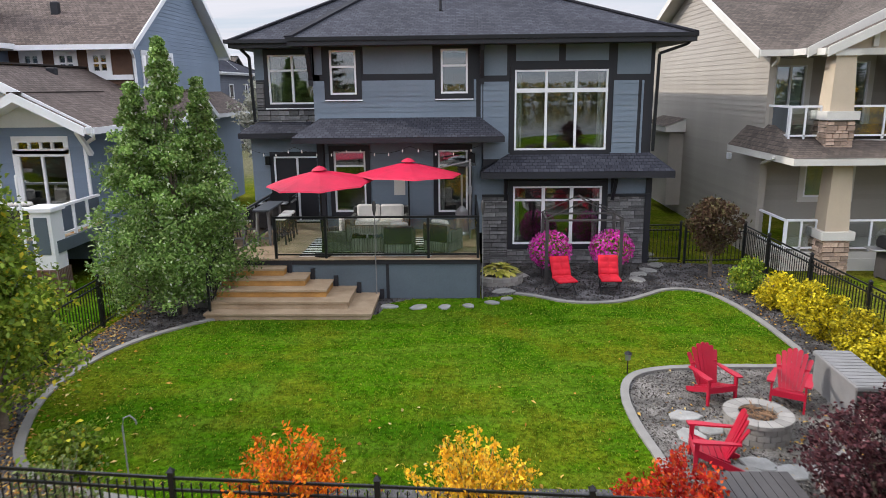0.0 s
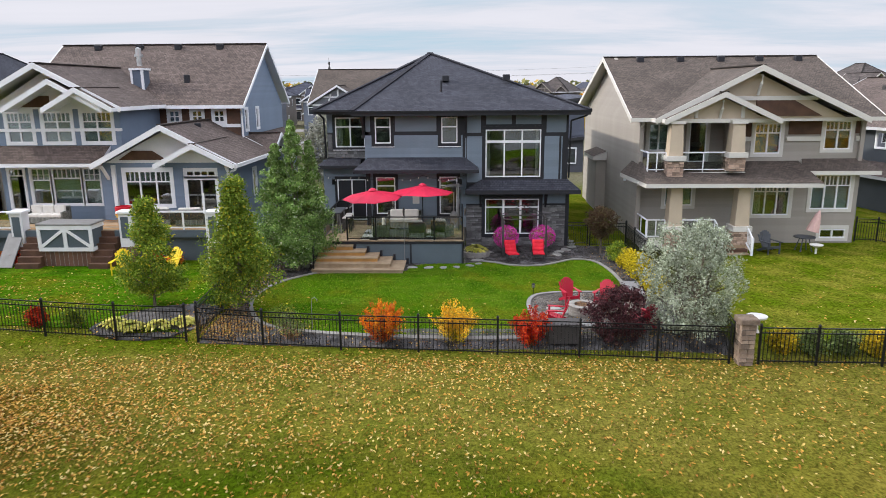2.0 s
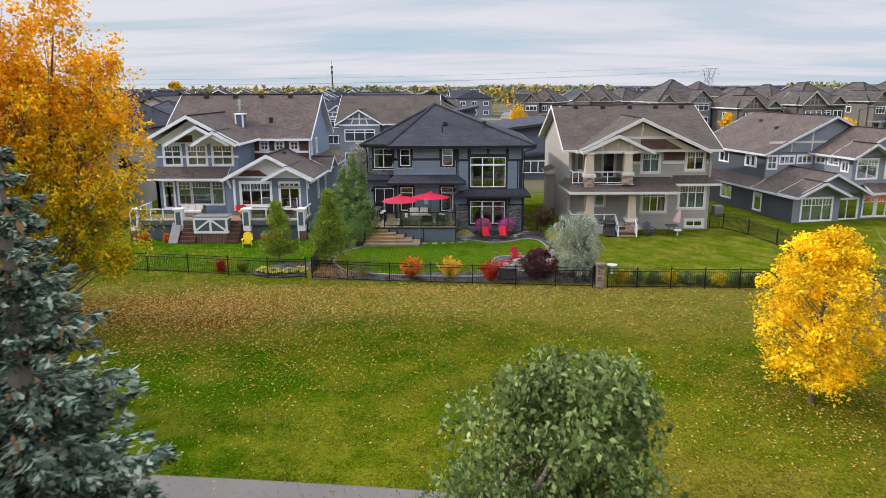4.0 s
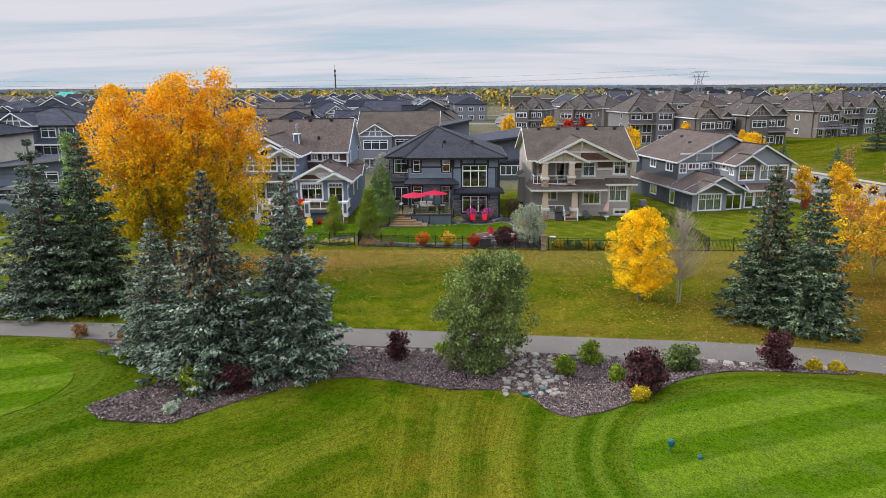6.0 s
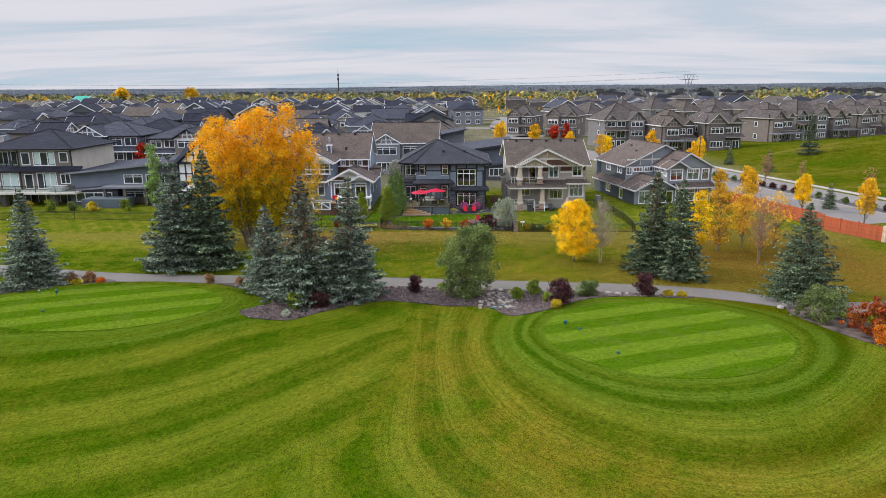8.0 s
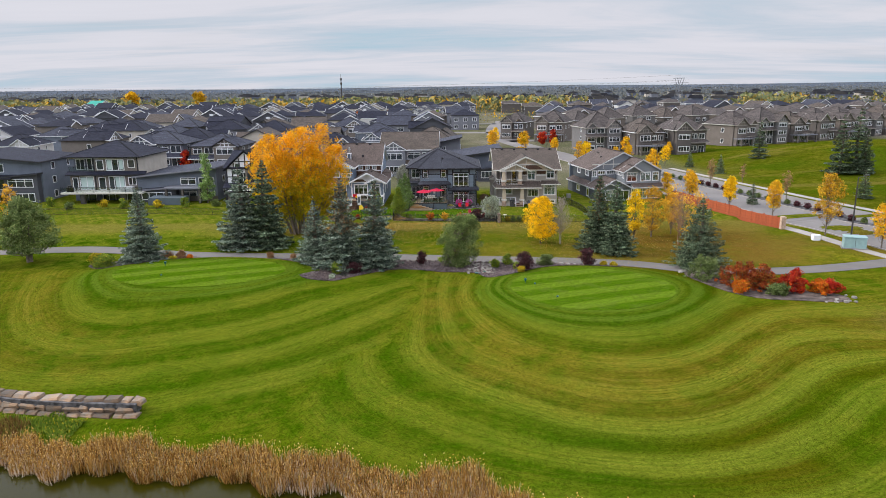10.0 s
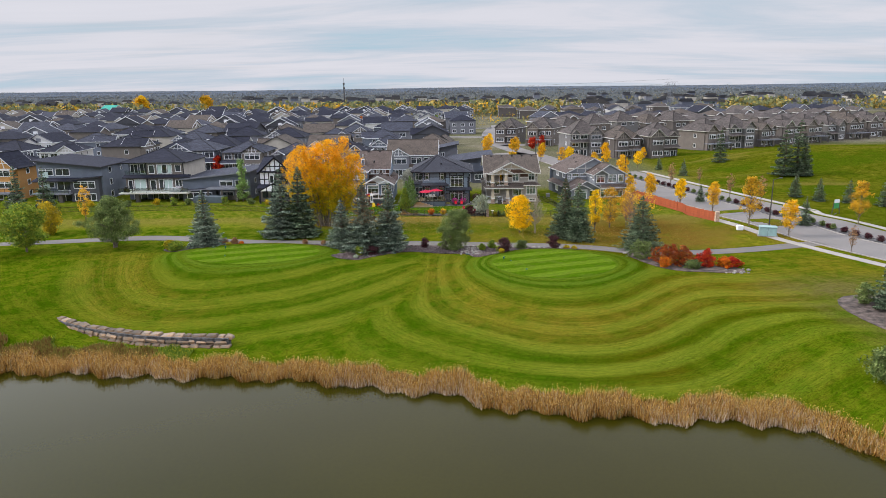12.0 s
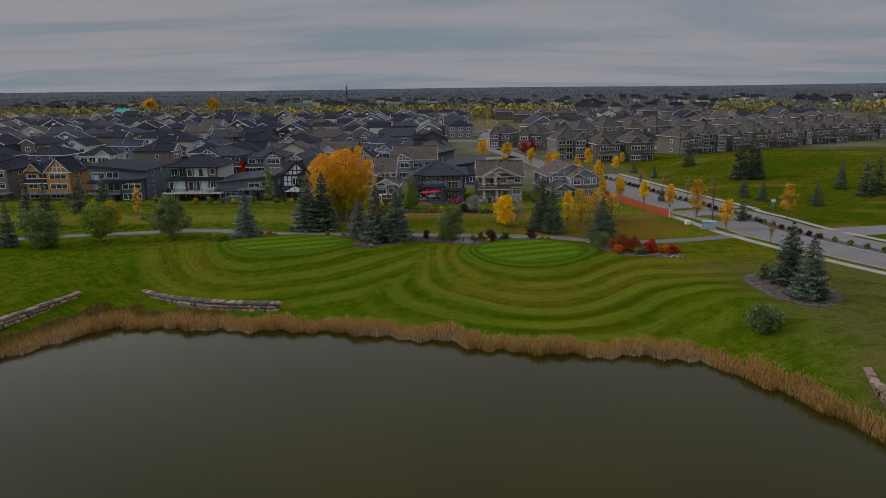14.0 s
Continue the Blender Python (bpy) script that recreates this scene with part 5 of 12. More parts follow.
for k, o in enumerate(UP[:2]):
    window(house, F0, *o, rail=0.36, trim=0.15, tm=M_dark_trim, sill=True)
bw = window(house, F0, *UP[2], cols=(1, 1, 1), rail=0.24, trim=0.13, tm=M_dark_trim)
part("mullion", Geo().box(5.95, 8.67, -0.03, 0.05, 5.24, 5.36, fr=F0), M_white, bw)
# left bay, set back, stone below its window
w_lb = wall(house, F1, 2.14, 1.0, 6.8, [(0.42, 1.95, 4.95, 6.46)], M_dark_trim)
siding(w_lb, F1, 2.14, 5.7, 6.75, [(0.28, 2.14, 0, 9)], M_slate)
stones(w_lb, F1, 0.0, 2.1, 4.38, 4.78, M_stone_dark, seed=3)
stones(w_lb, F1, 0.0, 0.26, 4.78, 5.65, M_stone_dark, seed=4)
window(house, F1, 0.42, 1.95, 4.95, 6.46, cols=(1, 1), rail=0.3, trim=0.12, tm=M_dark_trim, sill=True)
# deck-level wall
F2, F2b = hfr(-4.5, 0.2), hfr(-6.9, 1.38)
DK = [(0.47, 1.44, 1.68, 3.55), (3.66, 4.56, 1.66, 3.57)]
w_dk = wall(house, F2, 5.0, 1.0, 4.5, DK, M_slate)
siding(w_dk, F2, 4.98, 1.12, 3.9, [(0.3, 1.62, 1.5, 4.2), (3.5, 4.74, 1.5, 4.2)], M_slate)
for o in DK:
    window(house, F2, *o, rail=0.22, trim=0.14, tm=M_dark_trim, sill=True)
w_dl = wall(house, F2b, 2.4, 1.0, 4.3, [(0.7, 2.22, 1.16, 3.3)], M_slate)
siding(w_dl, F2b, 2.38, 1.12, 4.0, [(0.56, 2.36, 1.0, 3.44)], M_slate)
window(house, F2b, 0.7, 2.22, 1.16, 3.3, cols=(1, 1), rail=0.0, trim=0.12, tm=M_dark_trim, name="sliding_door")
w_dj = wall(house, ((-4.5, 1.38 - 6, 0), (0, -1), (-1, 0)), 1.38, 1.0, 6.8, [], M_dark_trim)
siding(w_dj, ((-4.5, 1.38 - 6, 0), (0, -1), (-1, 0)), 1.36, 1.1, 6.7, [], M_slate, pieces=False)
# garden-level room on the right, faced with stone
F3 = hfr(0.5, 0.2)
GW = (0.95, 3.66, 0.63, 2.44)
w_gr = wall(house, F3, 5.1, -0.1, 3.1, [GW], M_mortar_dark)
stones(w_gr, F3, 0.0, 0.78, 0.0, 2.12, M_stone_dark, seed=5)
stones(w_gr, F3, 3.84, 4.98, 0.0, 2.12, M_stone_dark, seed=6)
stones(w_gr, F3, 0.78, 3.84, 0.0, 0.46, M_stone_dark, seed=7)
siding(w_gr, F3, 5.08, 2.2, 2.95, [(0.8, 3.84, 0, 3)], M_slate)
for u0_, u1_ in ((0, 0.8), (3.84, 5.1)):
    part("water_table", Geo().box(u0_, u1_, 0, 0.08, 2.12, 2.2, fr=F3), M_dark_trim, w_gr)
part("corner_post", Geo().box(4.98, 5.16, -0.15, 0.06, 0, 2.95, fr=F3), M_dark_trim, w_gr)
gw = window(house, F3, *GW, cols=(1, 1, 1), rail=0.22, trim=0.14, tm=M_dark_trim)
part("mullion", Geo().box(0.95 + 0.88, 0.95 + 0.98, -0.05, 0.05, 0.66, 2.41, fr=F3).box(0.95 + 1.74, 0.95 + 1.84, -0.05, 0.05, 0.66, 2.41, fr=F3), M_white, gw)
for x in (0.72, 3.98):
    b = Geo()
    b.bar(fr_pt(F3, x, 0.02, 2.0), fr_pt(F3, x, 0.02, 2.75), 0.11, 0.06)
    b.bar(fr_pt(F3, x, 0.04, 2.05), fr_pt(F3, x, 0.5, 2.7), 0.1, 0.08)
    part("bracket", b, M_dark_trim, house)
for x in (-4.62, 0.42):
    b = Geo().box(x, x + 0.13, -6.5, -6.02, 6.45, 6.62).box(x, x + 0.13, -6.1, -6.02, 5.5, 6.45)
    b.bar((x + 0.065, -6.08, 5.7), (x + 0.065, -6.42, 6.5), 0.1, 0.1)
    part("bracket", b, M_dark_trim, house)
# side and back walls
for fr, W in ((((-6.62, 8, 0), (0, -1), (-1, 0)), 12.35), (((5.5, -5.72, 0), (0, 1), (1, 0)), 13.3)):
    w_s = wall(house, fr, W, 0, 6.8, [], M_slate_panel)
    siding(w_s, fr, W, 0.2, 6.75, [], M_slate, pieces=False)
wall(house, ((5.5, 7.8, 0), (-1, 0), (0, 1)), 12.1, 0, 6.8, [], M_slate_panel)
room(house, -6.4, 5.3, -4.3, -0.5, 3.75, 6.75)
room(house, -6.6, 0.3, -4.3, -0.5, 1.05, 3.6)
room(house, 0.75, 5.3, -5.55, -1.0, 0.0, 2.7)
for fr, a in ((F1, [(0.46, 0.75, 5.0, 6.4)]), (F3, [(1.0, 1.16, 0.7, 2.4), (3.42, 3.6, 0.7, 2.4)]), (F0, [(6.0, 6.18, 3.62, 5.8), (8.42, 8.6, 3.62, 5.8)]), (F2, [(3.7, 3.85, 1.7, 3.5)])):
    for u0, u1, z0, z1 in a:
        curtain(house, fr, u0, u1, z0, z1)
# roofs
hip_roof(house, -7.1, 4.0, -5.45, 8.2, 6.86, 0.52, M_roof_dark, M_dark_trim)
TOP = (-1.5, 0.1, 9.8)      # where the long eastern slope meets the front slope
broad = Geo()
roof_face(broad, [(-5.0, -6.75, 6.84), (6.4, -6.75, 6.84), TOP])
roof_face(broad, [(6.4, -6.75, 6.84), (6.4, 8.1, 6.84), (-1.5, 2.6, 9.8), TOP])
roof_face(broad, [(-5.0, -3.6, 6.84), (-5.0, -6.75, 6.84), TOP])
roof_face(broad, [(6.4, 8.1, 6.84), (-5.0, 8.1, 6.84), (-1.5, 2.6, 9.8)])
broad_roof = part("roof", broad, M_roof_dark, house)
for a, b in (((-5.0, -6.75), (6.4, -6.75)), ((6.4, -6.75), (6.4, 8.1)), ((-5.0, -5.4), (-5.0, -6.75))):
    part("fascia", Geo().bar((a[0], a[1], 6.72), (b[0], b[1], 6.72), 0.05, 0.24), M_dark_trim, broad_roof)
    part("gutter", Geo().bar((a[0], a[1], 6.78), (b[0], b[1], 6.78), 0.14, 0.1), M_black, broad_roof)
part("soffit", Geo().box(-5.0, 6.4, -6.72, -5.9, 6.6, 6.64).box(5.4, 6.4, -5.9, 8.0, 6.6, 6.64), M_soffit, broad_roof)
for p, q in (((6.4, -6.75, 6.84), TOP), ((-5.0, -6.75, 6.84), TOP)):
    part("hip_cap", Geo().bar(Vector(p) + Vector((0, 0, 0.02)), Vector(q) + Vector((0, 0, 0.02)), 0.28, 0.05), M_roof_dark, broad_roof)
mr = shed_roof(house, [(-4.95, -7.25, 4.06), (1.1, -7.25, 4.06), (0.42, -6.0, 4.56), (-4.35, -6.0, 4.56)], M_roof_dark, M_dark_trim)
shed_roof(house, [(-4.95, -4.6, 4.06), (-4.95, -7.25, 4.06), (-4.35, -6.0, 4.56), (-4.35, -4.6, 4.56)], M_roof_dark, M_dark_trim)
shed_roof(house, [(1.1, -7.25, 4.06), (1.1, -6.02, 4.06), (0.42, -6.0, 4.56)], M_roof_dark, M_dark_trim)
shed_roof(house, [(-7.1, -5.3, 4.08), (-4.9, -5.3, 4.08), (-4.9, -4.62, 4.42), (-6.6, -4.62, 4.42)], M_roof_dark, M_dark_trim)
shed_roof(house, [(-7.1, 0, 4.08), (-7.1, -5.3, 4.08), (-6.6, -4.62, 4.42), (-6.6, 0, 4.42)], M_roof_dark, M_dark_trim)
shed_roof(house, [(0.45, -6.65, 2.98), (6.1, -6.65, 2.98), (5.5, -6.0, 3.46), (1.3, -6.0, 3.46)], M_roof_dark, M_dark_trim, 0.2)
shed_roof(house, [(6.1, -6.65, 2.98), (6.1, -3.5, 2.98), (5.5, -3.5, 3.46), (5.5, -6.0, 3.46)], M_roof_dark, M_dark_trim, 0.2)
shed_roof(house, [(0.45, -6.02, 2.98), (0.45, -6.65, 2.98), (1.3, -6.0, 3.46)], M_roof_dark, M_dark_trim, 0.2)
for x, y, z in ((-0.55, -3.6, 8.36), (2.55, -4.0, 8.38), (-1.5, 0.3, 9.7)):
    part("roof_vent", Geo().rbox(x - 0.18, x + 0.18, y - 0.18, y + 0.18, z - 0.12, z + 0.16), M_dark_trim, house)
part("plumbing_vent", Geo().tube([(-0.75, -4.8, 7.7), (-0.75, -4.8, 8.25)], 0.05), M_dark_trim, house)
downspout(house, [(6.35, -6.4, 6.7), (6.3, -6.35, 6.55), (5.6, -6.05, 6.3), (5.56, -6.05, 3.5)], M_black)
downspout(house, [(-7.0, -4.9, 6.7), (-6.75, -4.7, 6.4), (-6.7, -4.7, 4.4)], M_black)
for x, y, z in ((-6.38, 1.34, 3.2), (0.2, 0.16, 3.35)):
    part("wall_lamp", Geo().rbox(x - 0.09, x + 0.09, y - 6.1, y - 6, z - 0.16, z + 0.12), M_black, house)
part("house_plaque", Geo().box(-2.2, -1.86, -5.83, -5.8, 2.2, 2.66), M_cream, house)
# foundation slab
part("foundation", Geo().box(-6.6, 5.45, -4.5, 7.75, -0.2, 0.1), M_mortar, house)

# ---- deck ----
deck = thing("deck", "wooden deck on a dark panelled skirt, black rail with glass", "deck", (-3, -1.7, 0))


def dgeo(g):
    g.v = [(x + 3, y + 1.7, z) for x, y, z in g.v]
    return g


sk = part("skirt", dgeo(Geo().box(-6.1, 0.33, -3.52, -3.46, 0, 1.0)), M_skirt, deck)
for x_, y_ in ((0.27, 0.15), (-6.1, 1.3)):
    part("skirt", dgeo(Geo().box(x_, x_ + 0.06, -3.46, y_, 0, 1.0)), M_skirt, deck)
part("skirt_trim", dgeo(Geo().box(-6.12, 0.36, -3.56, -3.5, 0.96, 1.08).box(-2.1, -2.02, -3.54, -3.5, 0, 0.96).box(0.27, 0.36, -3.56, -3.5, 0, 0.96).box(0.32, 0.36, -3.5, 0.15, 0.96, 1.08)), M_dark_trim, deck)
n = 0
y = -3.6
while y < 1.3:
    x1 = 0.36 if y < 0.1 else -4.55
    part("deck_board", dgeo(Geo().box(-6.15, x1, y, y + 0.135, 1.085, 1.12)), M_deck, deck)
    y += 0.14
for k, (xr, yf) in enumerate(((-2.3, -5.3), (-2.9, -4.92), (-3.5, -4.56), (-4.1, -4.2), (-4.7, -3.9))):
    z = 0.187 * (k + 1)
    st = part("step", dgeo(Geo().box(-6.28 + 0.02 * k, xr, yf + 0.03, -3.5, z - 0.187, z - 0.04)), M_cedar if k > 1 else M_deck, deck)
    part("tread", dgeo(Geo().box(-6.32 + 0.02 * k, xr + 0.03, yf, -3.52, z - 0.04, z).box(-6.32 + 0.02 * k, xr + 0.03, yf, yf + 0.02, z - 0.05, z - 0.04)), M_deck, st)
    part("step_trim", dgeo(Geo().box(xr + 0.03, xr + 0.14, -3.575, -3.5, z - 0.187, z + 0.1)), M_dark_trim, st)
posts = [(-4.95, -3.52), (-3.64, -3.52), (-0.98, -3.52), (0.3, -3.52), (0.3, -0.1), (-6.1, -3.45), (-6.1, -1.2), (-6.1, 1.1)]
for x, y in posts:
    part("rail_post", dgeo(Geo().box(x - 0.035, x + 0.035, y - 0.035, y + 0.035, 1.0, 2.22)), M_black, deck)
for a, b in zip((0, 1, 2, 3, 5, 6), (1, 2, 3, 4, 6, 7)):
    p, q = posts[a], posts[b]
    part("hand_rail", dgeo(Geo().bar((*p, 2.2), (*q, 2.2), 0.06, 0.05)), M_black, deck)
    part("bottom_rail", dgeo(Geo().bar((*p, 1.22), (*q, 1.22), 0.04, 0.04)), M_black, deck)
    pn = part("glass_panel", dgeo(Geo().bar((*p, 1.7), (*q, 1.7), 0.008, 0.88)), M_clear, deck)
    pn.visible_shadow = False
sr = part("stair_rail", dgeo(Geo().bar((-6.22, -5.1, 1.1), (-6.12, -3.5, 2.15), 0.05, 0.05).bar((-6.22, -5.1, 0.2), (-6.22, -5.1, 1.1), 0.05, 0.05).bar((-6.2, -4.9, 0.45), (-6.12, -3.55, 1.3), 0.03, 0.03)), M_black, deck)
for k in range(1, 11):
    f = k / 11
    part("baluster", dgeo(Geo().bar((-6.22 + 0.1 * f, -5.1 + 1.6 * f, 0.3 + 0.93 * f), (-6.22 + 0.1 * f, -5.1 + 1.6 * f, 1.1 + 1.05 * f), 0.018, 0.018)), M_black, deck)

# ---- blue-grey craftsman house to the west ----
west = thing("house", "blue-grey craftsman house with white trim and brown roof", "house", (-17, 5, 0))


def wgeo(g):
    return shifted(g, 17, -5)


def shifted(g, dx, dy):
    g.v = [(x + dx, y + dy, z) for x, y, z in g.v]
    return g


def wfr(x, y, a=(1, 0), b=(0, -1)):
    return ((x + 17, y - 5, 0.0), a, b)


def front(parent, fr, W, z0, z1, wins, mat, course=0.155, gable=None, pieces=True, skip=(), base=None):
    """A sided wall with its windows: wins = (u0, u1, z0, z1, options)."""
    op = [w[:4] for w in wins]
    w = wall(parent, fr, W, z0, z1, op, base or mat, gable=gable)
    holes = [(a - 0.1, b + 0.1, c - 0.1, d + 0.12) for a, b, c, d in op] + list(skip)
    siding(w, fr, W, z0 + 0.02, gable[2] - 0.1 if gable else z1 - 0.01, holes, mat, course, gable, pieces)
    for a, b, c, d, o in wins:
        win = window(parent, fr, a, b, c, d, **o)
        if o.get("name") != "door" and d - c > 0.7:
            # pale roller blind, let down to a different height in each window
            low = c + (d - c) * (0.0, 0.35, 0.0, 0.55)[int(a * 7 + c * 3) % 4]
            part("blind", Geo().box(a + 0.06, b - 0.06, -0.17, -0.15, low + 0.05, d - 0.05, fr=fr), M_blind, win)
    return w


# lower floor: long window wall, garden door, gabled porch room on the right
front(west, wfr(-23.2, 0.3), 5.6, 0.4, 4.5, [(0.35, 1.15, 1.95, 4.05, dict(rail=0.16, lites=3, name="door")), (1.5, 2.5, 2.2, 4.05, dict(rail=0.32, lites=3)), (2.6, 4.1, 2.2, 4.05, dict(cols=(1,), rail=0.26, lites=6)), (4.2, 5.1, 2.2, 4.05, dict(rail=0.32, lites=3))], M_blue)
front(west, wfr(-17.6, -0.6), 6.3, 0.4, 4.4, [(1.2, 3.5, 2.3, 4.0, dict(cols=(1, 1.2, 1), rail=0.3, lites=3, trim=0.14)), (4.25, 5.75, 1.95, 3.6, dict(cols=(1, 1), name="door", trim=0.12)), (4.25, 5.75, 3.72, 4.02, dict(cols=(1, 1, 1, 1), trim=0.1))], M_blue)
wall(west, wfr(-17.6, 0.3, (0, -1), (-1, 0)), 0.9, 0.4, 4.4, [], M_blue)
front(west, wfr(-11.3, -0.6, (0, 1), (1, 0)), 14.6, 0.2, 4.4, [(4.2, 4.8, 2.2, 3.6, {}), (7.4, 7.9, 2.3, 3.6, {})], M_blue, pieces=False)
# upper floor: gabled front on the left, recessed dormer strip, tall gable end
front(west, wfr(-23.0, 0.3), 6.2, 4.4, 7.0, [(0.45, 1.75, 5.35, 6.85, dict(cols=(1, 1), rail=0.3, lites=3, trim=0.13)), (2.3, 3.75, 5.35, 6.85, dict(cols=(1, 1), rail=0.3, lites=3, trim=0.13)), (4.3, 5.8, 5.35, 6.85, dict(cols=(1, 1), rail=0.3, lites=3, trim=0.13))], M_blue)
front(west, wfr(-16.8, 0.3, (0, 1), (1, 0)), 4.7, 4.4, 7.0, [], M_blue, pieces=False)
front(west, wfr(-16.8, 5.0), 4.6, 4.4, 7.0, [(0.55, 1.15, 6.1, 6.75, dict(cols=(1, 1), rail=0.5, trim=0.13)), (1.85, 2.45, 6.1, 6.75, dict(cols=(1, 1), rail=0.5, trim=0.13)), (3.1, 3.7, 6.1, 6.75, dict(cols=(1, 1), rail=0.5, trim=0.13))], M_brown_panel, pieces=False)
part("belt_board", wgeo(Geo().box(-16.8, -12.2, 4.9, 4.98, 5.82, 6.0)), M_white, west)
part("belt_board", wgeo(Geo().box(-23.1, -16.7, 0.2, 0.28, 5.9, 6.05)), M_white, west)
front(west, wfr(-12.2, 5.0, (0, 1), (1, 0)), 9.2, 3.8, 10.4, [(0.8, 1.35, 5.6, 6.8, {}), (3.0, 3.55, 5.6, 6.8, {})], M_blue, gable=(7.0, 4.8, 10.5), pieces=True)
wall(west, wfr(-23.2, 14.2, (0, -1), (-1, 0)), 13.9, 0.4, 7.0, [], M_blue)
wall(west, wfr(-12.2, 14.0, (-1, 0), (0, 1)), 11.0, 0.4, 7.0, [], M_blue)
rw = Geo()
r_main = gable_roof(west, -24.6 + 17, -11.8 + 17, 4.4 - 5, 14.8 - 5, 7.05, 3.6, M_roof_brown, M_white, "x", apex=10.0 - 5)
gable_roof(west, -24.2 + 17, -16.2 + 17, -0.75 - 5, 8.5 - 5, 7.1, 2.1, M_roof_brown, M_white, "y", bw=0.26)
for a, b, h in ((-21.9, -17.0, 1.35), (-19.8, -16.4, 0.95)):
    gable_roof(west, a + 17, b + 17, -1.0 - 5 if h > 1 else -1.2 - 5, 3 - 5, 7.08, h, M_roof_brown, M_white, "y", bw=0.24)
gable_roof(west, -17.6 + 17, -10.5 + 17, -1.5 - 5, 5.2 - 5, 4.42, 1.85, M_roof_brown, M_white, "y", bw=0.26)
gable_roof(west, -14.4 + 17, -10.6 + 17, -1.75 - 5, 3 - 5, 4.44, 0.95, M_roof_brown, M_white, "y", bw=0.24)
shed_roof(west, [(-24.3 + 17, -1.0 - 5, 4.42), (-17.4 + 17, -1.0 - 5, 4.42), (-17.4 + 17, 0.3 - 5, 5.2), (-23.4 + 17, 0.3 - 5, 5.2)], M_roof_brown, M_white, 0.18)
shed_roof(west, [(-10.6 + 17, -1.2 - 5, 4.42), (-10.6 + 17, 14.2 - 5, 4.42), (-12.3 + 17, 14.2 - 5, 5.4), (-14.1 + 17, 2.0 - 5, 6.2)], M_roof_brown, M_white, 0.18)
gable_roof(west, -12.4 + 17, -10.3 + 17, 4.6 - 5, 8.2 - 5, 4.42, 1.0, M_roof_brown, M_white, "x", bw=0.2)
# gable faces
for pts, y, m in (([(-23.4, 7.0), (-16.9, 7.0), (-20.1, 8.95)], 0.25, M_white), ([(-17.3, 4.4), (-10.9, 4.4), (-14.05, 6.05)], -0.62, M_white)):
    part("gable_face", wgeo(Geo().prism(pts, y, y + 0.1, "y")), m, west)
for pts, y in (([(-22.2, 7.1), (-20.2, 7.1), (-20.2, 7.65), (-21.3, 7.65)], 0.22), ([(-19.4, 7.75), (-18.3, 7.75), (-18.9, 8.3)], 0.2), ([(-16.6, 4.55), (-14.2, 4.55), (-14.9, 5.0), (-15.9, 5.0)], -0.68)):
    part("shake_panel", wgeo(Geo().prism(pts, y, y + 0.04, "y")), M_brown_panel, west)
for x, y, z in ((-23.1, -0.9, 4.3), (-17.2, -1.35, 4.3), (-11.1, -1.35, 4.3)):
    b = Geo().bar((x, y + 0.1, z), (x, y + 0.75, z - 0.7), 0.12, 0.12)
    part("bracket", wgeo(b), M_white, west)
for x in (-22.9, -16.9, -23.4 + 0.5):
    part("porch_post", wgeo(Geo().box(x - 0.09, x + 0.09, -0.75, -0.57, 1.85, 4.3)), M_white, west)
ch = part("chimney", wgeo(Geo().box(-18.42, -17.78, 5.5, 6.4, 7.6, 9.0)), M_blue_dark, west)
part("chimney_trim", wgeo(Geo().box(-18.46, -18.34, 5.46, 5.58, 7.6, 9.02).box(-17.86, -17.74, 5.46, 5.58, 7.6, 9.02).box(-18.5, -17.7, 5.42, 6.48, 9.0, 9.1)), M_white, ch)
part("flue", wgeo(Geo().lathe([(0.14, 0), (0.14, 0.5), (0.24, 0.5), (0.24, 0.62), (0.16, 0.62), (0.16, 0.95), (0.05, 1.0)], 12, (-18.1, 6.0, 9.25))), M_steel, ch)
for x in (-22.2, -19.6, -17.2, -14.6):
    part("roof_vent", wgeo(Geo().rbox(x - 0.2, x + 0.2, 9.4, 9.75, 10.3, 10.62)), M_dark_trim, west)
for x, y in ((-13.6, 2.2), (-14.0, 1.5), (-13.4, 7.4), (-15.6, 6.4)):
    part("roof_vent", wgeo(Geo().rbox(x - 0.16, x + 0.16, y - 0.1, y + 0.1, 5.9 if y < 3 else 8.2, 6.2 if y < 3 else 8.75)), M_dark_trim, west)
downspout(west, [(5.0, -0.5, 6.95), (5.0, -0.35, 6.75), (4.9, -0.05, 6.6), (4.9, -0.03, 4.6)], M_white)
downspout(west, [(6.4, -6.3, 4.3), (6.3, -6.1, 4.1), (5.78, -5.7, 3.9), (5.78, -5.66, 0.4)], M_white)
room(west, -22.9 + 17, -11.6 + 17, 0.8 - 5, 5.5 - 5, 1.8, 4.4)
room(west, -22.9 + 17, -17.0 + 17, 0.6 - 5, 4.8 - 5, 4.5, 7.0)
for u0, u1 in ((0.5, 1.7), (2.35, 3.7), (4.35, 5.75)):
    part("blind", Geo().box(u0, u1, -0.14, -0.12, 5.4, 6.35, fr=wfr(-23.0, 0.3)), M_blind, west)

# ---- taupe craftsman house to the east ----
east = thing("house", "taupe craftsman house with cream trim and brown roof", "house", (15, 6, 0))


def efr(x, y, a=(1, 0), b=(0, -1)):
    return ((x - 15, y - 6, 0.0), a, b)


def egeo(g):
    return shifted(g, -15, -6)


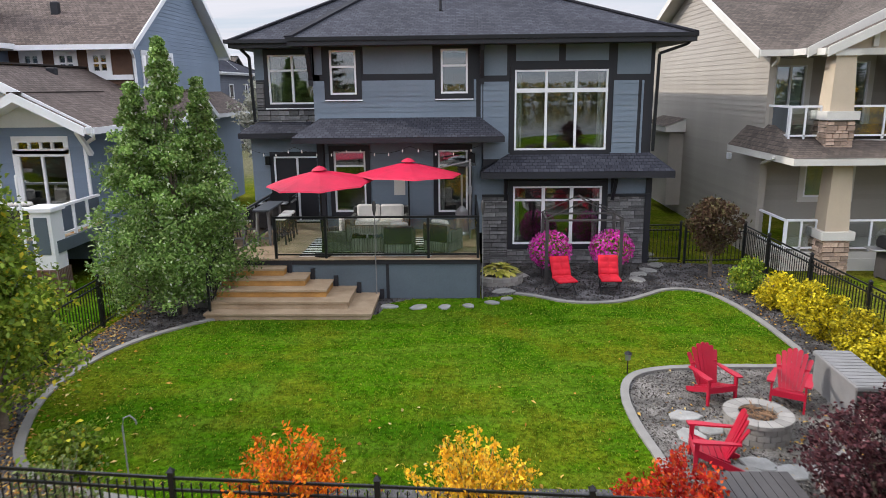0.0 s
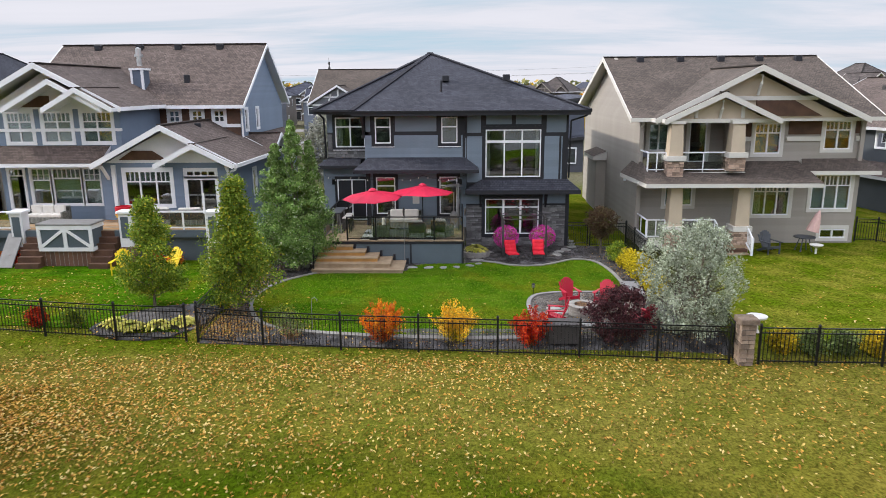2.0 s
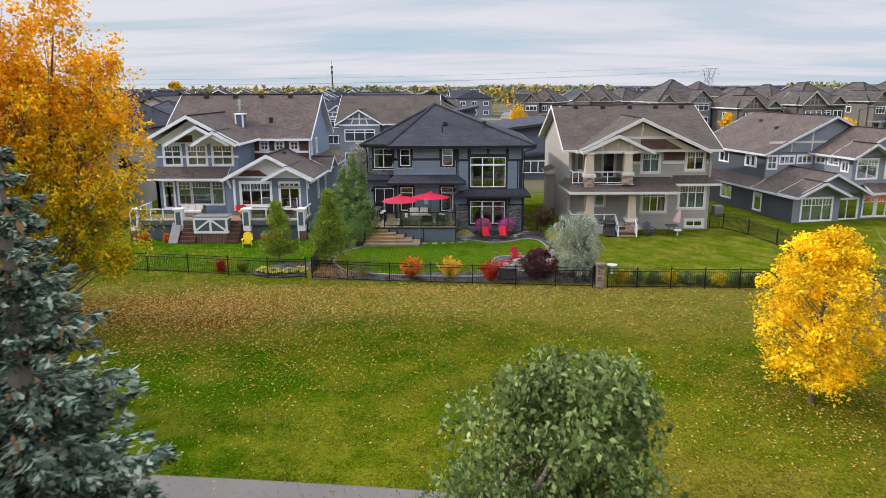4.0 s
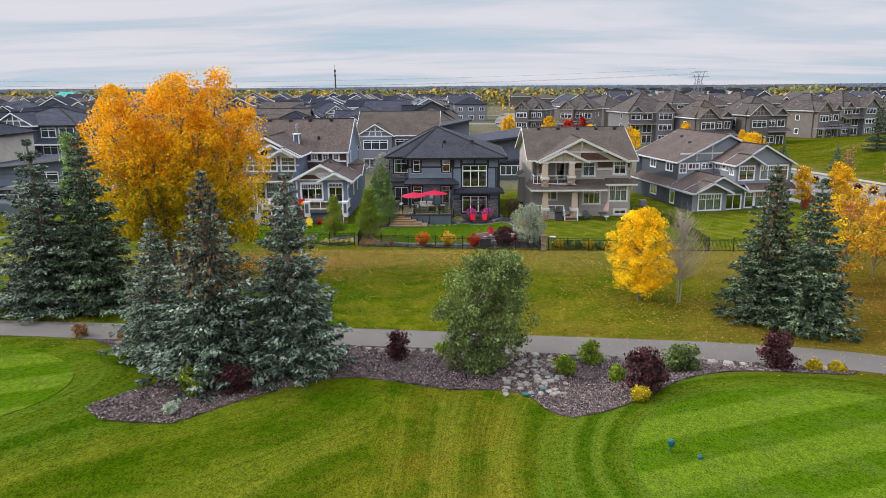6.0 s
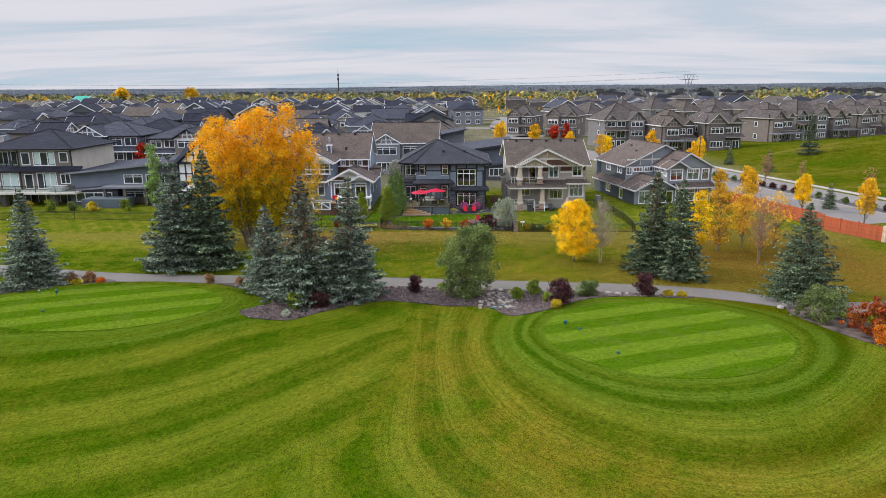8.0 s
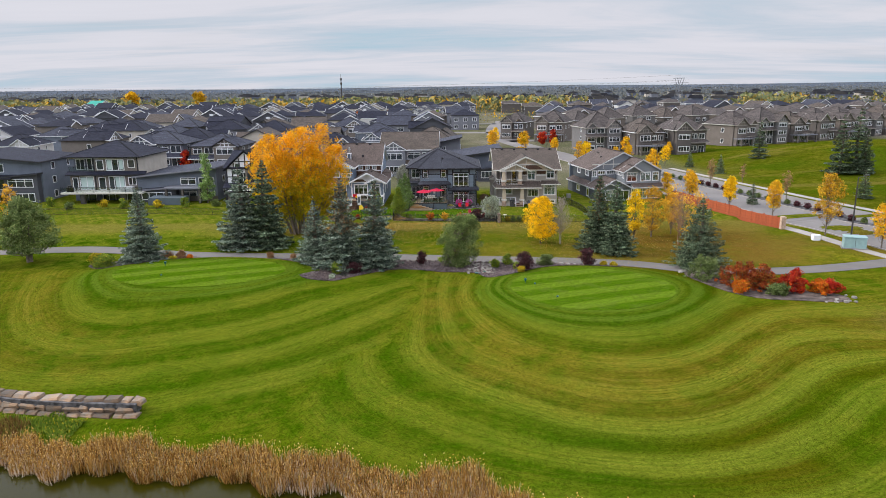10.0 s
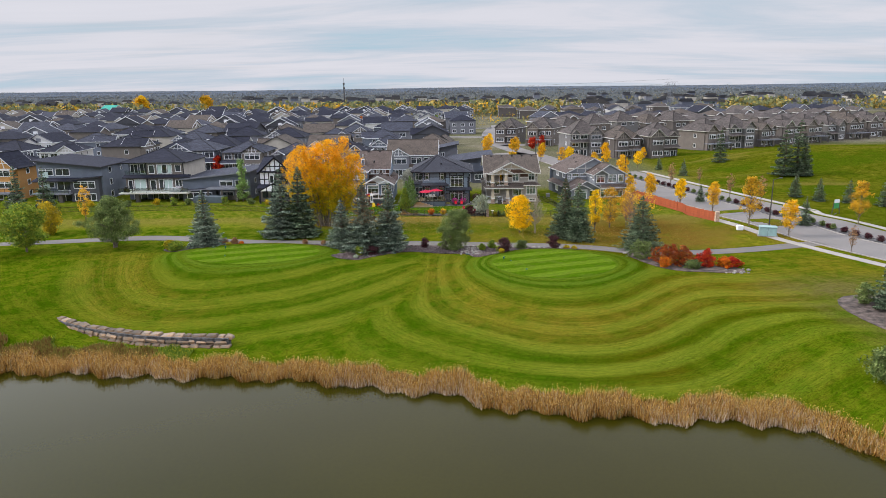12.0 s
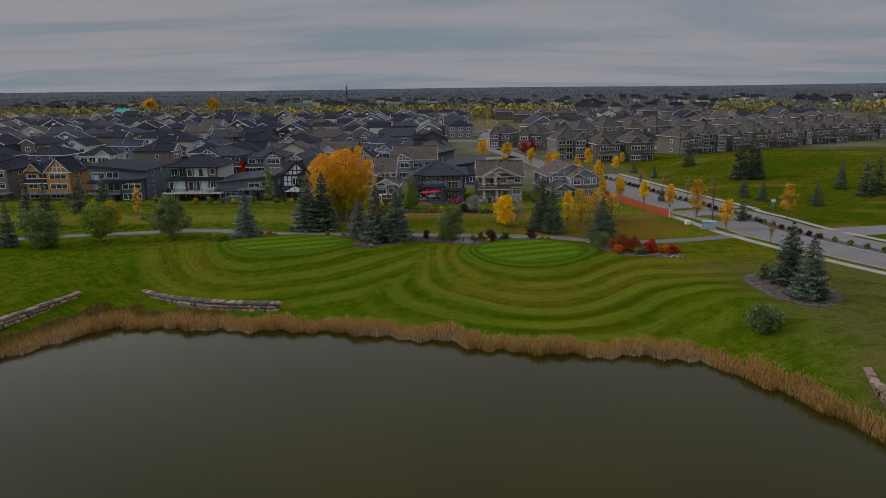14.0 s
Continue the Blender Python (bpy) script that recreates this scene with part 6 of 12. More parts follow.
EW = dict(tm=M_cream, fm=M_white, trim=0.16)
front(east, efr(9.2, 1.2), 5.4, 0.4, 3.4, [(1.5, 2.9, 1.9, 3.05, dict(cols=(1, 1), rail=0.0, lites=0, **EW))], M_taupe_dark)
front(east, efr(14.6, 0.9), 5.6, -0.05, 3.9, [(0.45, 2.3, 1.45, 3.2, dict(cols=(1, 1, 1), rail=0.3, lites=3, **EW)), (3.35, 5.3, 1.75, 3.5, dict(cols=(1, 1, 1), rail=0.3, lites=3, **EW)), (4.0, 5.3, 0.25, 0.7, dict(cols=(1, 1), **EW))], M_taupe_dark)
front(east, efr(14.0, 1.1), 6.3, 3.7, 6.3, [(0.95, 2.25, 4.55, 6.05, dict(cols=(1, 1), rail=0.3, lites=3, **EW)), (4.4, 5.7, 4.75, 6.15, dict(cols=(1, 1), rail=0.3, lites=3, **EW))], M_taupe_dark)
front(east, efr(9.2, 2.6), 4.8, 3.7, 6.4, [(0.9, 1.9, 4.6, 6.0, dict(cols=(1, 1), **EW)), (3.0, 3.9, 4.0, 6.1, dict(name="door", **EW))], M_taupe_dark)
front(east, efr(14.0, 2.6, (0, -1), (-1, 0)), 1.5, 3.7, 6.3, [], M_taupe_dark)
front(east, efr(9.2, 16.5, (0, -1), (-1, 0)), 15.6, -0.05, 9.6, [], M_taupe, gable=(6.35, 8.6, 9.55), course=0.17)
wall(east, efr(20.3, 0.9, (0, 1), (1, 0)), 15.6, 0, 6.3, [], M_taupe_dark)
wall(east, efr(20.3, 16.5, (-1, 0), (0, 1)), 11.1, 0, 6.3, [], M_taupe_dark)
for a, b, z0, z1, y in ((14.0, 16.0, 5.4, 6.2, 1.08), (16.6, 18.2, 5.5, 6.3, 1.08), (19.9, 20.3, 5.55, 6.3, 1.08)):
    part("shake_panel", egeo(Geo().box(a, a + 0.75 if a < 15 else b, y - 0.05, y, z0, z1)), M_brown_panel, east)
for a, b in ((14.0, 14.85), (16.5, 18.2), (19.95, 20.3)):
    part("belt_board", egeo(Geo().box(a, b, 0.98, 1.06, 5.18, 5.4)), M_cream, east)
gable_roof(east, 8.6 - 15, 20.9 - 15, 0.3 - 6, 17.1 - 6, 6.38, 3.2, M_roof_taupe, M_cream, "x", apex=8.0 - 6, bw=0.24)
gable_roof(east, 9.6 - 15, 19.7 - 15, -0.5 - 6, 6.5 - 6, 6.38, 2.45, M_roof_taupe, M_cream, "y", apex=14.4 - 15, bw=0.26)
gable_roof(east, 9.9 - 15, 15.3 - 15, -1.0 - 6, 4 - 6, 6.36, 1.25, M_roof_taupe, M_cream, "y", bw=0.24)
for pts, y in (([(10.3, 6.36), (18.9, 6.36), (14.45, 8.5)], 0.2), ([(10.4, 6.3), (14.9, 6.3), (12.6, 7.4)], -0.4)):
    part("gable_face", egeo(Geo().prism(pts, y, y + 0.1, "y")), M_stucco, east)
part("shake_panel", egeo(Geo().prism([(14.5, 6.45), (17.7, 6.45), (16.3, 7.2), (14.5, 7.2)], 0.12, 0.18, "y")), M_brown_panel, east)
part("gable_batten", egeo(Geo().box(13.0, 17.4, 0.1, 0.19, 7.2, 7.4).box(11.4, 11.55, -0.48, -0.4, 6.4, 6.95).box(13.6, 13.75, -0.48, -0.4, 6.4, 6.95).box(10.0, 15.2, -0.55, -0.4, 6.18, 6.36)), M_cream, east)
for x, y, z in ((12.6, -0.75, 7.25), (14.5, -0.3, 8.4)):
    part("bracket", egeo(Geo().tube([(x, y, z), (x, y + 0.05, z - 0.4), (x, y + 0.25, z - 0.7), (x, y + 0.35, z - 0.95)], 0.07, 6)), M_cream, east)
# porch roof and columns
shed_roof(east, [(8.95 - 15, -1.75 - 6, 3.42), (17.2 - 15, -1.75 - 6, 3.42), (17.2 - 15, 1.0 - 6, 4.2), (9.3 - 15, 0.4 - 6, 4.2)], M_roof_taupe, M_cream, 0.2)
shed_roof(east, [(8.6 - 15, 2.2 - 6, 3.5), (8.95 - 15, -1.75 - 6, 3.42), (9.3 - 15, 0.4 - 6, 4.2), (9.25 - 15, 2.2 - 6, 4.2)], M_roof_taupe, M_cream, 0.2)
shed_roof(east, [(17.0 - 15, 0.1 - 6, 3.78), (20.9 - 15, 0.1 - 6, 3.78), (20.4 - 15, 1.1 - 6, 4.3), (17.4 - 15, 1.1 - 6, 4.3)], M_roof_taupe, M_cream, 0.2)
for x, z0, zs, z1 in ((10.55, -0.1, 1.2, 3.3), (13.75, -0.1, 1.2, 3.3), (10.5, 3.6, 4.55, 6.25), (13.4, 3.9, 4.7, 6.25)):
    y = -1.0 if z0 < 1 else -0.6
    c = Geo()
    h, t = 0.34, 0.27
    c.add([(x + sx * w, y + sy * w, z) for z, w in ((zs, h), (z1, t)) for sx, sy in ((-1, -1), (1, -1), (1, 1), (-1, 1))],
          [(0, 1, 5, 4), (1, 2, 6, 5), (2, 3, 7, 6), (3, 0, 4, 7), (4, 5, 6, 7)])
    col = part("column", egeo(c), M_stucco, east)
    part("column_base", egeo(Geo().box(x - 0.36, x + 0.36, y - 0.36, y + 0.36, z0, zs - 0.12)), M_mortar, col)
    part("column_collar", egeo(Geo().box(x - 0.46, x + 0.46, y - 0.46, y + 0.46, zs - 0.14, zs + 0.1)), M_cream, col)
    part("column_cap", egeo(Geo().box(x - 0.36, x + 0.36, y - 0.36, y + 0.36, z1 - 0.1, z1 + 0.05)), M_cream, col)
    stones(col, efr(x - 0.38, y - 0.36), 0, 0.76, z0, zs - 0.15, M_stone_tan, seed=int(x * 7), ls=(0.15, 0.4), proud=0.05)
    stones(col, efr(x - 0.36, y + 0.38, (0, -1), (-1, 0)), 0, 0.76, z0, zs - 0.15, M_stone_tan, seed=int(x * 9), ls=(0.15, 0.4), proud=0.05)
# porch floors, rails, stairs
part("porch_floor", egeo(Geo().box(9.25, 14.6, -0.9, 1.15, 0.35, 0.6).box(9.2, 14.0, -0.5, 2.55, 3.72, 3.82)), M_cream, east)
for a_, b_, c_, d_ in ((9.3, 10.2, -0.92, -0.86), (9.22, 9.28, -0.9, 1.2), (10.9, 12.0, -0.92, -0.86)):
    part("porch_skirt", egeo(Geo().box(a_, b_, c_, d_, -0.1, 0.4)), M_cream, east)
for p, q, z in (((10.9, -0.9), (12.6, -0.9), 0.62), ((9.3, -0.85), (9.3, 1.1), 0.62), ((9.35, -0.85), (10.2, -0.85), 0.62), ((10.85, -0.5), (13.05, -0.5), 3.85), ((9.3, -0.4), (9.3, 2.4), 3.85), ((9.3, -0.5), (10.15, -0.5), 3.85)):
    g = Geo().bar((*p, z + 0.92), (*q, z + 0.92), 0.07, 0.06).bar((*p, z + 0.1), (*q, z + 0.1), 0.05, 0.05)
    for f in (0.0, 0.5, 1.0):
        x, y = p[0] + (q[0] - p[0]) * f, p[1] + (q[1] - p[1]) * f
        g.bar((x, y, z), (x, y, z + 0.92), 0.05, 0.05)
    rl = part("railing", egeo(g), M_white, east)
    pn = part("glass_panel", egeo(Geo().bar((*p, z + 0.5), (*q, z + 0.5), 0.008, 0.76)), M_clear, rl)
    pn.visible_shadow = False
for k in range(4):
    part("step", egeo(Geo().box(12.65, 13.95, -2.0 + 0.28 * k, -0.9, -0.05 + 0.15 * k, 0.1 + 0.15 * k)), M_brown_panel if k % 2 else M_deck, east)
for x in (12.6, 14.0):
    g = Geo().bar((x, -2.1, 0.85), (x, -0.95, 1.5), 0.06, 0.07).bar((x, -2.1, 0.15), (x, -0.95, 0.7), 0.05, 0.05).bar((x, -2.1, -0.1), (x, -2.1, 0.9), 0.09, 0.09)
    st = part("stair_rail", egeo(g), M_white, east)
    for k in range(8):
        y = -2.0 + 0.13 * k
        part("baluster", egeo(Geo().bar((x, y, 0.15 + 0.55 * (y + 2.1) / 1.15), (x, y, 0.85 + 0.57 * (y + 2.1) / 1.15), 0.025, 0.025)), M_white, st)
# side bump-out with its small roof
front(east, efr(8.6, 11.6, (0, -1), (-1, 0)), 2.9, 0.4, 3.5, [], M_taupe, pieces=False, course=0.17)
wall(east, efr(8.6, 8.7), 0.7, 0.4, 3.5, [], M_taupe)
siding(east, efr(8.6, 8.68), 0.62, 0.4, 3.5, [], M_taupe, 0.17, None, False)
part("bumpout_roof", egeo(Geo().prism([(8.35, 3.5), (9.25, 3.5), (9.25, 4.05), (8.35, 3.72)], 8.45, 11.85, "y")), M_cream, east)
g = Geo()
roof_face(g, [(8.33 - 15, 11.87 - 6, 3.74), (8.33 - 15, 8.43 - 6, 3.74), (9.22 - 15, 8.43 - 6, 4.07), (9.22 - 15, 11.87 - 6, 4.07)])
part("bumpout_shingles", g, M_roof_taupe, east)
downspout(east, [(-5.9, -5.75, 6.3), (-5.75, -5.5, 6.1), (-5.72, -5.0, 5.9), (-5.72, -4.95, 4.2)], M_cream)
downspout(east, [(-6.2, -6.8, 3.35), (-5.9, -5.6, 3.1), (-5.76, -5.0, 3.0), (-5.76, -4.95, 0.1)], M_cream)
part("wall_vent", egeo(Geo().box(9.08, 9.2, 3.3, 3.5, 2.9, 3.1)), M_white, east)
room(east, 9.6 - 15, 20.0 - 15, 1.4 - 6, 6 - 6, 0.3, 3.6)
room(east, 9.6 - 15, 20.0 - 15, 3.0 - 6, 7 - 6, 3.8, 6.3)
for x in (10.6, 12.9, 15.2, 17.4, 19.6):
    part("roof_vent", egeo(Geo().rbox(x - 0.2, x + 0.2, 7.2, 7.5, 9.2, 9.55)), M_dark_trim, east)
for u0, u1, z0, z1, fx, fy in ((0.5, 0.95, 1.5, 3.1, 14.6, 0.9), (1.9, 2.25, 1.5, 3.1, 14.6, 0.9), (1.0, 1.3, 4.6, 6.0, 14.0, 1.1), (1.9, 2.2, 4.6, 6.0, 14.0, 1.1)):
    curtain(east, efr(fx, fy), u0, u1, z0, z1)

# ---- the houses of the suburb ----
FW = [lap_material("far_slate_siding", (0.092, 0.102, 0.135)), lap_material("far_taupe_siding", (0.140, 0.120, 0.106)), lap_material("far_beige_siding", (0.42, 0.38, 0.33)),
      lap_material("far_grey_siding", (0.158, 0.162, 0.188)), lap_material("far_white_siding", (0.55, 0.54, 0.53)), lap_material("far_charcoal_siding", (0.060, 0.062, 0.074)),
      lap_material("far_blue_siding", (0.135, 0.155, 0.195)), lap_material("far_brown_siding", (0.125, 0.103, 0.090)), lap_material("far_ochre_siding", (0.42, 0.21, 0.06)),
      lap_material("far_umber_siding", (0.092, 0.079, 0.073)), lap_material("far_stone_grey_siding", (0.130, 0.124, 0.124))]
FAR_DARK = brick_material("far_charcoal_shingles", ((0.026, 0.028, 0.044), (0.014, 0.015, 0.026)), (0.008, 0.008, 0.011), 0.9, 0.3, 0.02)
FAR_GREY = brick_material("far_grey_shingles", ((0.060, 0.064, 0.086), (0.034, 0.036, 0.052)), (0.015, 0.015, 0.018), 0.9, 0.3, 0.02)
FAR_TAUPE = brick_material("far_taupe_shingles", ((0.104, 0.088, 0.084), (0.060, 0.051, 0.049)), (0.02, 0.018, 0.017), 0.9, 0.3, 0.02)
FAR_BROWN = brick_material("far_brown_shingles", ((0.110, 0.090, 0.078), (0.064, 0.052, 0.046)), (0.02, 0.018, 0.017), 0.9, 0.3, 0.02)
M_taupe_trim = material("taupe_trim_paint", (0.28, 0.25, 0.22), 0.6, 0.1)
FR = [FAR_DARK, FAR_TAUPE, FAR_GREY, FAR_BROWN]
STONE_WALL = brick_material("far_stone_facing", ((0.16, 0.14, 0.12), (0.10, 0.088, 0.078)), (0.06, 0.055, 0.05), 0.4, 0.14, 0.01, coords="Object")


def simple_window(parent, fr, u0, u1, z0, z1, cols=2, rail=0.0, frame_mat=None):
    """A window of a far house: a frame with bars, proud of the wall, and its pane."""
    f = 0.12
    us, zs = [u0, u0 + f], [z0, z0 + f]
    for k in range(1, cols):
        u = u0 + (u1 - u0) * k / cols
        us += [u - 0.05, u + 0.05]
    if rail:
        z = z1 - (z1 - z0) * rail
        zs += [z - 0.045, z + 0.045]
    us, zs = us + [u1 - f, u1], zs + [z1 - f, z1]
    g = Geo().lattice(us, zs, lambda i, j: i % 2 == 0 or j % 2 == 0, 0.012, 0.075, fr, pane=1)
    return part("window", g, [frame_mat or M_white, M_far_glass], parent)


def balcony(ob, x0, x1, y0, y1, z, slab, seed=0):
    """A long balcony or deck on square posts, with a thin dark rail."""
    part("deck_floor", Geo().box(x0, x1, y0, y1, z - 0.34, z), slab, ob)
    for k in range(3):
        x = x0 + 0.35 + (x1 - x0 - 0.7) * k / 2
        part("deck_post", Geo().box(x - 0.25, x + 0.25, y0 + 0.1, y0 + 0.6, -0.6, z - 0.34), STONE_WALL, ob)
    g = Geo().bar((x0 + 0.05, y0 + 0.06, z + 1.0), (x1 - 0.05, y0 + 0.06, z + 1.0), 0.07, 0.07)
    for k in range(9):
        x = x0 + 0.05 + (x1 - x0 - 0.1) * k / 8
        g.bar((x, y0 + 0.06, z), (x, y0 + 0.06, z + 1.0), 0.05, 0.05)
    part("deck_rail", g, M_black, ob)


def gable_timber(ob, x0, x1, y, z, rise, mat):
    """Painted bars across a gable: tie beam, king post and two struts."""
    m, w = (x0 + x1) / 2, x1 - x0
    g = Geo().box(x0 + w * 0.2, x1 - w * 0.2, y - 0.06, y, z + rise * 0.38, z + rise * 0.38 + 0.16).box(m - 0.09, m + 0.09, y - 0.06, y, z, z + rise * 0.9)
    for s in (-1, 1):
        g.bar((m + s * w * 0.2, y - 0.03, z), (m + s * w * 0.14, y - 0.03, z + rise * 0.62), 0.06, 0.15)
    g.box(x0, x1, y - 0.07, y, z - 0.22, z)
    part("gable_timber", g, mat, ob)


def far_house(label, W, D, h, wm, rm, trim, style="hip", seed=0, deck=(), at=(0, 0, 0), rz=0.0, slope=0.5, group="suburb houses", stone=False, floors=0, side=None, white=None, pitch=0.30, bare=False, fall=-1):
    """A suburban house: body, a gabled wing to the front, roof, windows on all floors, porches or decks. Its front is at y = -D/2."""
    r = random.Random(seed)
    ob = thing("house", label, "house", at, rz, group)
    n = floors or max(2, round(h / 3.1))
    fh = h / n
    x0, x1, y0, y1 = -W / 2, W / 2, -D / 2, D / 2
    left = r.random() < 0.5 if side is None else side < 0
    ww = W * r.uniform(0.4, 0.5)
    wx0 = x0 + 0.3 if left else x1 - 0.3 - ww
    wx1, wy = wx0 + ww, y0 - 1.4
    frame, pane_frame = white or M_white, M_white if white is not M_dark_trim else M_dark_trim
    part("wall", Geo().box(x0, x1, y0, y1, -0.5, h), wm, ob)
    o = 0.5
    if style == "shed":
        za, zb = (h + 0.1, h + 1.7) if fall < 0 else (h + 1.7, h + 0.1)
        shed_roof(ob, [(x0 - o, y0 - o - 0.8, za), (x1 + o, y0 - o - 0.8, zb), (x1 + o, y1 + o, zb), (x0 - o, y1 + o, za)], rm, trim, 0.3, eave=(3, 0))
        part("upper_wall", Geo().prism([(x0, h), (x1, h), (x1, h + 1.5)] if fall < 0 else [(x0, h), (x1, h), (x0, h + 1.5)], y0, y1, "y"), wm, ob)
        wh = h - fh
        part("wing_wall", Geo().box(wx0, wx1, wy, y0 + 0.01, -0.5, wh), FW[5], ob)
        shed_roof(ob, [(wx0 - o, wy - o, wh + 0.1), (wx1 + o, wy - o, wh + 0.75), (wx1 + o, y0, wh + 0.75), (wx0 - o, y0, wh + 0.1)], rm, trim, 0.28, eave=(3, 0))
        part("wing_upper_wall", Geo().prism([(wx0, wh), (wx1, wh), (wx1, wh + 0.6)], wy, y0, "y"), FW[5], ob)
    else:
        wh, rise = h, ww * pitch
        if style == "gable":
            gable_roof(ob, x0 - o, x1 + o, y0 - o, y1 + o, h, (D / 2 + o) * slope, rm, trim, "x")
            for s in (x0, x1):
                part("gable_wall", Geo().prism([(y0, h), (y1, h), (0, h + D / 2 * slope)], s - 0.01, s + 0.01, "x"), wm, ob)
        else:
            hip_roof(ob, x0 - o, x1 + o, y0 - o, y1 + o, h, slope, rm, trim)
        part("wing_wall", Geo().box(wx0, wx1, wy, y0 + 0.01, -0.5, wh).prism([(wx0, wh), (wx1, wh), ((wx0 + wx1) / 2, wh + rise)], wy + 0.02, y0, "y"), wm, ob)
        gable_roof(ob, wx0 - o, wx1 + o, wy - o, 0, wh, rise * (ww / 2 + o) / (ww / 2), rm, frame if r.random() < 0.7 else trim, "y")
        gable_timber(ob, wx0, wx1, wy, wh, rise, frame)
        if stone:      # a second, smaller gable beside the wing
            gx = (x1 - 0.4 - ww * 0.6) if left else (x0 + 0.4)
            gr = ww * 0.6 * pitch
            part("gable_wall", Geo().prism([(gx, h - 0.4), (gx + ww * 0.6, h - 0.4), (gx + ww * 0.6, h), (gx + ww * 0.3, h + gr), (gx, h)], y0 - 0.4, y0 + 0.5, "y"), wm, ob)
            gable_roof(ob, gx - 0.4, gx + ww * 0.6 + 0.4, y0 - 0.8, y0 + 2.6, h, gr * (ww * 0.3 + 0.4) / (ww * 0.3), rm, frame, "y")
        # porch roof between the storeys
        a, b = (wx1, x1 + 0.3) if left else (x0 - 0.3, wx0)
        zp = fh * (n - 1) - 0.15
        shed_roof(ob, [(a, wy - 0.3, zp), (b, wy - 0.3, zp), (b, y0, zp + 0.75), (a, y0, zp + 0.75)], rm, frame, 0.2)
    if stone:
        part("stone_facing", Geo().box(wx0 - 0.05, wx1 + 0.05, wy - 0.06, wy + 0.01, -0.4, 1.2), STONE_WALL, ob)
    ff, fw, fb = ((x0, y0, 0), (1, 0), (0, -1)), ((wx0, wy, 0), (1, 0), (0, -1)), ((x1, y1, 0), (-1, 0), (0, 1))
    fl, fq = ((x0, y1, 0), (0, -1), (-1, 0)), ((x1, y0, 0), (0, 1), (1, 0))
    free = (wx1 - x0 + 0.5, W - 0.5) if left else (0.5, wx0 - x0 - 0.5)
    m = (free[0] + free[1]) / 2
    for k in range(n):
        z, t = k * fh + 0.8, min(k * fh + 2.45, (k + 1) * fh - 0.35)
        if z < wh - 1:
            simple_window(ob, fw, ww * 0.12, ww * 0.88, z, t, 3 if k else 4, 0.26 if k else 0.0, pane_frame)
        if bare:
            continue
        simple_window(ob, ff, free[0], m - 0.25, z, t, 2, 0.26, pane_frame)
        simple_window(ob, ff, m + 0.25, free[1], z - (0.6 if k < n - 1 else 0), t, 2, 0, pane_frame)
        simple_window(ob, fq, D * 0.22, D * 0.22 + 1.3, z + 0.2, t, 1, 0, pane_frame)
        simple_window(ob, fl, D * 0.6, D * 0.6 + 1.3, z + 0.2, t, 1, 0, pane_frame)
        if k == n - 1:
            simple_window(ob, fq, D * 0.6, D * 0.6 + 0.9, z + 0.3, t, 1, 0, pane_frame)
            simple_window(ob, fb, W * 0.2, W * 0.45, z, t, 2, 0.26, pane_frame)
            simple_window(ob, fb, W * 0.6, W * 0.8, z, t, 2, 0.26, pane_frame)
    for z in deck:
        balcony(ob, x0 + 0.2, x1 + 0.2, wy - 2.2, y0, z, FW[4] if at[0] > -70 and z < 4 and trim is M_soffit else FW[3])
    return ob


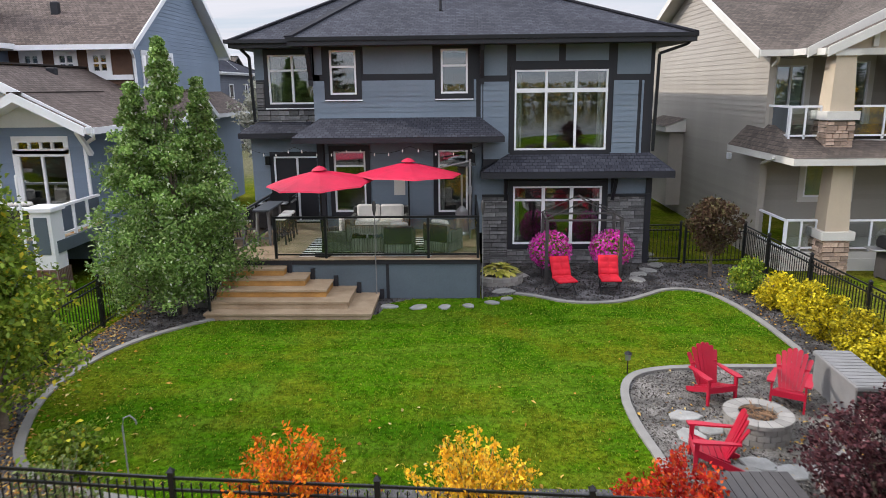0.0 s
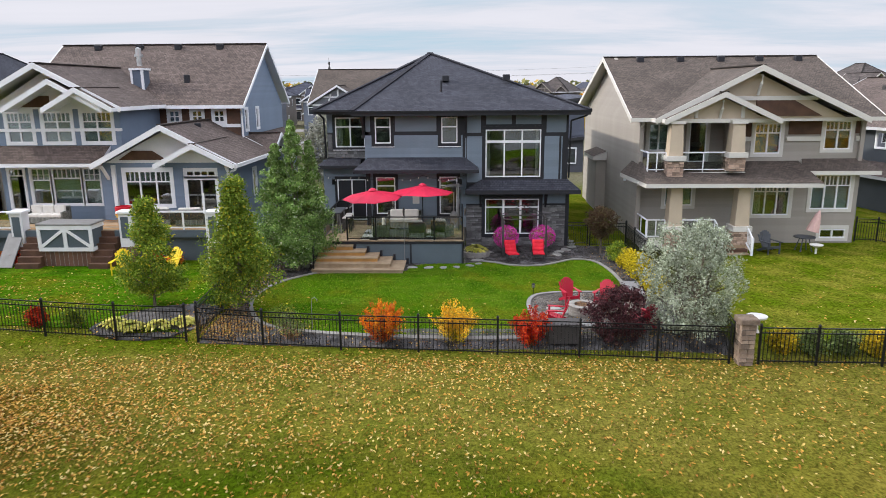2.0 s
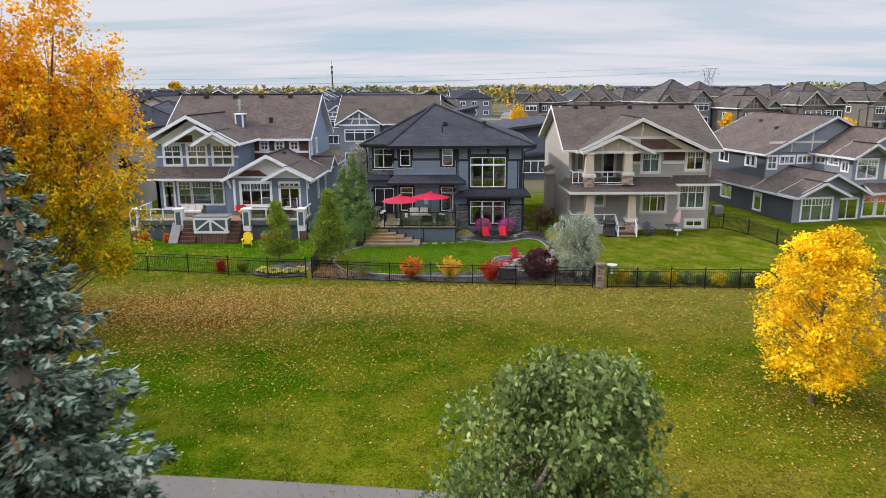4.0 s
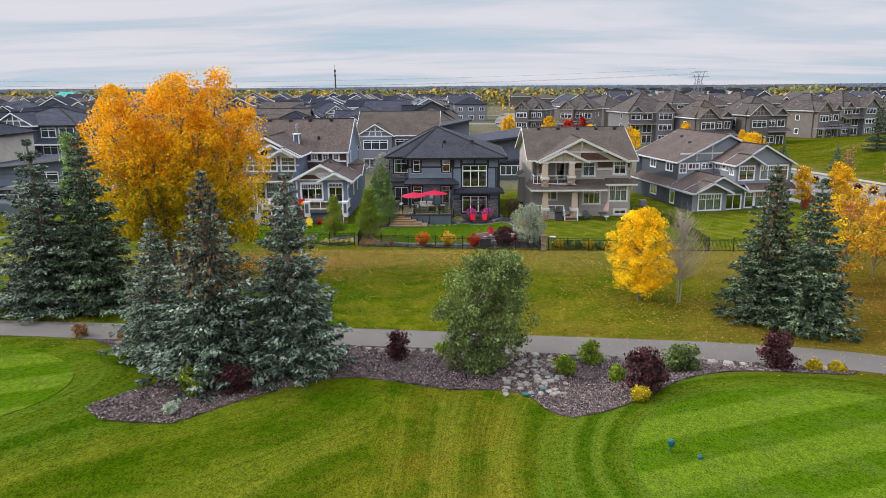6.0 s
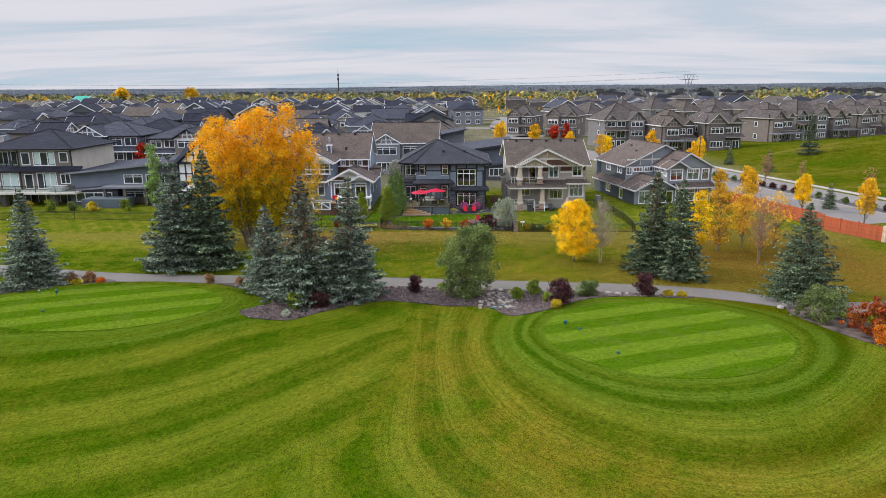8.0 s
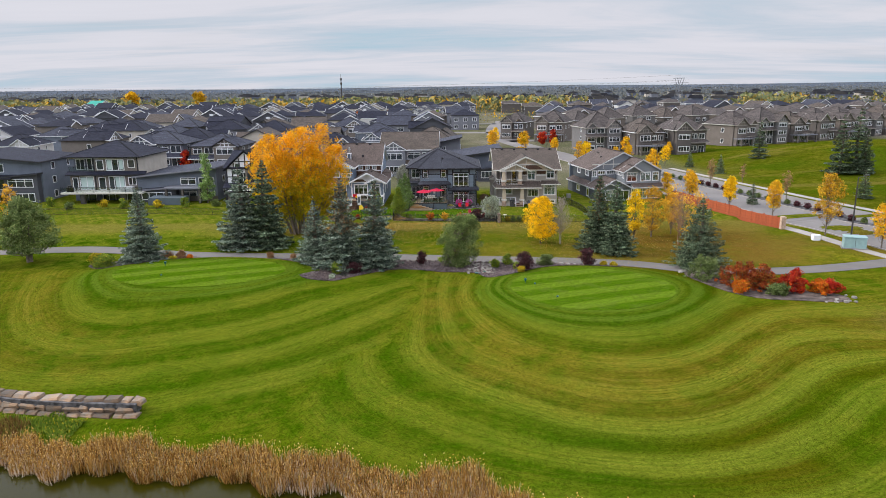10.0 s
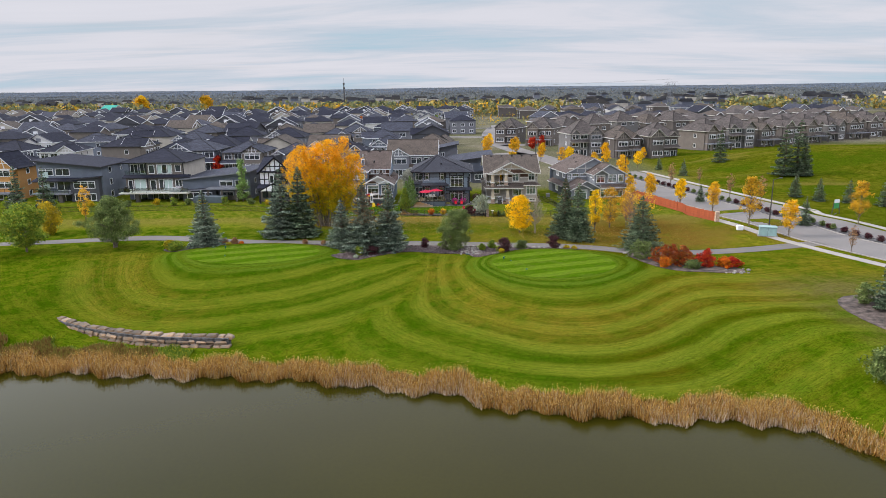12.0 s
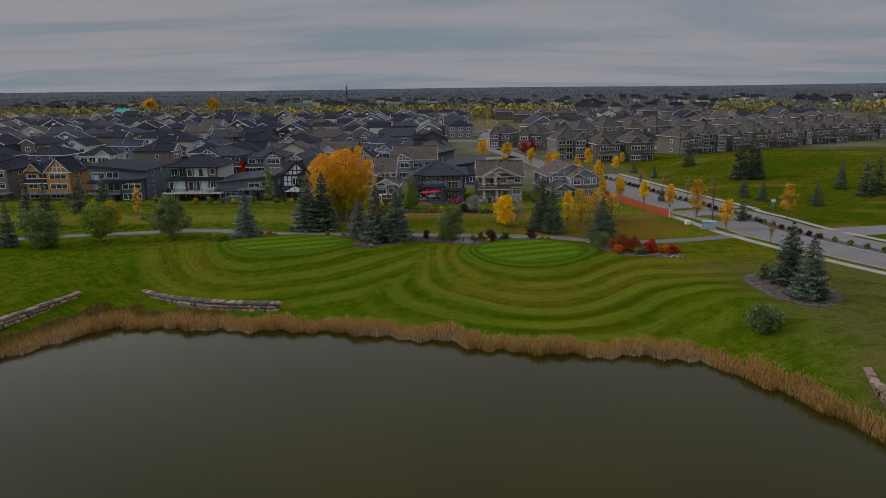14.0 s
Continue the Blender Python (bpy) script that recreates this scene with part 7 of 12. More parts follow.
def house_block(label, W, D, h, wm, rm, trim, style, seed):
    """A house that stays very small in the picture: body with its windows, roof, gable."""
    r = random.Random(seed)
    ob = thing("house", label, "house", group="far houses")
    x0, x1, y0, y1, o = -W / 2, W / 2, -D / 2, D / 2, 0.4
    part("wall", Geo().box(x0, x1, y0, y1, -0.3, h), wm, ob)
    wx = x0 + 0.3 if r.random() < 0.5 else x1 - 0.3 - W * 0.45
    part("wing_wall", Geo().prism([(wx, -0.3), (wx + W * 0.45, -0.3), (wx + W * 0.45, h), (wx + W * 0.225, h + W * 0.13), (wx, h)], y0 - 1.3, y0, "y"), wm, ob)
    g = Geo()
    for fr, L in ((((x0, y0, 0), (1, 0), (0, -1)), W), (((x1, y1, 0), (-1, 0), (0, 1)), W), (((wx, y0 - 1.3, 0), (1, 0), (0, -1)), W * 0.45)):
        for z in (0.9, h * 0.5 + 0.7):
            k = 3 if L == W else 1
            for j in range(k):
                a = L * (j + 0.5) / k
                g.lattice([a - 1.05, a - 0.85, a - 0.07, a + 0.07, a + 0.85, a + 1.05], [z - 0.15, z + 0.03, z + 1.42, z + 1.6], lambda i, j: i % 2 == 0 or j != 1, 0.01, 0.08, fr, pane=1)
    tagged(part("glazing", g, [M_white, M_far_glass], ob), kind="stuff")
    q = Geo()
    if style == "hip":
        half = min(W, D) / 2 + o
        t = h + half * 0.42
        a, b = (0 - max(0, (W - D) / 2), 0 - max(0, (D - W) / 2), t), (max(0, (W - D) / 2), max(0, (D - W) / 2), t)
        c = [(x0 - o, y0 - o, h), (x1 + o, y0 - o, h), (x1 + o, y1 + o, h), (x0 - o, y1 + o, h)]
        if W >= D:
            fs = [c[0], c[1], b, a], [c[1], c[2], b], [c[2], c[3], a, b], [c[3], c[0], a]
        else:
            fs = [c[0], c[1], a], [c[1], c[2], b, a], [c[2], c[3], b], [c[3], c[0], a, b]
        for f in fs:
            roof_face(q, f)
    else:
        # gable to the front, with white boards along its edge
        t = h + (W / 2 + o) * 0.52
        roof_face(q, [(x1 + o, y0 - o, h), (x1 + o, y1 + o, h), (0, y1 + o, t), (0, y0 - o, t)])
        roof_face(q, [(x0 - o, y1 + o, h), (x0 - o, y0 - o, h), (0, y0 - o, t), (0, y1 + o, t)])
        q.prism([(x0, h), (x1, h), (0, t - 0.25)], y0, y1, "y", 1)
    m, e = wx + W * 0.225, h + (W * 0.225 + o) * 0.56
    roof_face(q, [(wx + W * 0.45 + o, y0 - 1.7, h), (wx + W * 0.45 + o, 0, h), (m, 0, e), (m, y0 - 1.7, e)])
    roof_face(q, [(wx - o, 0, h), (wx - o, y0 - 1.7, h), (m, y0 - 1.7, e), (m, 0, e)])
    part("roof", q, [rm, wm], ob)
    part("fascia", Geo().box(x0 - o - 0.03, x1 + o + 0.03, y0 - o - 0.03, y1 + o + 0.03, h - 0.24, h - 0.006), trim, ob)
    bm_ = M_white if seed % 3 != 1 else FW[3]
    chevron = lambda a, b, c, e, y: part("barge_board", Geo().prism([(a, h - 0.2), (c, e - 0.2), (b, h - 0.2), (b, h + 0.16), (c, e + 0.16), (a, h + 0.16)], y - 0.04, y + 0.03, "y"), bm_, ob)
    chevron(wx - o, wx + W * 0.45 + o, m, e, y0 - 1.72)
    if style != "hip":
        for y in (y0 - o - 0.03, y1 + o + 0.03):
            chevron(x0 - o, x1 + o, 0, t, y)
        part("gable_panel", Geo().box(-0.9, 0.9, y0 - 0.06, y0 + 0.1, h + 0.3, h + 1.5), bm_, ob)
    return ob


# the blue-grey neighbour further east, turned a little towards the road
NE = thing("house", "grey-blue storey-and-a-half house with brown-grey roof", "house", (28.1, 3.4, 0), 10.5)
lf = lambda x, y, a=(1, 0), b=(0, -1): ((x, y, 0.0), a, b)
W3 = dict(cols=(1, 1.2, 1), rail=0.3, lites=3)
W2 = dict(cols=(1, 1), rail=0.3, lites=3)
front(NE, lf(0, 16, (0, -1), (-1, 0)), 16, -0.6, 2.3, [(5.2, 6.9, 0.7, 1.75, dict(cols=(1, 1))), (10.6, 11.7, 0.3, 1.75, {})], M_deep_slate, pieces=False)
front(NE, lf(0.9, 16, (0, -1), (-1, 0)), 10.5, 2.3, 5.3, [(2.95, 4.55, 3.9, 4.9, dict(cols=(1, 1))), (7.4, 9.1, 3.9, 4.9, dict(cols=(1, 1)))], M_deep_slate, pieces=False)
front(NE, lf(0, 0), 4.3, -0.6, 2.4, [(0.8, 3.6, 0.15, 2.0, W3)], M_grey_blue, pieces=False)
wall(NE, lf(4.3, 0, (0, 1), (1, 0)), 0.6, -0.6, 2.4, [], M_grey_blue)
front(NE, lf(4.3, 0.6), 2.6, -0.6, 2.6, [(0.15, 2.2, 0.05, 1.75, dict(cols=(1, 1), name="door"))], M_slate_panel, pieces=False)
front(NE, lf(6.9, 0.6), 5.9, -0.6, 2.9, [(0.1, 1.2, 0.2, 2.0, dict(rail=0.3, lites=3)), (1.4, 3.2, 0.2, 2.0, W2), (3.7, 5.4, 0.2, 2.0, W2)], M_grey_blue, pieces=False)
front(NE, lf(5.6, 0.6), 7.0, 2.9, 5.3, [(0.4, 2.3, 3.45, 5.05, W2), (3.1, 5.0, 3.45, 5.05, W2), (5.5, 6.6, 3.45, 5.05, dict(rail=0.3, lites=3))], M_grey_blue, pieces=False)
front(NE, lf(5.6, 5.5, (0, -1), (-1, 0)), 4.9, 2.9, 5.3, [(0.3, 1.5, 4.4, 4.95, dict(cols=(1, 1))), (1.9, 3.2, 4.4, 4.95, dict(cols=(1, 1))), (3.6, 4.4, 4.0, 4.85, dict(cols=(1, 1)))], M_grey_blue, pieces=False)
front(NE, lf(0.9, 5.5), 4.7, 2.9, 5.3, [(0.2, 1.05, 3.85, 4.98, dict(cols=(1, 1), rail=0.5)), (1.35, 2.75, 4.3, 4.95, dict(cols=(1, 1, 1))), (3.1, 4.5, 4.3, 4.95, dict(cols=(1, 1, 1)))], M_grey_blue, pieces=False)
wall(NE, lf(12.8, 0.8, (0, 1), (1, 0)), 15, -0.6, 5.3, [], M_slate_panel)
wall(NE, lf(12.6, 16.0, (-1, 0), (0, 1)), 12.4, -0.6, 5.3, [], M_slate_panel)
part("gable_face", Geo().prism([(0.9, 5.3), (13.3, 5.3), (7.1, 8.25)], 5.38, 5.5, "y"), M_grey_blue, NE)
part("gable_face", Geo().prism([(5.5, 5.3), (12.6, 5.3), (8.8, 7.3)], 0.45, 0.6, "y"), M_grey_blue, NE)
part("gable_face", Geo().prism([(0.0, 2.4), (6.6, 2.4), (3.3, 3.95)], -0.1, 0.05, "y"), M_grey_blue, NE)
for u, t in ((3.2, 6.3), (5.2, 7.2), (9.0, 7.2), (11.0, 6.3)):
    part("batten", Geo().box(u - 0.06, u + 0.06, 5.34, 5.38, 5.3, t), M_cream, NE)
part("belt_board", Geo().box(1.0, 13.2, 5.33, 5.38, 6.1, 6.28), M_cream, NE)
gable_roof(NE, 0.4, 13.8, 4.9, 17.5, 5.22, 3.24, M_roof_brown, M_grey_trim, "y", apex=7.1)
gable_roof(NE, 5.0, 13.0, 0.0, 8.0, 5.26, 2.3, M_roof_brown, M_grey_trim, "y", apex=8.8)
gable_roof(NE, 4.9, 8.8, -0.4, 2.4, 5.3, 1.15, M_roof_brown, M_grey_trim, "y")
gable_roof(NE, -0.4, 6.9, -0.7, 5.5, 2.25, 1.85, M_roof_brown, M_grey_trim, "y", apex=3.3)
gable_roof(NE, -0.36, 4.5, -1.1, 1.6, 2.3, 1.15, M_roof_brown, M_grey_trim, "y", apex=2.05)
shed_roof(NE, [(6.8, -0.6, 2.42), (12.9, -0.6, 2.42), (12.9, 0.6, 3.05), (6.8, 0.6, 3.05)], M_roof_brown, M_grey_trim, 0.2)
shed_roof(NE, [(-0.4, 16.2, 2.25), (-0.4, 5.3, 2.25), (0.9, 5.3, 3.0), (0.9, 16.2, 3.0)], M_roof_brown, M_grey_trim, 0.2)
room(NE, 0.3, 12.4, 1.0, 5.2, 0, 2.3)
room(NE, 6.0, 12.3, 1.0, 5.2, 2.9, 5.2)
part("roof_vent", Geo().box(4.2, 4.5, 9.4, 9.7, 7.0, 7.35), M_lid, NE)
part("roof_vent", Geo().box(5.2, 5.5, 13.4, 13.7, 7.5, 7.85), M_lid, NE)

# first row to the west
far_house("dark stone-fronted house with grey hip roof", 13.0, 12, 8.6, FW[0], FAR_GREY, M_soffit, "hip", 21, at=(-69.0, 44.5, 0), slope=0.42, group="")
far_house("taupe house with broad grey hip roof", 11.5, 12, 8.0, FW[1], FAR_GREY, M_soffit, "hip", 33, at=(-55.0, 44.5, 0), slope=0.42, group="")
tudor = far_house("small tudor house with white half-timbered gable", 7.4, 14, 6.7, FW[1], FAR_DARK, M_dark_trim, "gable", 22, at=(-37.6, 11.6, 0), slope=0.36, white=M_dark_trim, group="")
part("upper_panel", Geo().box(-3.6, 3.6, -7.14, -7.0, 3.7, 6.6), M_white, tudor, "white rendered panel")
for x_ in (-3.55, -2.5, -1.5, 1.5, 2.5, 3.55):
    part("timber", Geo().box(x_ - 0.11, x_ + 0.11, -7.2, -7.12, 3.7, 6.6), M_dark_trim, tudor)
for z_ in (3.7, 5.0, 6.55):
    part("timber", Geo().box(-3.65, 3.65, -7.21, -7.13, z_ - 0.1, z_ + 0.1), M_dark_trim, tudor)
part("front_gable", Geo().prism([(-3.5, 6.6), (3.5, 6.6), (0, 9.6)], -7.14, -7.0, "y"), M_white, tudor, "white rendered gable")
for x_ in (-2.2, -1.1, 0.0, 1.1, 2.2):
    part("timber", Geo().box(x_ - 0.1, x_ + 0.1, -7.2, -7.12, 6.6, 9.4 - abs(x_) * 0.84), M_dark_trim, tudor)
part("timber", Geo().box(-1.9, 1.9, -7.21, -7.13, 7.75, 7.95), M_dark_trim, tudor)
part("gable_roof", Geo().prism([(-4.2, 6.2), (0, 10.0), (0, 9.65), (-3.9, 6.1)], -7.6, 0.0, "y").prism([(4.2, 6.2), (0, 10.0), (0, 9.65), (3.9, 6.1)], -7.6, 0.0, "y"), FAR_DARK, tudor)
tw = wall(tudor, ((6.8, -5.6, 0), (0, 1), (1, 0)), 18.1, -0.5, 7.5, [], M_taupe_dark, name="side_wall")
siding(tw, ((6.8, -5.6, 0), (0, 1), (1, 0)), 18.1, -0.3, 7.45, [], M_taupe_dark, 0.2, pieces=False)
wall(tudor, ((3.7, -5.6, 0), (1, 0), (0, -1)), 3.0, -0.5, 7.5, [], M_taupe_dark, name="side_wall")
wall(tudor, ((6.7, 12.5, 0), (-1, 0), (0, 1)), 8.4, -0.5, 7.5, [], M_taupe_dark, name="back_wall")
hip_roof(tudor, -2.3, 7.4, -6.2, 13.1, 7.5, 0.66, M_roof_dark, M_dark_trim)
part("chimney", Geo().box(6.82, 7.45, -0.4, 1.2, -0.3, 3.7), M_taupe_dark, tudor, "boarded chimney breast")
part("chimney_cap", Geo().add([(6.78, -0.65, 3.7), (7.65, -0.65, 3.7), (7.65, 1.45, 3.7), (6.78, 1.45, 3.7), (6.78, -0.05, 4.4), (7.1, -0.05, 4.4), (7.1, 0.85, 4.4), (6.78, 0.85, 4.4)], [(3, 2, 1, 0), (4, 5, 6, 7), (0, 1, 5, 4), (1, 2, 6, 5), (2, 3, 7, 6), (3, 0, 4, 7)]), M_dark_trim, tudor, "black metal chimney cap")
for y_ in (-3.5, -0.8, 2.0, 4.6, 7.0, 9.2):
    part("roof_vent", Geo().rbox(5.2, 5.6, y_ - 0.2, y_ + 0.2, 8.6, 9.0, 0.05), M_lid, tudor)
simple_window(tudor, ((-1.35, -7.2, 0), (1, 0), (0, -1)), 0, 2.7, 4.1, 5.9, 3)
part("porch_roof", Geo().prism([(-3.5, 2.6), (3.5, 2.6), (0, 4.5)], -10.2, -7.1, "y"), FAR_DARK, tudor)
part("porch_gable", Geo().prism([(-2.8, 2.75), (2.8, 2.75), (0, 4.2)], -10.26, -10.2, "y"), M_white, tudor)
for x_ in (-3.0, 3.0):
    part("porch_post", Geo().box(x_ - 0.18, x_ + 0.18, -10.0, -9.64, -0.2, 2.6), M_dark_trim, tudor)
for x_ in (-1.3, 0.0, 1.3):
    part("timber", Geo().box(x_ - 0.09, x_ + 0.09, -10.32, -10.25, 2.75, 4.15 - abs(x_) * 0.52), M_dark_trim, tudor)
low = far_house("low dark modern house with sloping roofs and grey deck", 15.5, 15, 5.2, FW[6], FAR_GREY, FW[3], "shed", 23, at=(-52.0, 15.0, -0.3), side=-1, group="")
part("porch_roof", Geo().box(-1.5, 5.5, -10.5, -7.4, 3.0, 3.35), FW[3], low)
for x_ in (-1.2, 1.9, 5.2):
    part("porch_post", Geo().box(x_ - 0.2, x_ + 0.2, -10.3, -9.9, -0.4, 3.0), STONE_WALL, low)
part("stone_base", Geo().box(-7.6, 7.75, -7.62, -7.5, -0.4, 1.3), STONE_WALL, low)
solo("deck", Geo().rbox(-3.4, 3.4, -1.5, 1.5, 0, 1.6), M_skirt, "plain blue-grey panelled deck behind the house", "deck", (-52.5, 4.2, -0.2))
def terrace(ob, x0, x1, y0, y1, z, slab=None, posts=2, rail=None):
    """A deck on stone piers: slab with its edge board, glass balustrade with a dark top rail."""
    part("deck_floor", Geo().box(x0, x1, y0, y1, z - 0.3, z), slab or M_cream, ob)
    for k in range(posts):
        x = x0 + (x1 - x0) * (k + 0.5) / posts
        part("pier", Geo().box(x - 0.4, x + 0.4, y0 + 0.3, y0 + 1.1, -0.6, z - 0.3), STONE_WALL, ob)
    part("balustrade_glass", Geo().box(x0 + 0.05, x1 - 0.05, y0 + 0.06, y0 + 0.08, z + 0.06, z + 0.95), M_clear, ob).visible_shadow = False
    g = Geo().bar((x0, y0 + 0.07, z + 1.0), (x1, y0 + 0.07, z + 1.0), 0.07, 0.07)
    part("top_rail", g, rail or M_black, ob)
    for k in range(6):
        x = x0 + 0.04 + (x1 - x0 - 0.08) * k / 5
        part("rail_post", Geo().box(x - 0.03, x + 0.03, y0 + 0.04, y0 + 0.1, z, z + 0.98), rail or M_black, ob)


def band_roof(ob, x0, x1, y0, y1, z, mat, trim):
    """A strip of roof that runs along a facade between two storeys."""
    shed_roof(ob, [(x0, y0, z), (x1, y0, z), (x1, y1, z + 0.55), (x0, y1, z + 0.55)], mat, trim, 0.22)


def blinds(ob, fr, u0, u1, z0, z1):
    part("blind", Geo().box(u0, u1, 0.014, 0.024, z0, z1, fr=fr), M_blind, ob)


def terraced_house():
    """Three storeys over the golf course: walk-out below a deep deck, windows of room height, a recessed balcony under the roof."""
    ob = thing("house", "three-level taupe house with deep deck and hip roof", "house", (-66.2, 13.8, -0.9))
    x0, x1, y0, y1 = -6.8, 6.8, -6.0, 7.5
    part("ground_wall", Geo().box(x0, x1, y0 + 1.2, y1, -0.5, 3.0), FW[0], ob)
    part("middle_wall", Geo().box(x0, x1, y0, y1, 3.0, 6.3), FW[1], ob)
    part("upper_wall", Geo().box(x0 + 5.0, x1, y0, y1, 6.3, 9.6), FW[1], ob)
    part("upper_wall", Geo().box(x0, x0 + 5.0, y0 + 2.0, y1, 6.3, 9.6), FW[0], ob, "darker wall behind the balcony")
    part("side_wall", Geo().box(x1, x1 + 0.05, y0, y1, -0.4, 9.6), FW[2], ob, "plain beige side wall")
    hip_roof(ob, x0 - 0.7, x1 + 0.7, y0 - 0.7, y1 + 0.7, 9.6, 0.36, FAR_DARK, M_dark_trim)
    band_roof(ob, x0 - 0.3, x1 + 1.6, y0 - 1.0, y0, 6.25, FAR_DARK, M_dark_trim)
    terrace(ob, x0 - 0.3, x1 + 1.8, y0 - 3.4, y0 + 0.0, 3.1)
    terrace(ob, x0, x0 + 5.0, y0 - 0.1, y0 + 2.0, 6.7, FW[0], 0)
    f1, f2, f0 = ((x0, y0, 0), (1, 0), (0, -1)), ((x0, y0 + 2.0, 0), (1, 0), (0, -1)), ((x0, y0 + 1.2, 0), (1, 0), (0, -1))
    for fr, u0, u1, z0, z1, c in ((f1, 0.5, 1.6, 3.3, 5.6, 1), (f1, 1.9, 4.7, 3.2, 5.8, 2), (f1, 5.6, 7.0, 3.2, 5.6, 1), (f1, 7.6, 10.8, 3.2, 5.8, 3), (f1, 11.4, 13.0, 4.0, 5.6, 2), (f2, 0.4, 2.2, 6.9, 9.0, 2), (f2, 2.6, 4.6, 6.8, 9.1, 2),
                                  (f1, 5.5, 6.9, 7.0, 9.0, 1), (f1, 7.4, 10.9, 6.9, 9.1, 3), (f1, 11.6, 13.0, 7.4, 9.0, 1), (f0, 1.0, 4.2, 0.2, 2.4, 2), (f0, 5.4, 9.2, 0.2, 2.5, 3), (f0, 10.2, 12.6, 0.6, 2.3, 2)):
        simple_window(ob, fr, u0, u1, z0, z1, c, 0, M_grey_trim if fr is f0 else M_white)
    for u0, u1, z0, z1 in ((2.1, 4.5, 3.4, 5.6), (8.9, 10.6, 3.4, 5.6), (7.6, 8.5, 7.1, 8.9), (9.9, 10.7, 7.1, 8.9)):
        blinds(ob, f1, u0, u1, z0, z1)
    part("frieze", Geo().box(x0, x1, y0 - 0.04, y0, 9.2, 9.38), M_grey_trim, ob)
    for x in (x0 + 5.0, x1 - 0.1):
        part("corner_board", Geo().box(x - 0.12, x + 0.12, y0 - 0.05, y0, 3.0, 9.4), M_dark_trim, ob)
    return ob


terraced_house()
solo("hot_tub", Geo().rbox(-1.1, 1.1, -0.9, 0.9, 0, 0.85, 0.12), M_grey_trim, "pale hot tub with its cover on the deck", "hot tub", (-61.0, 5.9, 2.2))
solo("grill", Geo().rbox(-0.6, 0.6, -0.3, 0.3, 0, 0.9, 0.05).rbox(-0.4, 0.4, -0.28, 0.28, 0.9, 1.25, 0.12), M_black, "covered black grill on the deck", "grill", (-72.0, 5.6, 2.2))
modern = far_house("grey-blue modern house with dark sloping roof", 15.0, 15, 8.4, FW[6], FAR_DARK, M_soffit, "shed", 25, at=(-86.0, 15.5, -0.6), group="", fall=1, side=1)
band_roof(modern, -7.8, 2.6, -9.6, -7.5, 5.4, FAR_DARK, M_dark_trim)
terrace(modern, -7.6, 1.0, -10.6, -7.5, 2.7, FW[3], 2)
blinds(modern, ((-7.5, -7.58, 0), (1, 0), (0, -1)), 0.9, 2.6, 5.9, 7.3)
blinds(modern, ((-7.5, -7.58, 0), (1, 0), (0, -1)), 0.9, 2.6, 3.2, 4.7)
far_house("ochre house with stone porch and dark roof", 13.0, 14, 8.0, FW[8], FAR_DARK, M_dark_trim, "hip", 26, deck=(2.6,), at=(-106.0, 17.5, -0.6), side=1, pitch=0.5, group="", stone=True)
far_house("taupe two-storey house with dark hip roof", 13, 14, 8.6, FW[1], FAR_DARK, M_soffit, "hip", 27, deck=(2.6,), at=(-122.5, 17.0, -0.5), group="")
# second row, straight behind
far_house("grey house with white-trimmed gables and taupe roof", 13.5, 13, 6.3, FW[3], M_roof_taupe, M_white, "gable", 28, at=(-9.5, 50.0, 0), slope=0.55, group="")
far_house("dark blue-grey modern house with sloping roof", 11, 16, 5.4, FW[0], FAR_GREY, M_soffit, "shed", 29, at=(6.5, 41.0, 0), group="")
far_house("pale grey flat-fronted house with wide window", 7, 10, 6.6, FW[3], FAR_GREY, M_soffit, "shed", 30, at=(-0.5, 62.0, 0), group="")
far_house("dark grey house with white-trimmed gable", 12, 13, 7.0, FW[0], FAR_DARK, M_white, "hip", 31, at=(-28.5, 50.0, 0), pitch=0.42, side=1, group="")
far_house("grey house with broad hip roof", 13, 13, 6.0, FW[3], FAR_GREY, M_white, "hip", 32, at=(-43.5, 52.0, 0), group="")

LABELS = ("slate-grey suburban house with charcoal roof", "taupe suburban house with brown-grey roof", "beige suburban house with dark roof", "mid-grey suburban house with charcoal roof",
          "pale suburban house with grey roof", "dark charcoal suburban house with black roof", "blue-grey suburban house with grey roof", "brown suburban house with taupe roof", "ochre suburban house with taupe roof",
          "dark brown suburban house with taupe roof", "stone-grey suburban house with taupe roof")
WEST_KIT = [(0, 0, "hip"), (3, 2, "gable"), (2, 0, "hip"), (4, 0, "gable"), (1, 2, "hip"), (3, 0, "hip"), (4, 0, "hip"), (7, 3, "hip"), (5, 0, "gable"), (6, 2, "hip"), (2, 3, "gable"), (1, 0, "hip")]
EAST_KIT = [(9, 1, "hip"), (7, 1, "hip"), (10, 1, "hip"), (9, 3, "hip")]
PROTO, BLOCK = {}, {}


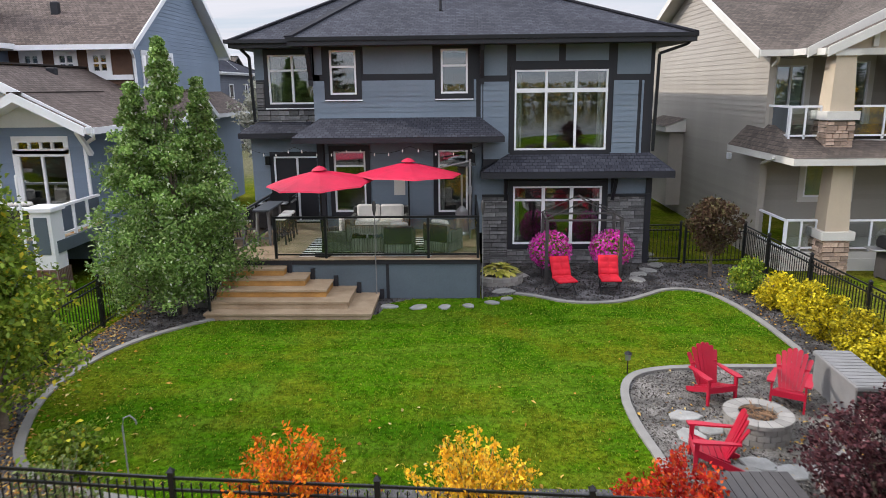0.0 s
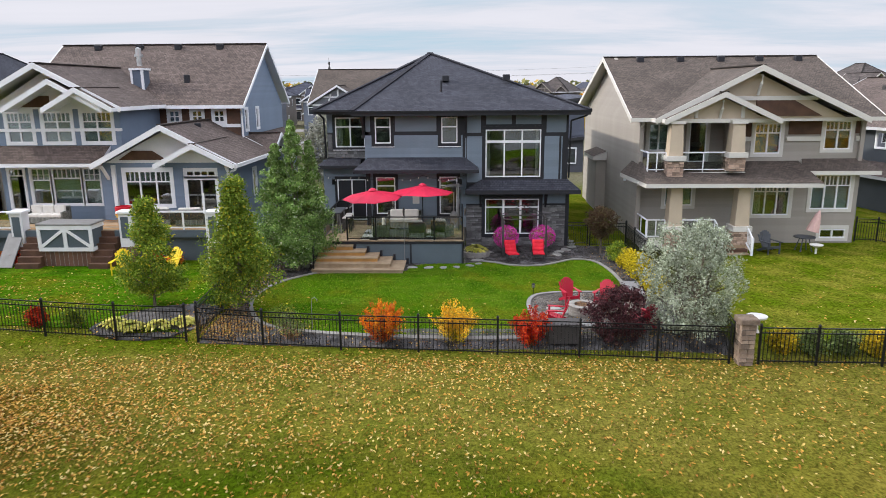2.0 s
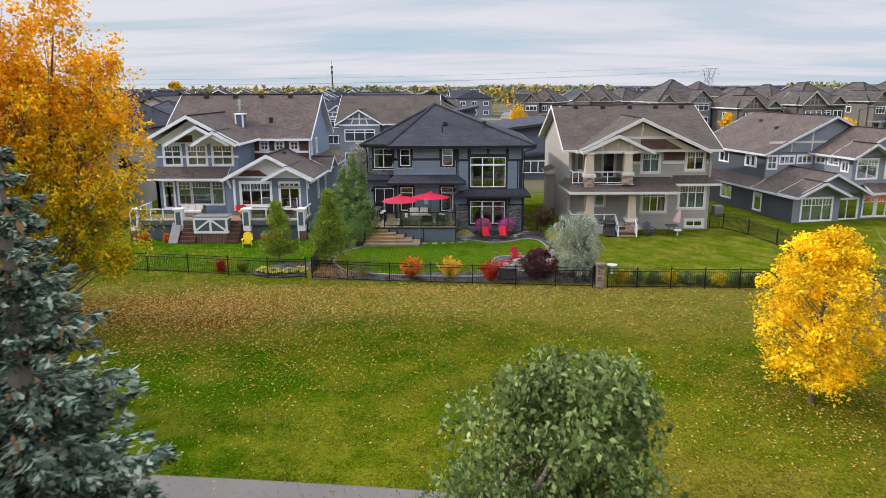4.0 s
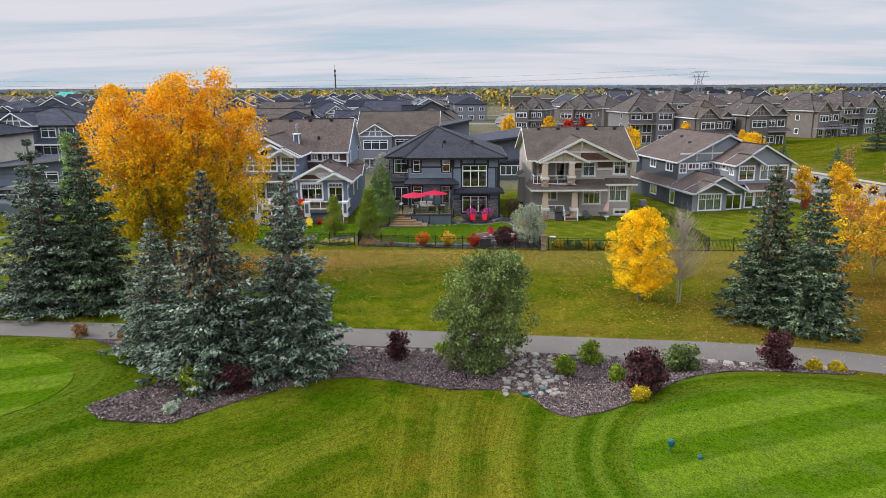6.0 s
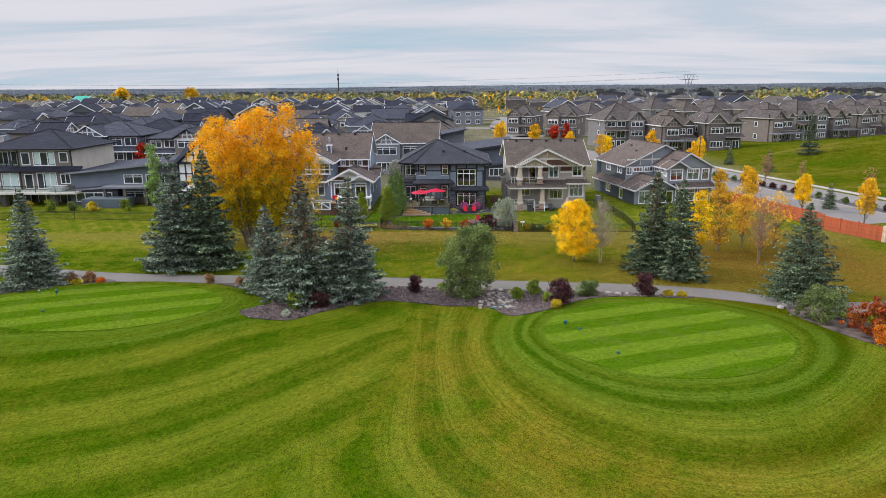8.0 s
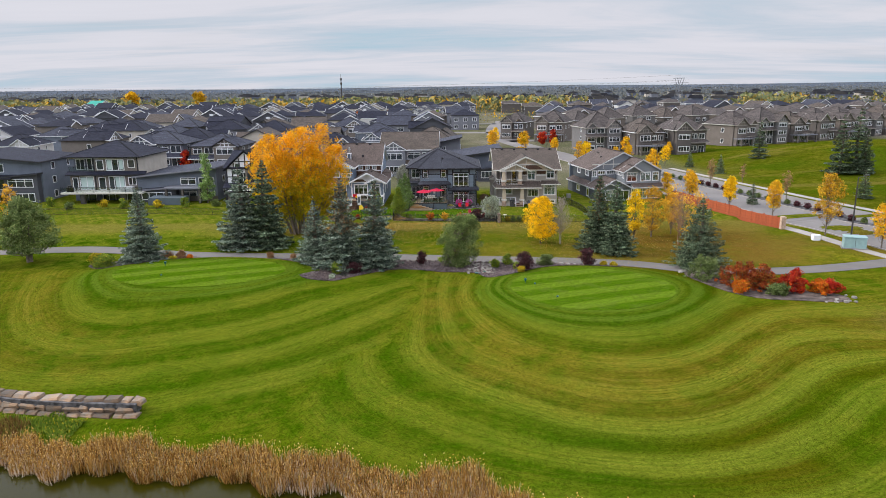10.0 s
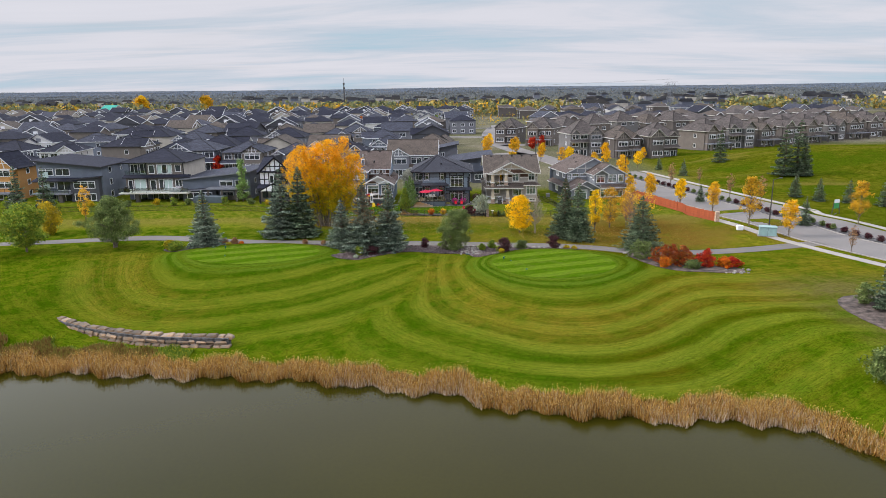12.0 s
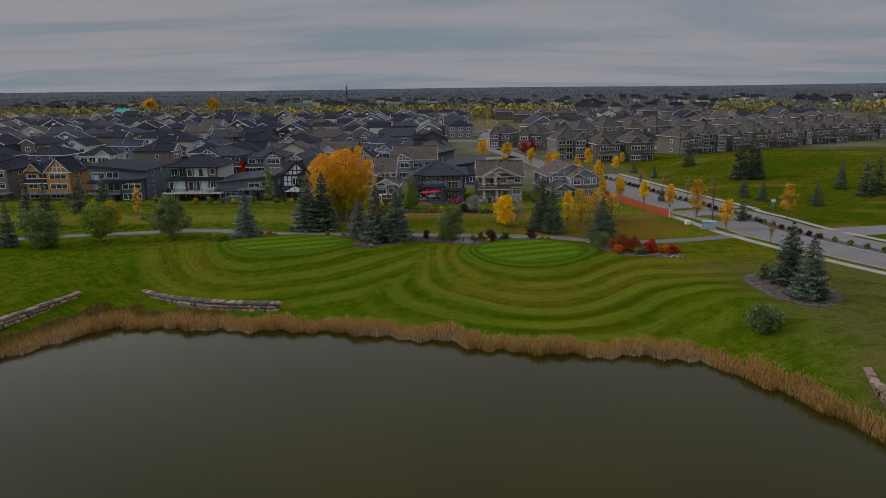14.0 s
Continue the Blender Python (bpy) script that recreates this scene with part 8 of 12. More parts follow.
def put_house(kit, k, x, y, rz, near):
    wi, ri, st = kit[k % len(kit)]
    tr = M_white if k % 3 == 0 and wi != 5 else (M_soffit if kit is WEST_KIT else M_cream)
    key = (wi, ri, st, tr.name, kit is EAST_KIT)
    bank = PROTO if near else BLOCK
    if key not in bank:
        size = ((9.6 if kit is EAST_KIT and near else 11.5) + (k % 3), 13.0, (6.7 if kit is EAST_KIT and near else 6.0) + 0.55 * (k % 3))
        if near:
            bank[key] = far_house(LABELS[wi], *size, FW[wi], FR[ri], tr, st, 40 + k, deck=((2.9,) if kit is EAST_KIT and k % 2 else ()), at=(x, y, gz(x, y)), rz=rz, stone=kit is EAST_KIT, slope=0.75 if kit is EAST_KIT else 0.48, pitch=0.45 if kit is EAST_KIT else 0.34, white=M_taupe_trim if kit is EAST_KIT else None)
        else:
            bank[key] = house_block(LABELS[wi], *size, FW[wi], FR[ri], tr, st, 40 + k)
            bank[key].matrix_basis = pose(x, y, gz(x, y), 0, 0, rz)
    else:
        copy_thing(bank[key], pose(x, y, gz(x, y), 0, 0, rz))


rs = random.Random(5)
# taupe houses along the golf course to the east
EAST_LINE = [(27, 163), (40, 149), (47.5, 105), (60, 97), (72, 96)]
for k, (x, y) in enumerate(EAST_LINE):
    put_house(EAST_KIT, k, x, y, rs.uniform(-4, 4) + (8 if k > 1 else -25), True)
for k in range(10):
    x = 96 + 13.2 * k
    put_house(EAST_KIT, k + 1, x, 121 + 0.62 * (x - 96) - 2.5, 24 + rs.uniform(-3, 3), True)
for k in range(11):
    x = 52 + 14 * k
    put_house(EAST_KIT, k, x, 172 + 0.45 * (x - 52), 205 + rs.uniform(-5, 5), k < 5)
for row in range(2):
    for k in range(15):
        x = 48 + 15 * k + 6 * row
        put_house(EAST_KIT if row == 0 else WEST_KIT, k + row, x, 222 + 36 * row + 0.42 * (x - 48), 25 + 180 * row + rs.uniform(-5, 5), False)
# rows of the suburb to the west and behind
for row, y in enumerate((80, 120, 154, 192, 230, 266, 304, 342, 382, 420)):
    half = 0.66 * (y + 176) + 14
    x = -half + rs.uniform(0, 8)
    while x < (8 if y < 330 else half):
        if not (x > -36 and y < 60) and abs(x - np.interp(y, [80, 110, 145, 190, 240, 300], [36, 29, 22, 19, 22, 30])) > 13 and not (x > 30 and y < 330 + 0.42 * x):
            put_house(WEST_KIT if not (x > 30 and rs.random() < 0.6) else EAST_KIT, rs.randrange(24), x, y + rs.uniform(-6, 6), rs.choice((0, 0, 0, 180, 90, -90)) + rs.uniform(-8, 8), y < 160 and x > -150)
        x += rs.uniform(14.6, 19.5)


wrap = house_block("house under construction with teal roof underlay", 14, 13, 8.6, FW[2], material("teal_roof_underlay", (0.015, 0.26, 0.20), 0.7, 0.1), M_soffit, "gable", 77)
wrap.matrix_basis = pose(-287.0, 438.0, gz(-287.0, 438.0), 0, 0, 75)


def roofs_afar():
    """Roofs too far to tell apart, as one object."""
    r = rng(8)
    g = Geo()
    for k in range(330):
        y = 530 + 720 * r.random() ** 1.6
        x = (r.random() - 0.5) * 1.36 * (y + 176)
        if math.sin(x * 0.011 + y * 0.006) > 0.72:
            continue
        w, d, h = r.uniform(5, 8), r.uniform(5, 7.5), r.uniform(5, 6.5)
        z, m = gz(x, y), int(r.integers(0, 3))
        g.box(x - w, x + w, y - d, y + d, z - 1, z + h, 3 + int(r.integers(0, 3)))
        t = z + h + d * 0.5
        a = 0.4 * w if r.random() < 0.6 else w + 0.3
        c = [(x - w - 0.5, y - d - 0.5, z + h), (x + w + 0.5, y - d - 0.5, z + h), (x + w + 0.5, y + d + 0.5, z + h), (x - w - 0.5, y + d + 0.5, z + h)]
        p, q = (x - a, y, t), (x + a, y, t)
        g.add(c + [p, q], [(0, 1, 5, 4), (1, 2, 5), (2, 3, 4, 5), (3, 0, 4)], m)
    return g


tagged(part("distant_houses", roofs_afar(), [FAR_DARK, FAR_GREY, FAR_TAUPE, FW[3], FW[2], FW[0]]), "distant grey suburban roofs beyond the trees", "houses", kind="stuff")

# ---- plants ----

def leaves_on(r, centres, radii, per, size, squash=(1, 1, 0.8), droop=0.0):
    """Leaf quads scattered in clumps: returns centres, half-lengths, half-widths."""
    n = len(centres) * per
    c = np.repeat(centres, per, 0)
    d = unit(r.normal(size=(n, 3))) * (r.random((n, 1)) ** 0.45) * np.repeat(radii, per)[:, None] * np.array(squash)
    s = size * r.uniform(0.6, 1.35, (n, 1))
    a = unit(r.normal(size=(n, 3)) + np.array([0, 0, -droop])) * s
    b = unit(np.cross(a, r.normal(size=(n, 3)))) * s * 0.62
    return c + d, a, b


def crown_clumps(r, n, shape, low, high, rx, ry, skew=0.0):
    """Clump centres that fill a crown. shape(t): relative radius at the share t of the crown's height."""
    t = r.random(n) ** (1 - skew)
    ang = r.random(n) * 2 * math.pi
    rad = np.sqrt(r.random(n)) * np.array([shape(v) for v in t]) * (0.82 + 0.3 * np.sin(ang * 3 + t * 7) * r.random(n))
    return np.stack([np.cos(ang) * rad * rx, np.sin(ang) * rad * ry, low + (high - low) * t], -1)


def limb_geo(g, r, base, tips, r0, bend=0.25):
    for tip in tips:
        b, t = np.array(base), np.array(tip)
        m = (b + t) / 2 + r.normal(size=3) * bend * np.linalg.norm(t - b) * 0.3 + np.array([0, 0, -0.05 * np.linalg.norm(t - b)])
        q1, q2 = b * 0.5 + m * 0.5, m * 0.5 + t * 0.5
        g.tube([b, q1, m, q2, t], [r0, r0 * 0.8, r0 * 0.6, r0 * 0.38, r0 * 0.15], 5, caps=False)


def graft(g, lo, hi, start):
    """Ties a limb's foot to the nearest corner of the trunk, so that they are one piece."""
    foot = np.asarray(g.v[start])
    k = lo + int(np.argmin(((np.asarray(g.v[lo:hi]) - foot) ** 2).sum(1)))
    g.add([], [(start - len(g.v), start + 1 - len(g.v), k - len(g.v))])


def broadleaf(name, label, mat, at, H, rx, ry, low, seed, shape=None, clumps=90, per=70, size=0.11, trunk=0.09, rad=0.5, lean=(0, 0), stems=1, bark=None, category="tree", group="", limbs=26, droop=0.2, squash=(1, 1, 0.8), low_mat=None, shift=0.0, taper=0.0, jag=0.0, low_share=0.36):
    """A broadleaved tree or bush: tapered trunk with limbs, and a crown of leaf clumps."""
    r = rng(seed)
    shape = shape or (lambda t: math.sin(math.pi * min(1, 0.12 + 0.85 * t)) ** 0.6)
    ob = thing(name, label, category, (at[0], at[1], gz(*at[:2]) - 0.03 if len(at) < 3 else at[2]), group=group)
    c = crown_clumps(r, clumps, shape, low, H - rad * 0.5, rx - rad * 0.5, ry - rad * 0.5)
    c[:, 0] += lean[0] * c[:, 2] / H + shift
    c[:, 1] += lean[1] * c[:, 2] / H
    if jag:
        c[:, 2] *= 1 - jag * np.clip(c[:, 2] / H - 0.35, 0, 1) * (1 + np.sin(c[:, 0] * 2.3 + seed) * np.cos(c[:, 1] * 1.9))
    g = Geo()
    if trunk:
        for k in range(stems):
            o = np.array([0.0, 0, 0]) if stems == 1 else np.array([0.18 * math.cos(k * 2.4), 0.18 * math.sin(k * 2.4), 0]) * min(1, H / 3)
            top = np.array([lean[0] * 0.75 + shift, lean[1] * 0.75, H * 0.85]) + o * (4 if stems > 1 else 0)
            pts = [o + (top - o) * f + np.array([math.sin(f * 5 + k) * 0.03, math.cos(f * 4 + k) * 0.03, 0]) * H * f * (1 - f) for f in (0, 0.15, 0.35, 0.6, 0.85, 1)]
            lo = len(g.v)
            g.tube(pts, [trunk * v for v in (1.35, 1, 0.8, 0.5, 0.25, 0.08)], 8, caps=False)
            hi = len(g.v)
            if k:
                graft(g, 0, 48, lo)
            sel = c[r.permutation(len(c))[: limbs // stems]]
            for tip in sel:
                f = np.clip(0.15 + 0.8 * (tip[2] - low) / (H - low + 0.01) - 0.12, 0.12, 0.85)
                base = o + (top - o) * f
                if base[2] > tip[2]:
                    base = o + (top - o) * max(0.1, f * 0.6)
                start = len(g.v)
                limb_geo(g, r, base, [tip], trunk * 0.42 * (1 - 0.6 * f))
                graft(g, lo, hi, start)
        g.smooth = True
        part("trunk", g, bark or M_bark, ob)
    p, a, b = leaves_on(r, c, rad * (1 - taper * np.clip((c[:, 2] - low) / (H - low), 0, 1)) * r.uniform(0.6, 1.25, len(c)), per, size, squash, droop)
    tone = np.repeat(r.uniform(-0.38, 0.36, len(c)), per)
    if low_mat:
        sel = p[:, 2] + r.normal(size=len(p)) * 0.14 * H < low + low_share * (H - low)
        part("lower_crown", quads_mesh("lower_crown", p[sel], a[sel], b[sel], low_mat, fold=np.array([0, 0, size * 0.25]), tone=tone[sel]), low_mat, ob, "yellow-green lower leaves")
        p, a, b, tone = p[~sel], a[~sel], b[~sel], tone[~sel]
    part("crown", quads_mesh("crown", p, a, b, mat, fold=np.array([0, 0, size * 0.25]), tone=tone), mat, ob)
    return ob


SPRUCE = {}


def spruce(at, H, R, seed, mat=None, label="blue spruce with drooping boughs down to the ground", group="spruces", cones=0, detail=1.0, z=None):
    """A spruce: straight trunk, whorls of drooping boughs, each a spray of needle tufts."""
    mat = mat or L_spruce
    key = (seed, mat.name, round(H / R, 1), cones, detail)
    if key not in SPRUCE:
        r = rng(seed)
        g = Geo().tube([(0, 0, -0.05), (0.02, 0, 0.5), (0, 0.01, 0.97)], [0.028 * R / H * 4, 0.02 * R / H * 4, 0.003], 8, caps=False)
        P, A, B, T = [], [], [], []
        levels = int(34 * detail)
        for k in range(levels):
            f = (k + r.random()) / levels
            zc = 0.03 + 0.955 * f
            reach = (R / H) * (1 - f) ** 0.82 * (0.94 + 0.14 * math.sin(k * 2.1)) + 0.010
            nb = max(5, int((15 - 8 * f) * detail))
            for j in range(nb):
                an = 2 * math.pi * (j + r.random() * 0.8) / nb + k * 1.3
                L = reach * r.uniform(0.62, 1.16)
                dirn = np.array([math.cos(an), math.sin(an), 0])
                side = np.array([-math.sin(an), math.cos(an), 0])
                m = max(10, int((16 + 70 * (1 - f)) * detail))
                s = 1 - r.random(m) ** 1.5 * 0.85
                drop = -0.20 * L * s + 0.16 * L * s * s * (1.6 if f > 0.6 else 1.0)
                spread = (r.random(m) - 0.5) * L * 0.60 * (1.15 - 0.8 * s)
                c = np.outer(s * L, dirn) + np.outer(spread, side) + np.stack([np.zeros(m), np.zeros(m), zc + drop - np.abs(spread) * 0.2 + (r.random(m) - 0.5) * 0.010], -1)
                ln = (0.0095 + 0.0045 * (1 - f)) * r.uniform(0.7, 1.3, (m, 1)) / detail ** 0.6
                out = unit(dirn + np.outer(np.sign(spread) * 0.7, side) + r.normal(size=(m, 3)) * 0.3 + np.array([0, 0, -0.12]))
                P.append(c)
                A.append(out * ln)
                B.append(unit(np.cross(out, np.array([0, 0, 1.0]) + r.normal(size=(m, 3)) * 0.5)) * ln * 0.46)
                q = m // 2
                T.append(np.full(m + q, r.uniform(-0.55, 0.48)))
                P.append(c[:q] + np.array([0, 0, -0.007]))
                A.append(unit(out[:q] + np.array([0, 0, -0.9])) * ln[:q])
                B.append(unit(np.cross(out[:q], r.normal(size=(q, 3)))) * ln[:q] * 0.4)
        P, A, B, T = np.concatenate(P), np.concatenate(A), np.concatenate(B), np.concatenate(T)
        cm = None
        if cones:
            q = P[(P[:, 2] > 0.42) & (r.random(len(P)) < cones)]
            q = q * np.array([1.05, 1.05, 1])
            cm = quads_mesh("cone", q, np.tile([0, 0, -0.012], (len(q), 1)) + r.normal(size=q.shape) * 0.003, unit(r.normal(size=q.shape)) * 0.006, L_cone)
        SPRUCE[key] = (g.mesh("trunk", M_bark), quads_mesh("crown", P, A, B, mat, fold=np.array([0, 0, -0.003]), tone=T), cm)
    tm, bm_, cm = SPRUCE[key]
    ob = thing("spruce", label, "tree", (at[0], at[1], (gz(*at[:2]) if z is None else z) - 0.02), rz=(seed * 47 + at[0] * 31) % 360, group=group)
    S = Matrix.Diagonal((H, H, H, 1))
    part("trunk", tm, None, ob, m=S)
    part("crown", bm_, None, ob, m=S)
    if cm:
        tagged(part("cone", cm, None, ob, "brown cones in the upper boughs", m=S), "brown cones in the upper boughs", kind="stuff")
    return ob


poplar = lambda t: (0.35 + 0.65 * math.sin(math.pi * min(1, 0.25 + 0.6 * t))) * (1.0 if t < 0.55 else max(0.12, 1 - (t - 0.55) * 1.75))
ball = lambda t: math.sqrt(max(0.05, 1 - (2 * t - 1) ** 2))
vase = lambda t: 0.35 + 0.65 * math.sin(math.pi * min(1.0, 0.1 + 0.72 * t))


# ---- back yard of the dark house ----
sheet("rock_bed", [(-8.3, -13.2), (8.9, -13.9), (8.7, -0.2), (5.4, 0.3), (0.4, 0.2), (0.4, -3.5), (-6.3, -3.5), (-7.0, 1.2), (-8.5, 1.2)], M_darkgravel, 0.02,
      "dark crushed-rock beds round the lawn", "bed", 0.5, 0, skirt=0.1)
LAWN = [(-6.1, -5.25), (-6.6, -5.75), (-7.3, -6.6), (-7.75, -7.9), (-7.75, -9.4), (-7.35, -10.6), (-6.7, -11.9), (-5.3, -12.65), (-2.5, -12.92), (0.5, -13.02), (2.7, -12.95), (2.85, -11.8), (2.72, -10.6),
        (2.75, -9.4), (3.05, -8.55), (3.7, -8.2), (5.0, -8.1), (6.5, -8.15), (6.85, -7.2), (6.85, -5.6), (6.7, -4.2), (6.45, -3.2), (5.95, -2.8), (5.3, -2.85), (4.8, -3.3), (4.1, -3.85), (3.3, -4.05),
        (2.5, -3.95), (1.9, -3.45), (1.3, -3.2), (0.5, -3.55), (-2.0, -3.62), (-2.2, -5.25)]
sheet("lawn", LAWN, M_lawn, 0.035, "bright green mown back lawn", "lawn", 0.8, 1, skirt=0.06)
for line in (LAWN[0:11], LAWN[10:19], LAWN[18:30]):
    ribbon("kerb", line, 0.15, M_curb, 0.075, "low grey concrete lawn kerb", "kerb", 0.2, 3)
sheet("gravel_pad", [(2.9, -12.55), (2.8, -10.6), (2.85, -9.4), (3.15, -8.65), (3.75, -8.3), (5.0, -8.2), (6.6, -8.25), (7.3, -9.0), (7.6, -10.6), (7.4, -12.0), (6.0, -12.9), (4.0, -13.0)], M_gravel, 0.03,
      "grey gravel pad round the fire pit", "gravel", 1.0, 2, skirt=0.06)
# grass of the neighbours' yards
sheet("lawn", [(-24.5, -11.2), (-8.9, -12.7), (-8.9, -2.9), (-11.0, -2.0), (-24.5, -2.0)], M_lawn, 0.03, "green mown lawn of the neighbouring yard", "lawn", 1.5, 0, skirt=0.05)
sheet("lawn", [(9.0, -14.0), (24, -14.4), (24.3, 1.5), (20.4, 0.8), (9.2, -0.8)], M_fairway, 0.03, "yellowing mown lawn of the eastern yard", "lawn", 1.5, 0, skirt=0.05)
sheet("rock_bed", [(-12.8, -12.95), (-8.6, -13.2), (-8.5, -9.8), (-10.0, -9.6), (-11.6, -10.4)], M_darkgravel, 0.05, "crushed-rock bed strewn with leaves", "bed", 1.0, 2, skirt=0.06)
sheet("walkway", [(-10.2, 1.0), (-7.2, 1.0), (-7.2, 14), (-10.2, 14)], M_gravel, 0.02, "gravel strip between the houses", "path", 2.0, 0)


def flat_stone(seed, r):
    q = rng(seed)
    k = 7
    pts = [(r * (0.75 + 0.35 * q.random()) * math.cos(2 * math.pi * j / k), 0.72 * r * (0.75 + 0.35 * q.random()) * math.sin(2 * math.pi * j / k)) for j in range(k)]
    g = Geo().prism(pts, -0.05, 0.02)
    n = len(g.v)
    g.add([(x * 0.92, y * 0.92, 0.035) for x, y in pts], [])
    g.f[1] = tuple(range(n, n + k))
    g.f += [(k + i, k + (i + 1) % k, n + (i + 1) % k, n + i) for i in range(k)]
    g.m = [0] * len(g.f)
    return g


for k, (x, y, r) in enumerate([(-1.95, -4.3, 0.25), (-1.2, -4.35, 0.26), (-0.55, -4.35, 0.23), (0.05, -4.25, 0.2), (0.65, -4.0, 0.2), (1.05, -3.65, 0.18)]):
    solo("stepping_stone", flat_stone(k, r), M_flag, "grey stepping stone set in the lawn", "stone", (x, y, 0.04), k * 40, "stepping stones by the deck")
for k, (x, y) in enumerate([(5.84, 0.6), (5.84, -0.15), (5.45, -0.75), (5.05, -1.2), (4.87, -1.8), (5.9, 1.3), (5.75, 2.0), (1.6, -1.3), (1.0, -2.9)]):
    solo("stepping_stone", flat_stone(20 + k, 0.34), M_flag, "pale flagstone set in dark gravel", "stone", (x, y, 0.012), k * 70, "flagstones by the gate")
for k, (x, y) in enumerate([(3.6, -10.2), (3.9, -10.6), (3.5, -10.9), (4.2, -11.7), (4.6, -11.9), (5.1, -11.9), (5.6, -11.6), (3.9, -11.9), (5.0, -12.3), (5.7, -12.1), (6.1, -11.2)]):
    solo("stepping_stone", flat_stone(40 + k, 0.3), M_flag, "grey paving stone round the fire pit", "stone", (x, y, 0.03), k * 50, "paving round the fire pit")


# ---- fences ----
PICKET = Geo().box(-0.0075, 0.0075, -0.0075, 0.0075, 0.06, 1.12).mesh("picket", M_black)
POST = Geo().box(-0.032, 0.032, -0.032, 0.032, -0.1, 1.27).add([(-0.045, -0.045, 1.27), (0.045, -0.045, 1.27), (0.045, 0.045, 1.27), (-0.045, 0.045, 1.27), (0, 0, 1.33)], [(0, 1, 4), (1, 2, 4), (2, 3, 4), (3, 0, 4), (3, 2, 1, 0)]).mesh("post", M_black)


def fence(pts, label, split, group="", rails=(0.12, 1.02, 1.18), ring=True):
    """A metal picket fence through pts. split: whether each picket is an object of its own."""
    x0, y0 = pts[0]
    ob = thing("fence", label, "fence", (x0, y0, 0), group=group)
    for x, y in pts:
        part("post", POST, M_black, ob, m=Matrix.Translation((x - x0, y - y0, gz(x, y))))
    for (xa, ya), (xb, yb) in zip(pts, pts[1:]):
        za, zb = gz(xa, ya), gz(xb, yb)
        pa, pb = Vector((xa - x0, ya - y0, za)), Vector((xb - x0, yb - y0, zb))
        for h in rails:
            part("rail", Geo().bar(pa + Vector((0, 0, h)), pb + Vector((0, 0, h)), 0.028, 0.035), M_black, ob)
        n = max(2, int((pb - pa).length / 0.115))
        g = Geo()
        for k in range(1, n):
            p = pa.lerp(pb, k / n)
            if split:
                part("picket", PICKET, M_black, ob, m=Matrix.Translation(p))
            else:
                g.box(p.x - 0.009, p.x + 0.009, p.y - 0.009, p.y + 0.009, p.z + 0.06, p.z + 1.12)
            if ring and split and k % 2:
                g.tube([p + Vector((0, 0, 1.07)), p + Vector((0.03, 0, 1.1)), p + Vector((0, 0, 1.13)), p + Vector((-0.03, 0, 1.1)), p + Vector((0, 0, 1.07))], 0.006, 4, caps=False)
        if g.v:
            tagged(part("scroll_border" if split else "infill", g, M_black, ob), kind="stuff")
    return ob


fence([(-8.35, -13.15), (-6.15, -13.35), (-3.6, -13.5), (-1.1, -13.6), (1.4, -13.72), (3.95, -13.85), (6.3, -14.05), (8.45, -14.22)], "black metal picket fence behind the autumn shrubs", True)
fence([(-33.5, -10.2), (-30.8, -10.6), (-28.0, -11.0), (-25.0, -11.4), (-21.9, -11.8), (-18.9, -12.2), (-16.2, -12.55), (-13.6, -12.85), (-11.1, -13.05), (-8.75, -13.12)], "black metal picket fence along the western yard", False)
fence([(9.3, -14.3), (11.0, -14.38), (12.95, -14.42), (14.9, -14.46), (16.9, -14.5), (19.0, -14.55), (21.2, -14.6), (23.5, -14.65), (26, -14.7), (29, -14.8), (32, -15), (35, -15.2)], "black metal picket fence along the eastern yard", False)
fence([(-8.4, -13.0), (-8.45, -10.5), (-8.5, -8.1), (-8.55, -5.7), (-8.6, -3.2), (-8.6, 0.4)], "black metal picket fence between the yards", False)
fence([(8.7, -13.9), (8.68, -11.4), (8.66, -8.9), (8.64, -6.4), (8.62, -3.9), (8.6, -1.5), (8.6, 0.2)], "black metal picket fence between the yards", False)
fence([(6.75, 0.05), (8.55, 0.1)], "short black metal picket fence beside the gate", False)
fence([(20.6, 1.2), (21.6, 1.0), (22.6, -1.5), (23.2, -5.0), (23.6, -9.0), (23.9, -14.4)], "black metal picket fence beside the eastern lawn", False)
gate = fence([(5.62, 0.35), (6.68, 0.35)], "closed black metal garden gate", True)
gate.name = "garden_gate"
gate["category"] = "gate"

# stone pillar at the corner
M_pillar = material("brown_pillar_stone", (0.21, 0.14, 0.10), 0.85, 0.35, 4, 25, 0.5, rnd=0.45, tint=(0.30, 0.23, 0.18))
pil = thing("stone_pillar", "square tan stone pillar with flat cap", "pillar", (8.88, -14.22, gz(8.88, -14.22)))
pil.scale = (0.72, 0.72, 0.98)
part("core", Geo().box(-0.26, 0.26, -0.26, 0.26, -0.1, 1.35), M_mortar, pil)
part("cap", Geo().rbox(-0.4, 0.4, -0.4, 0.4, 1.35, 1.52, 0.03), M_pillar, pil)
stones(pil, ((-0.29, -0.27, 0), (1, 0), (0, -1)), 0, 0.58, 0, 1.34, M_pillar, seed=31, hs=(0.12, 0.16, 0.2), ls=(0.16, 0.36))
stones(pil, ((-0.27, 0.29, 0), (0, -1), (-1, 0)), 0, 0.58, 0, 1.34, M_pillar, seed=32, hs=(0.12, 0.16, 0.2), ls=(0.16, 0.36))
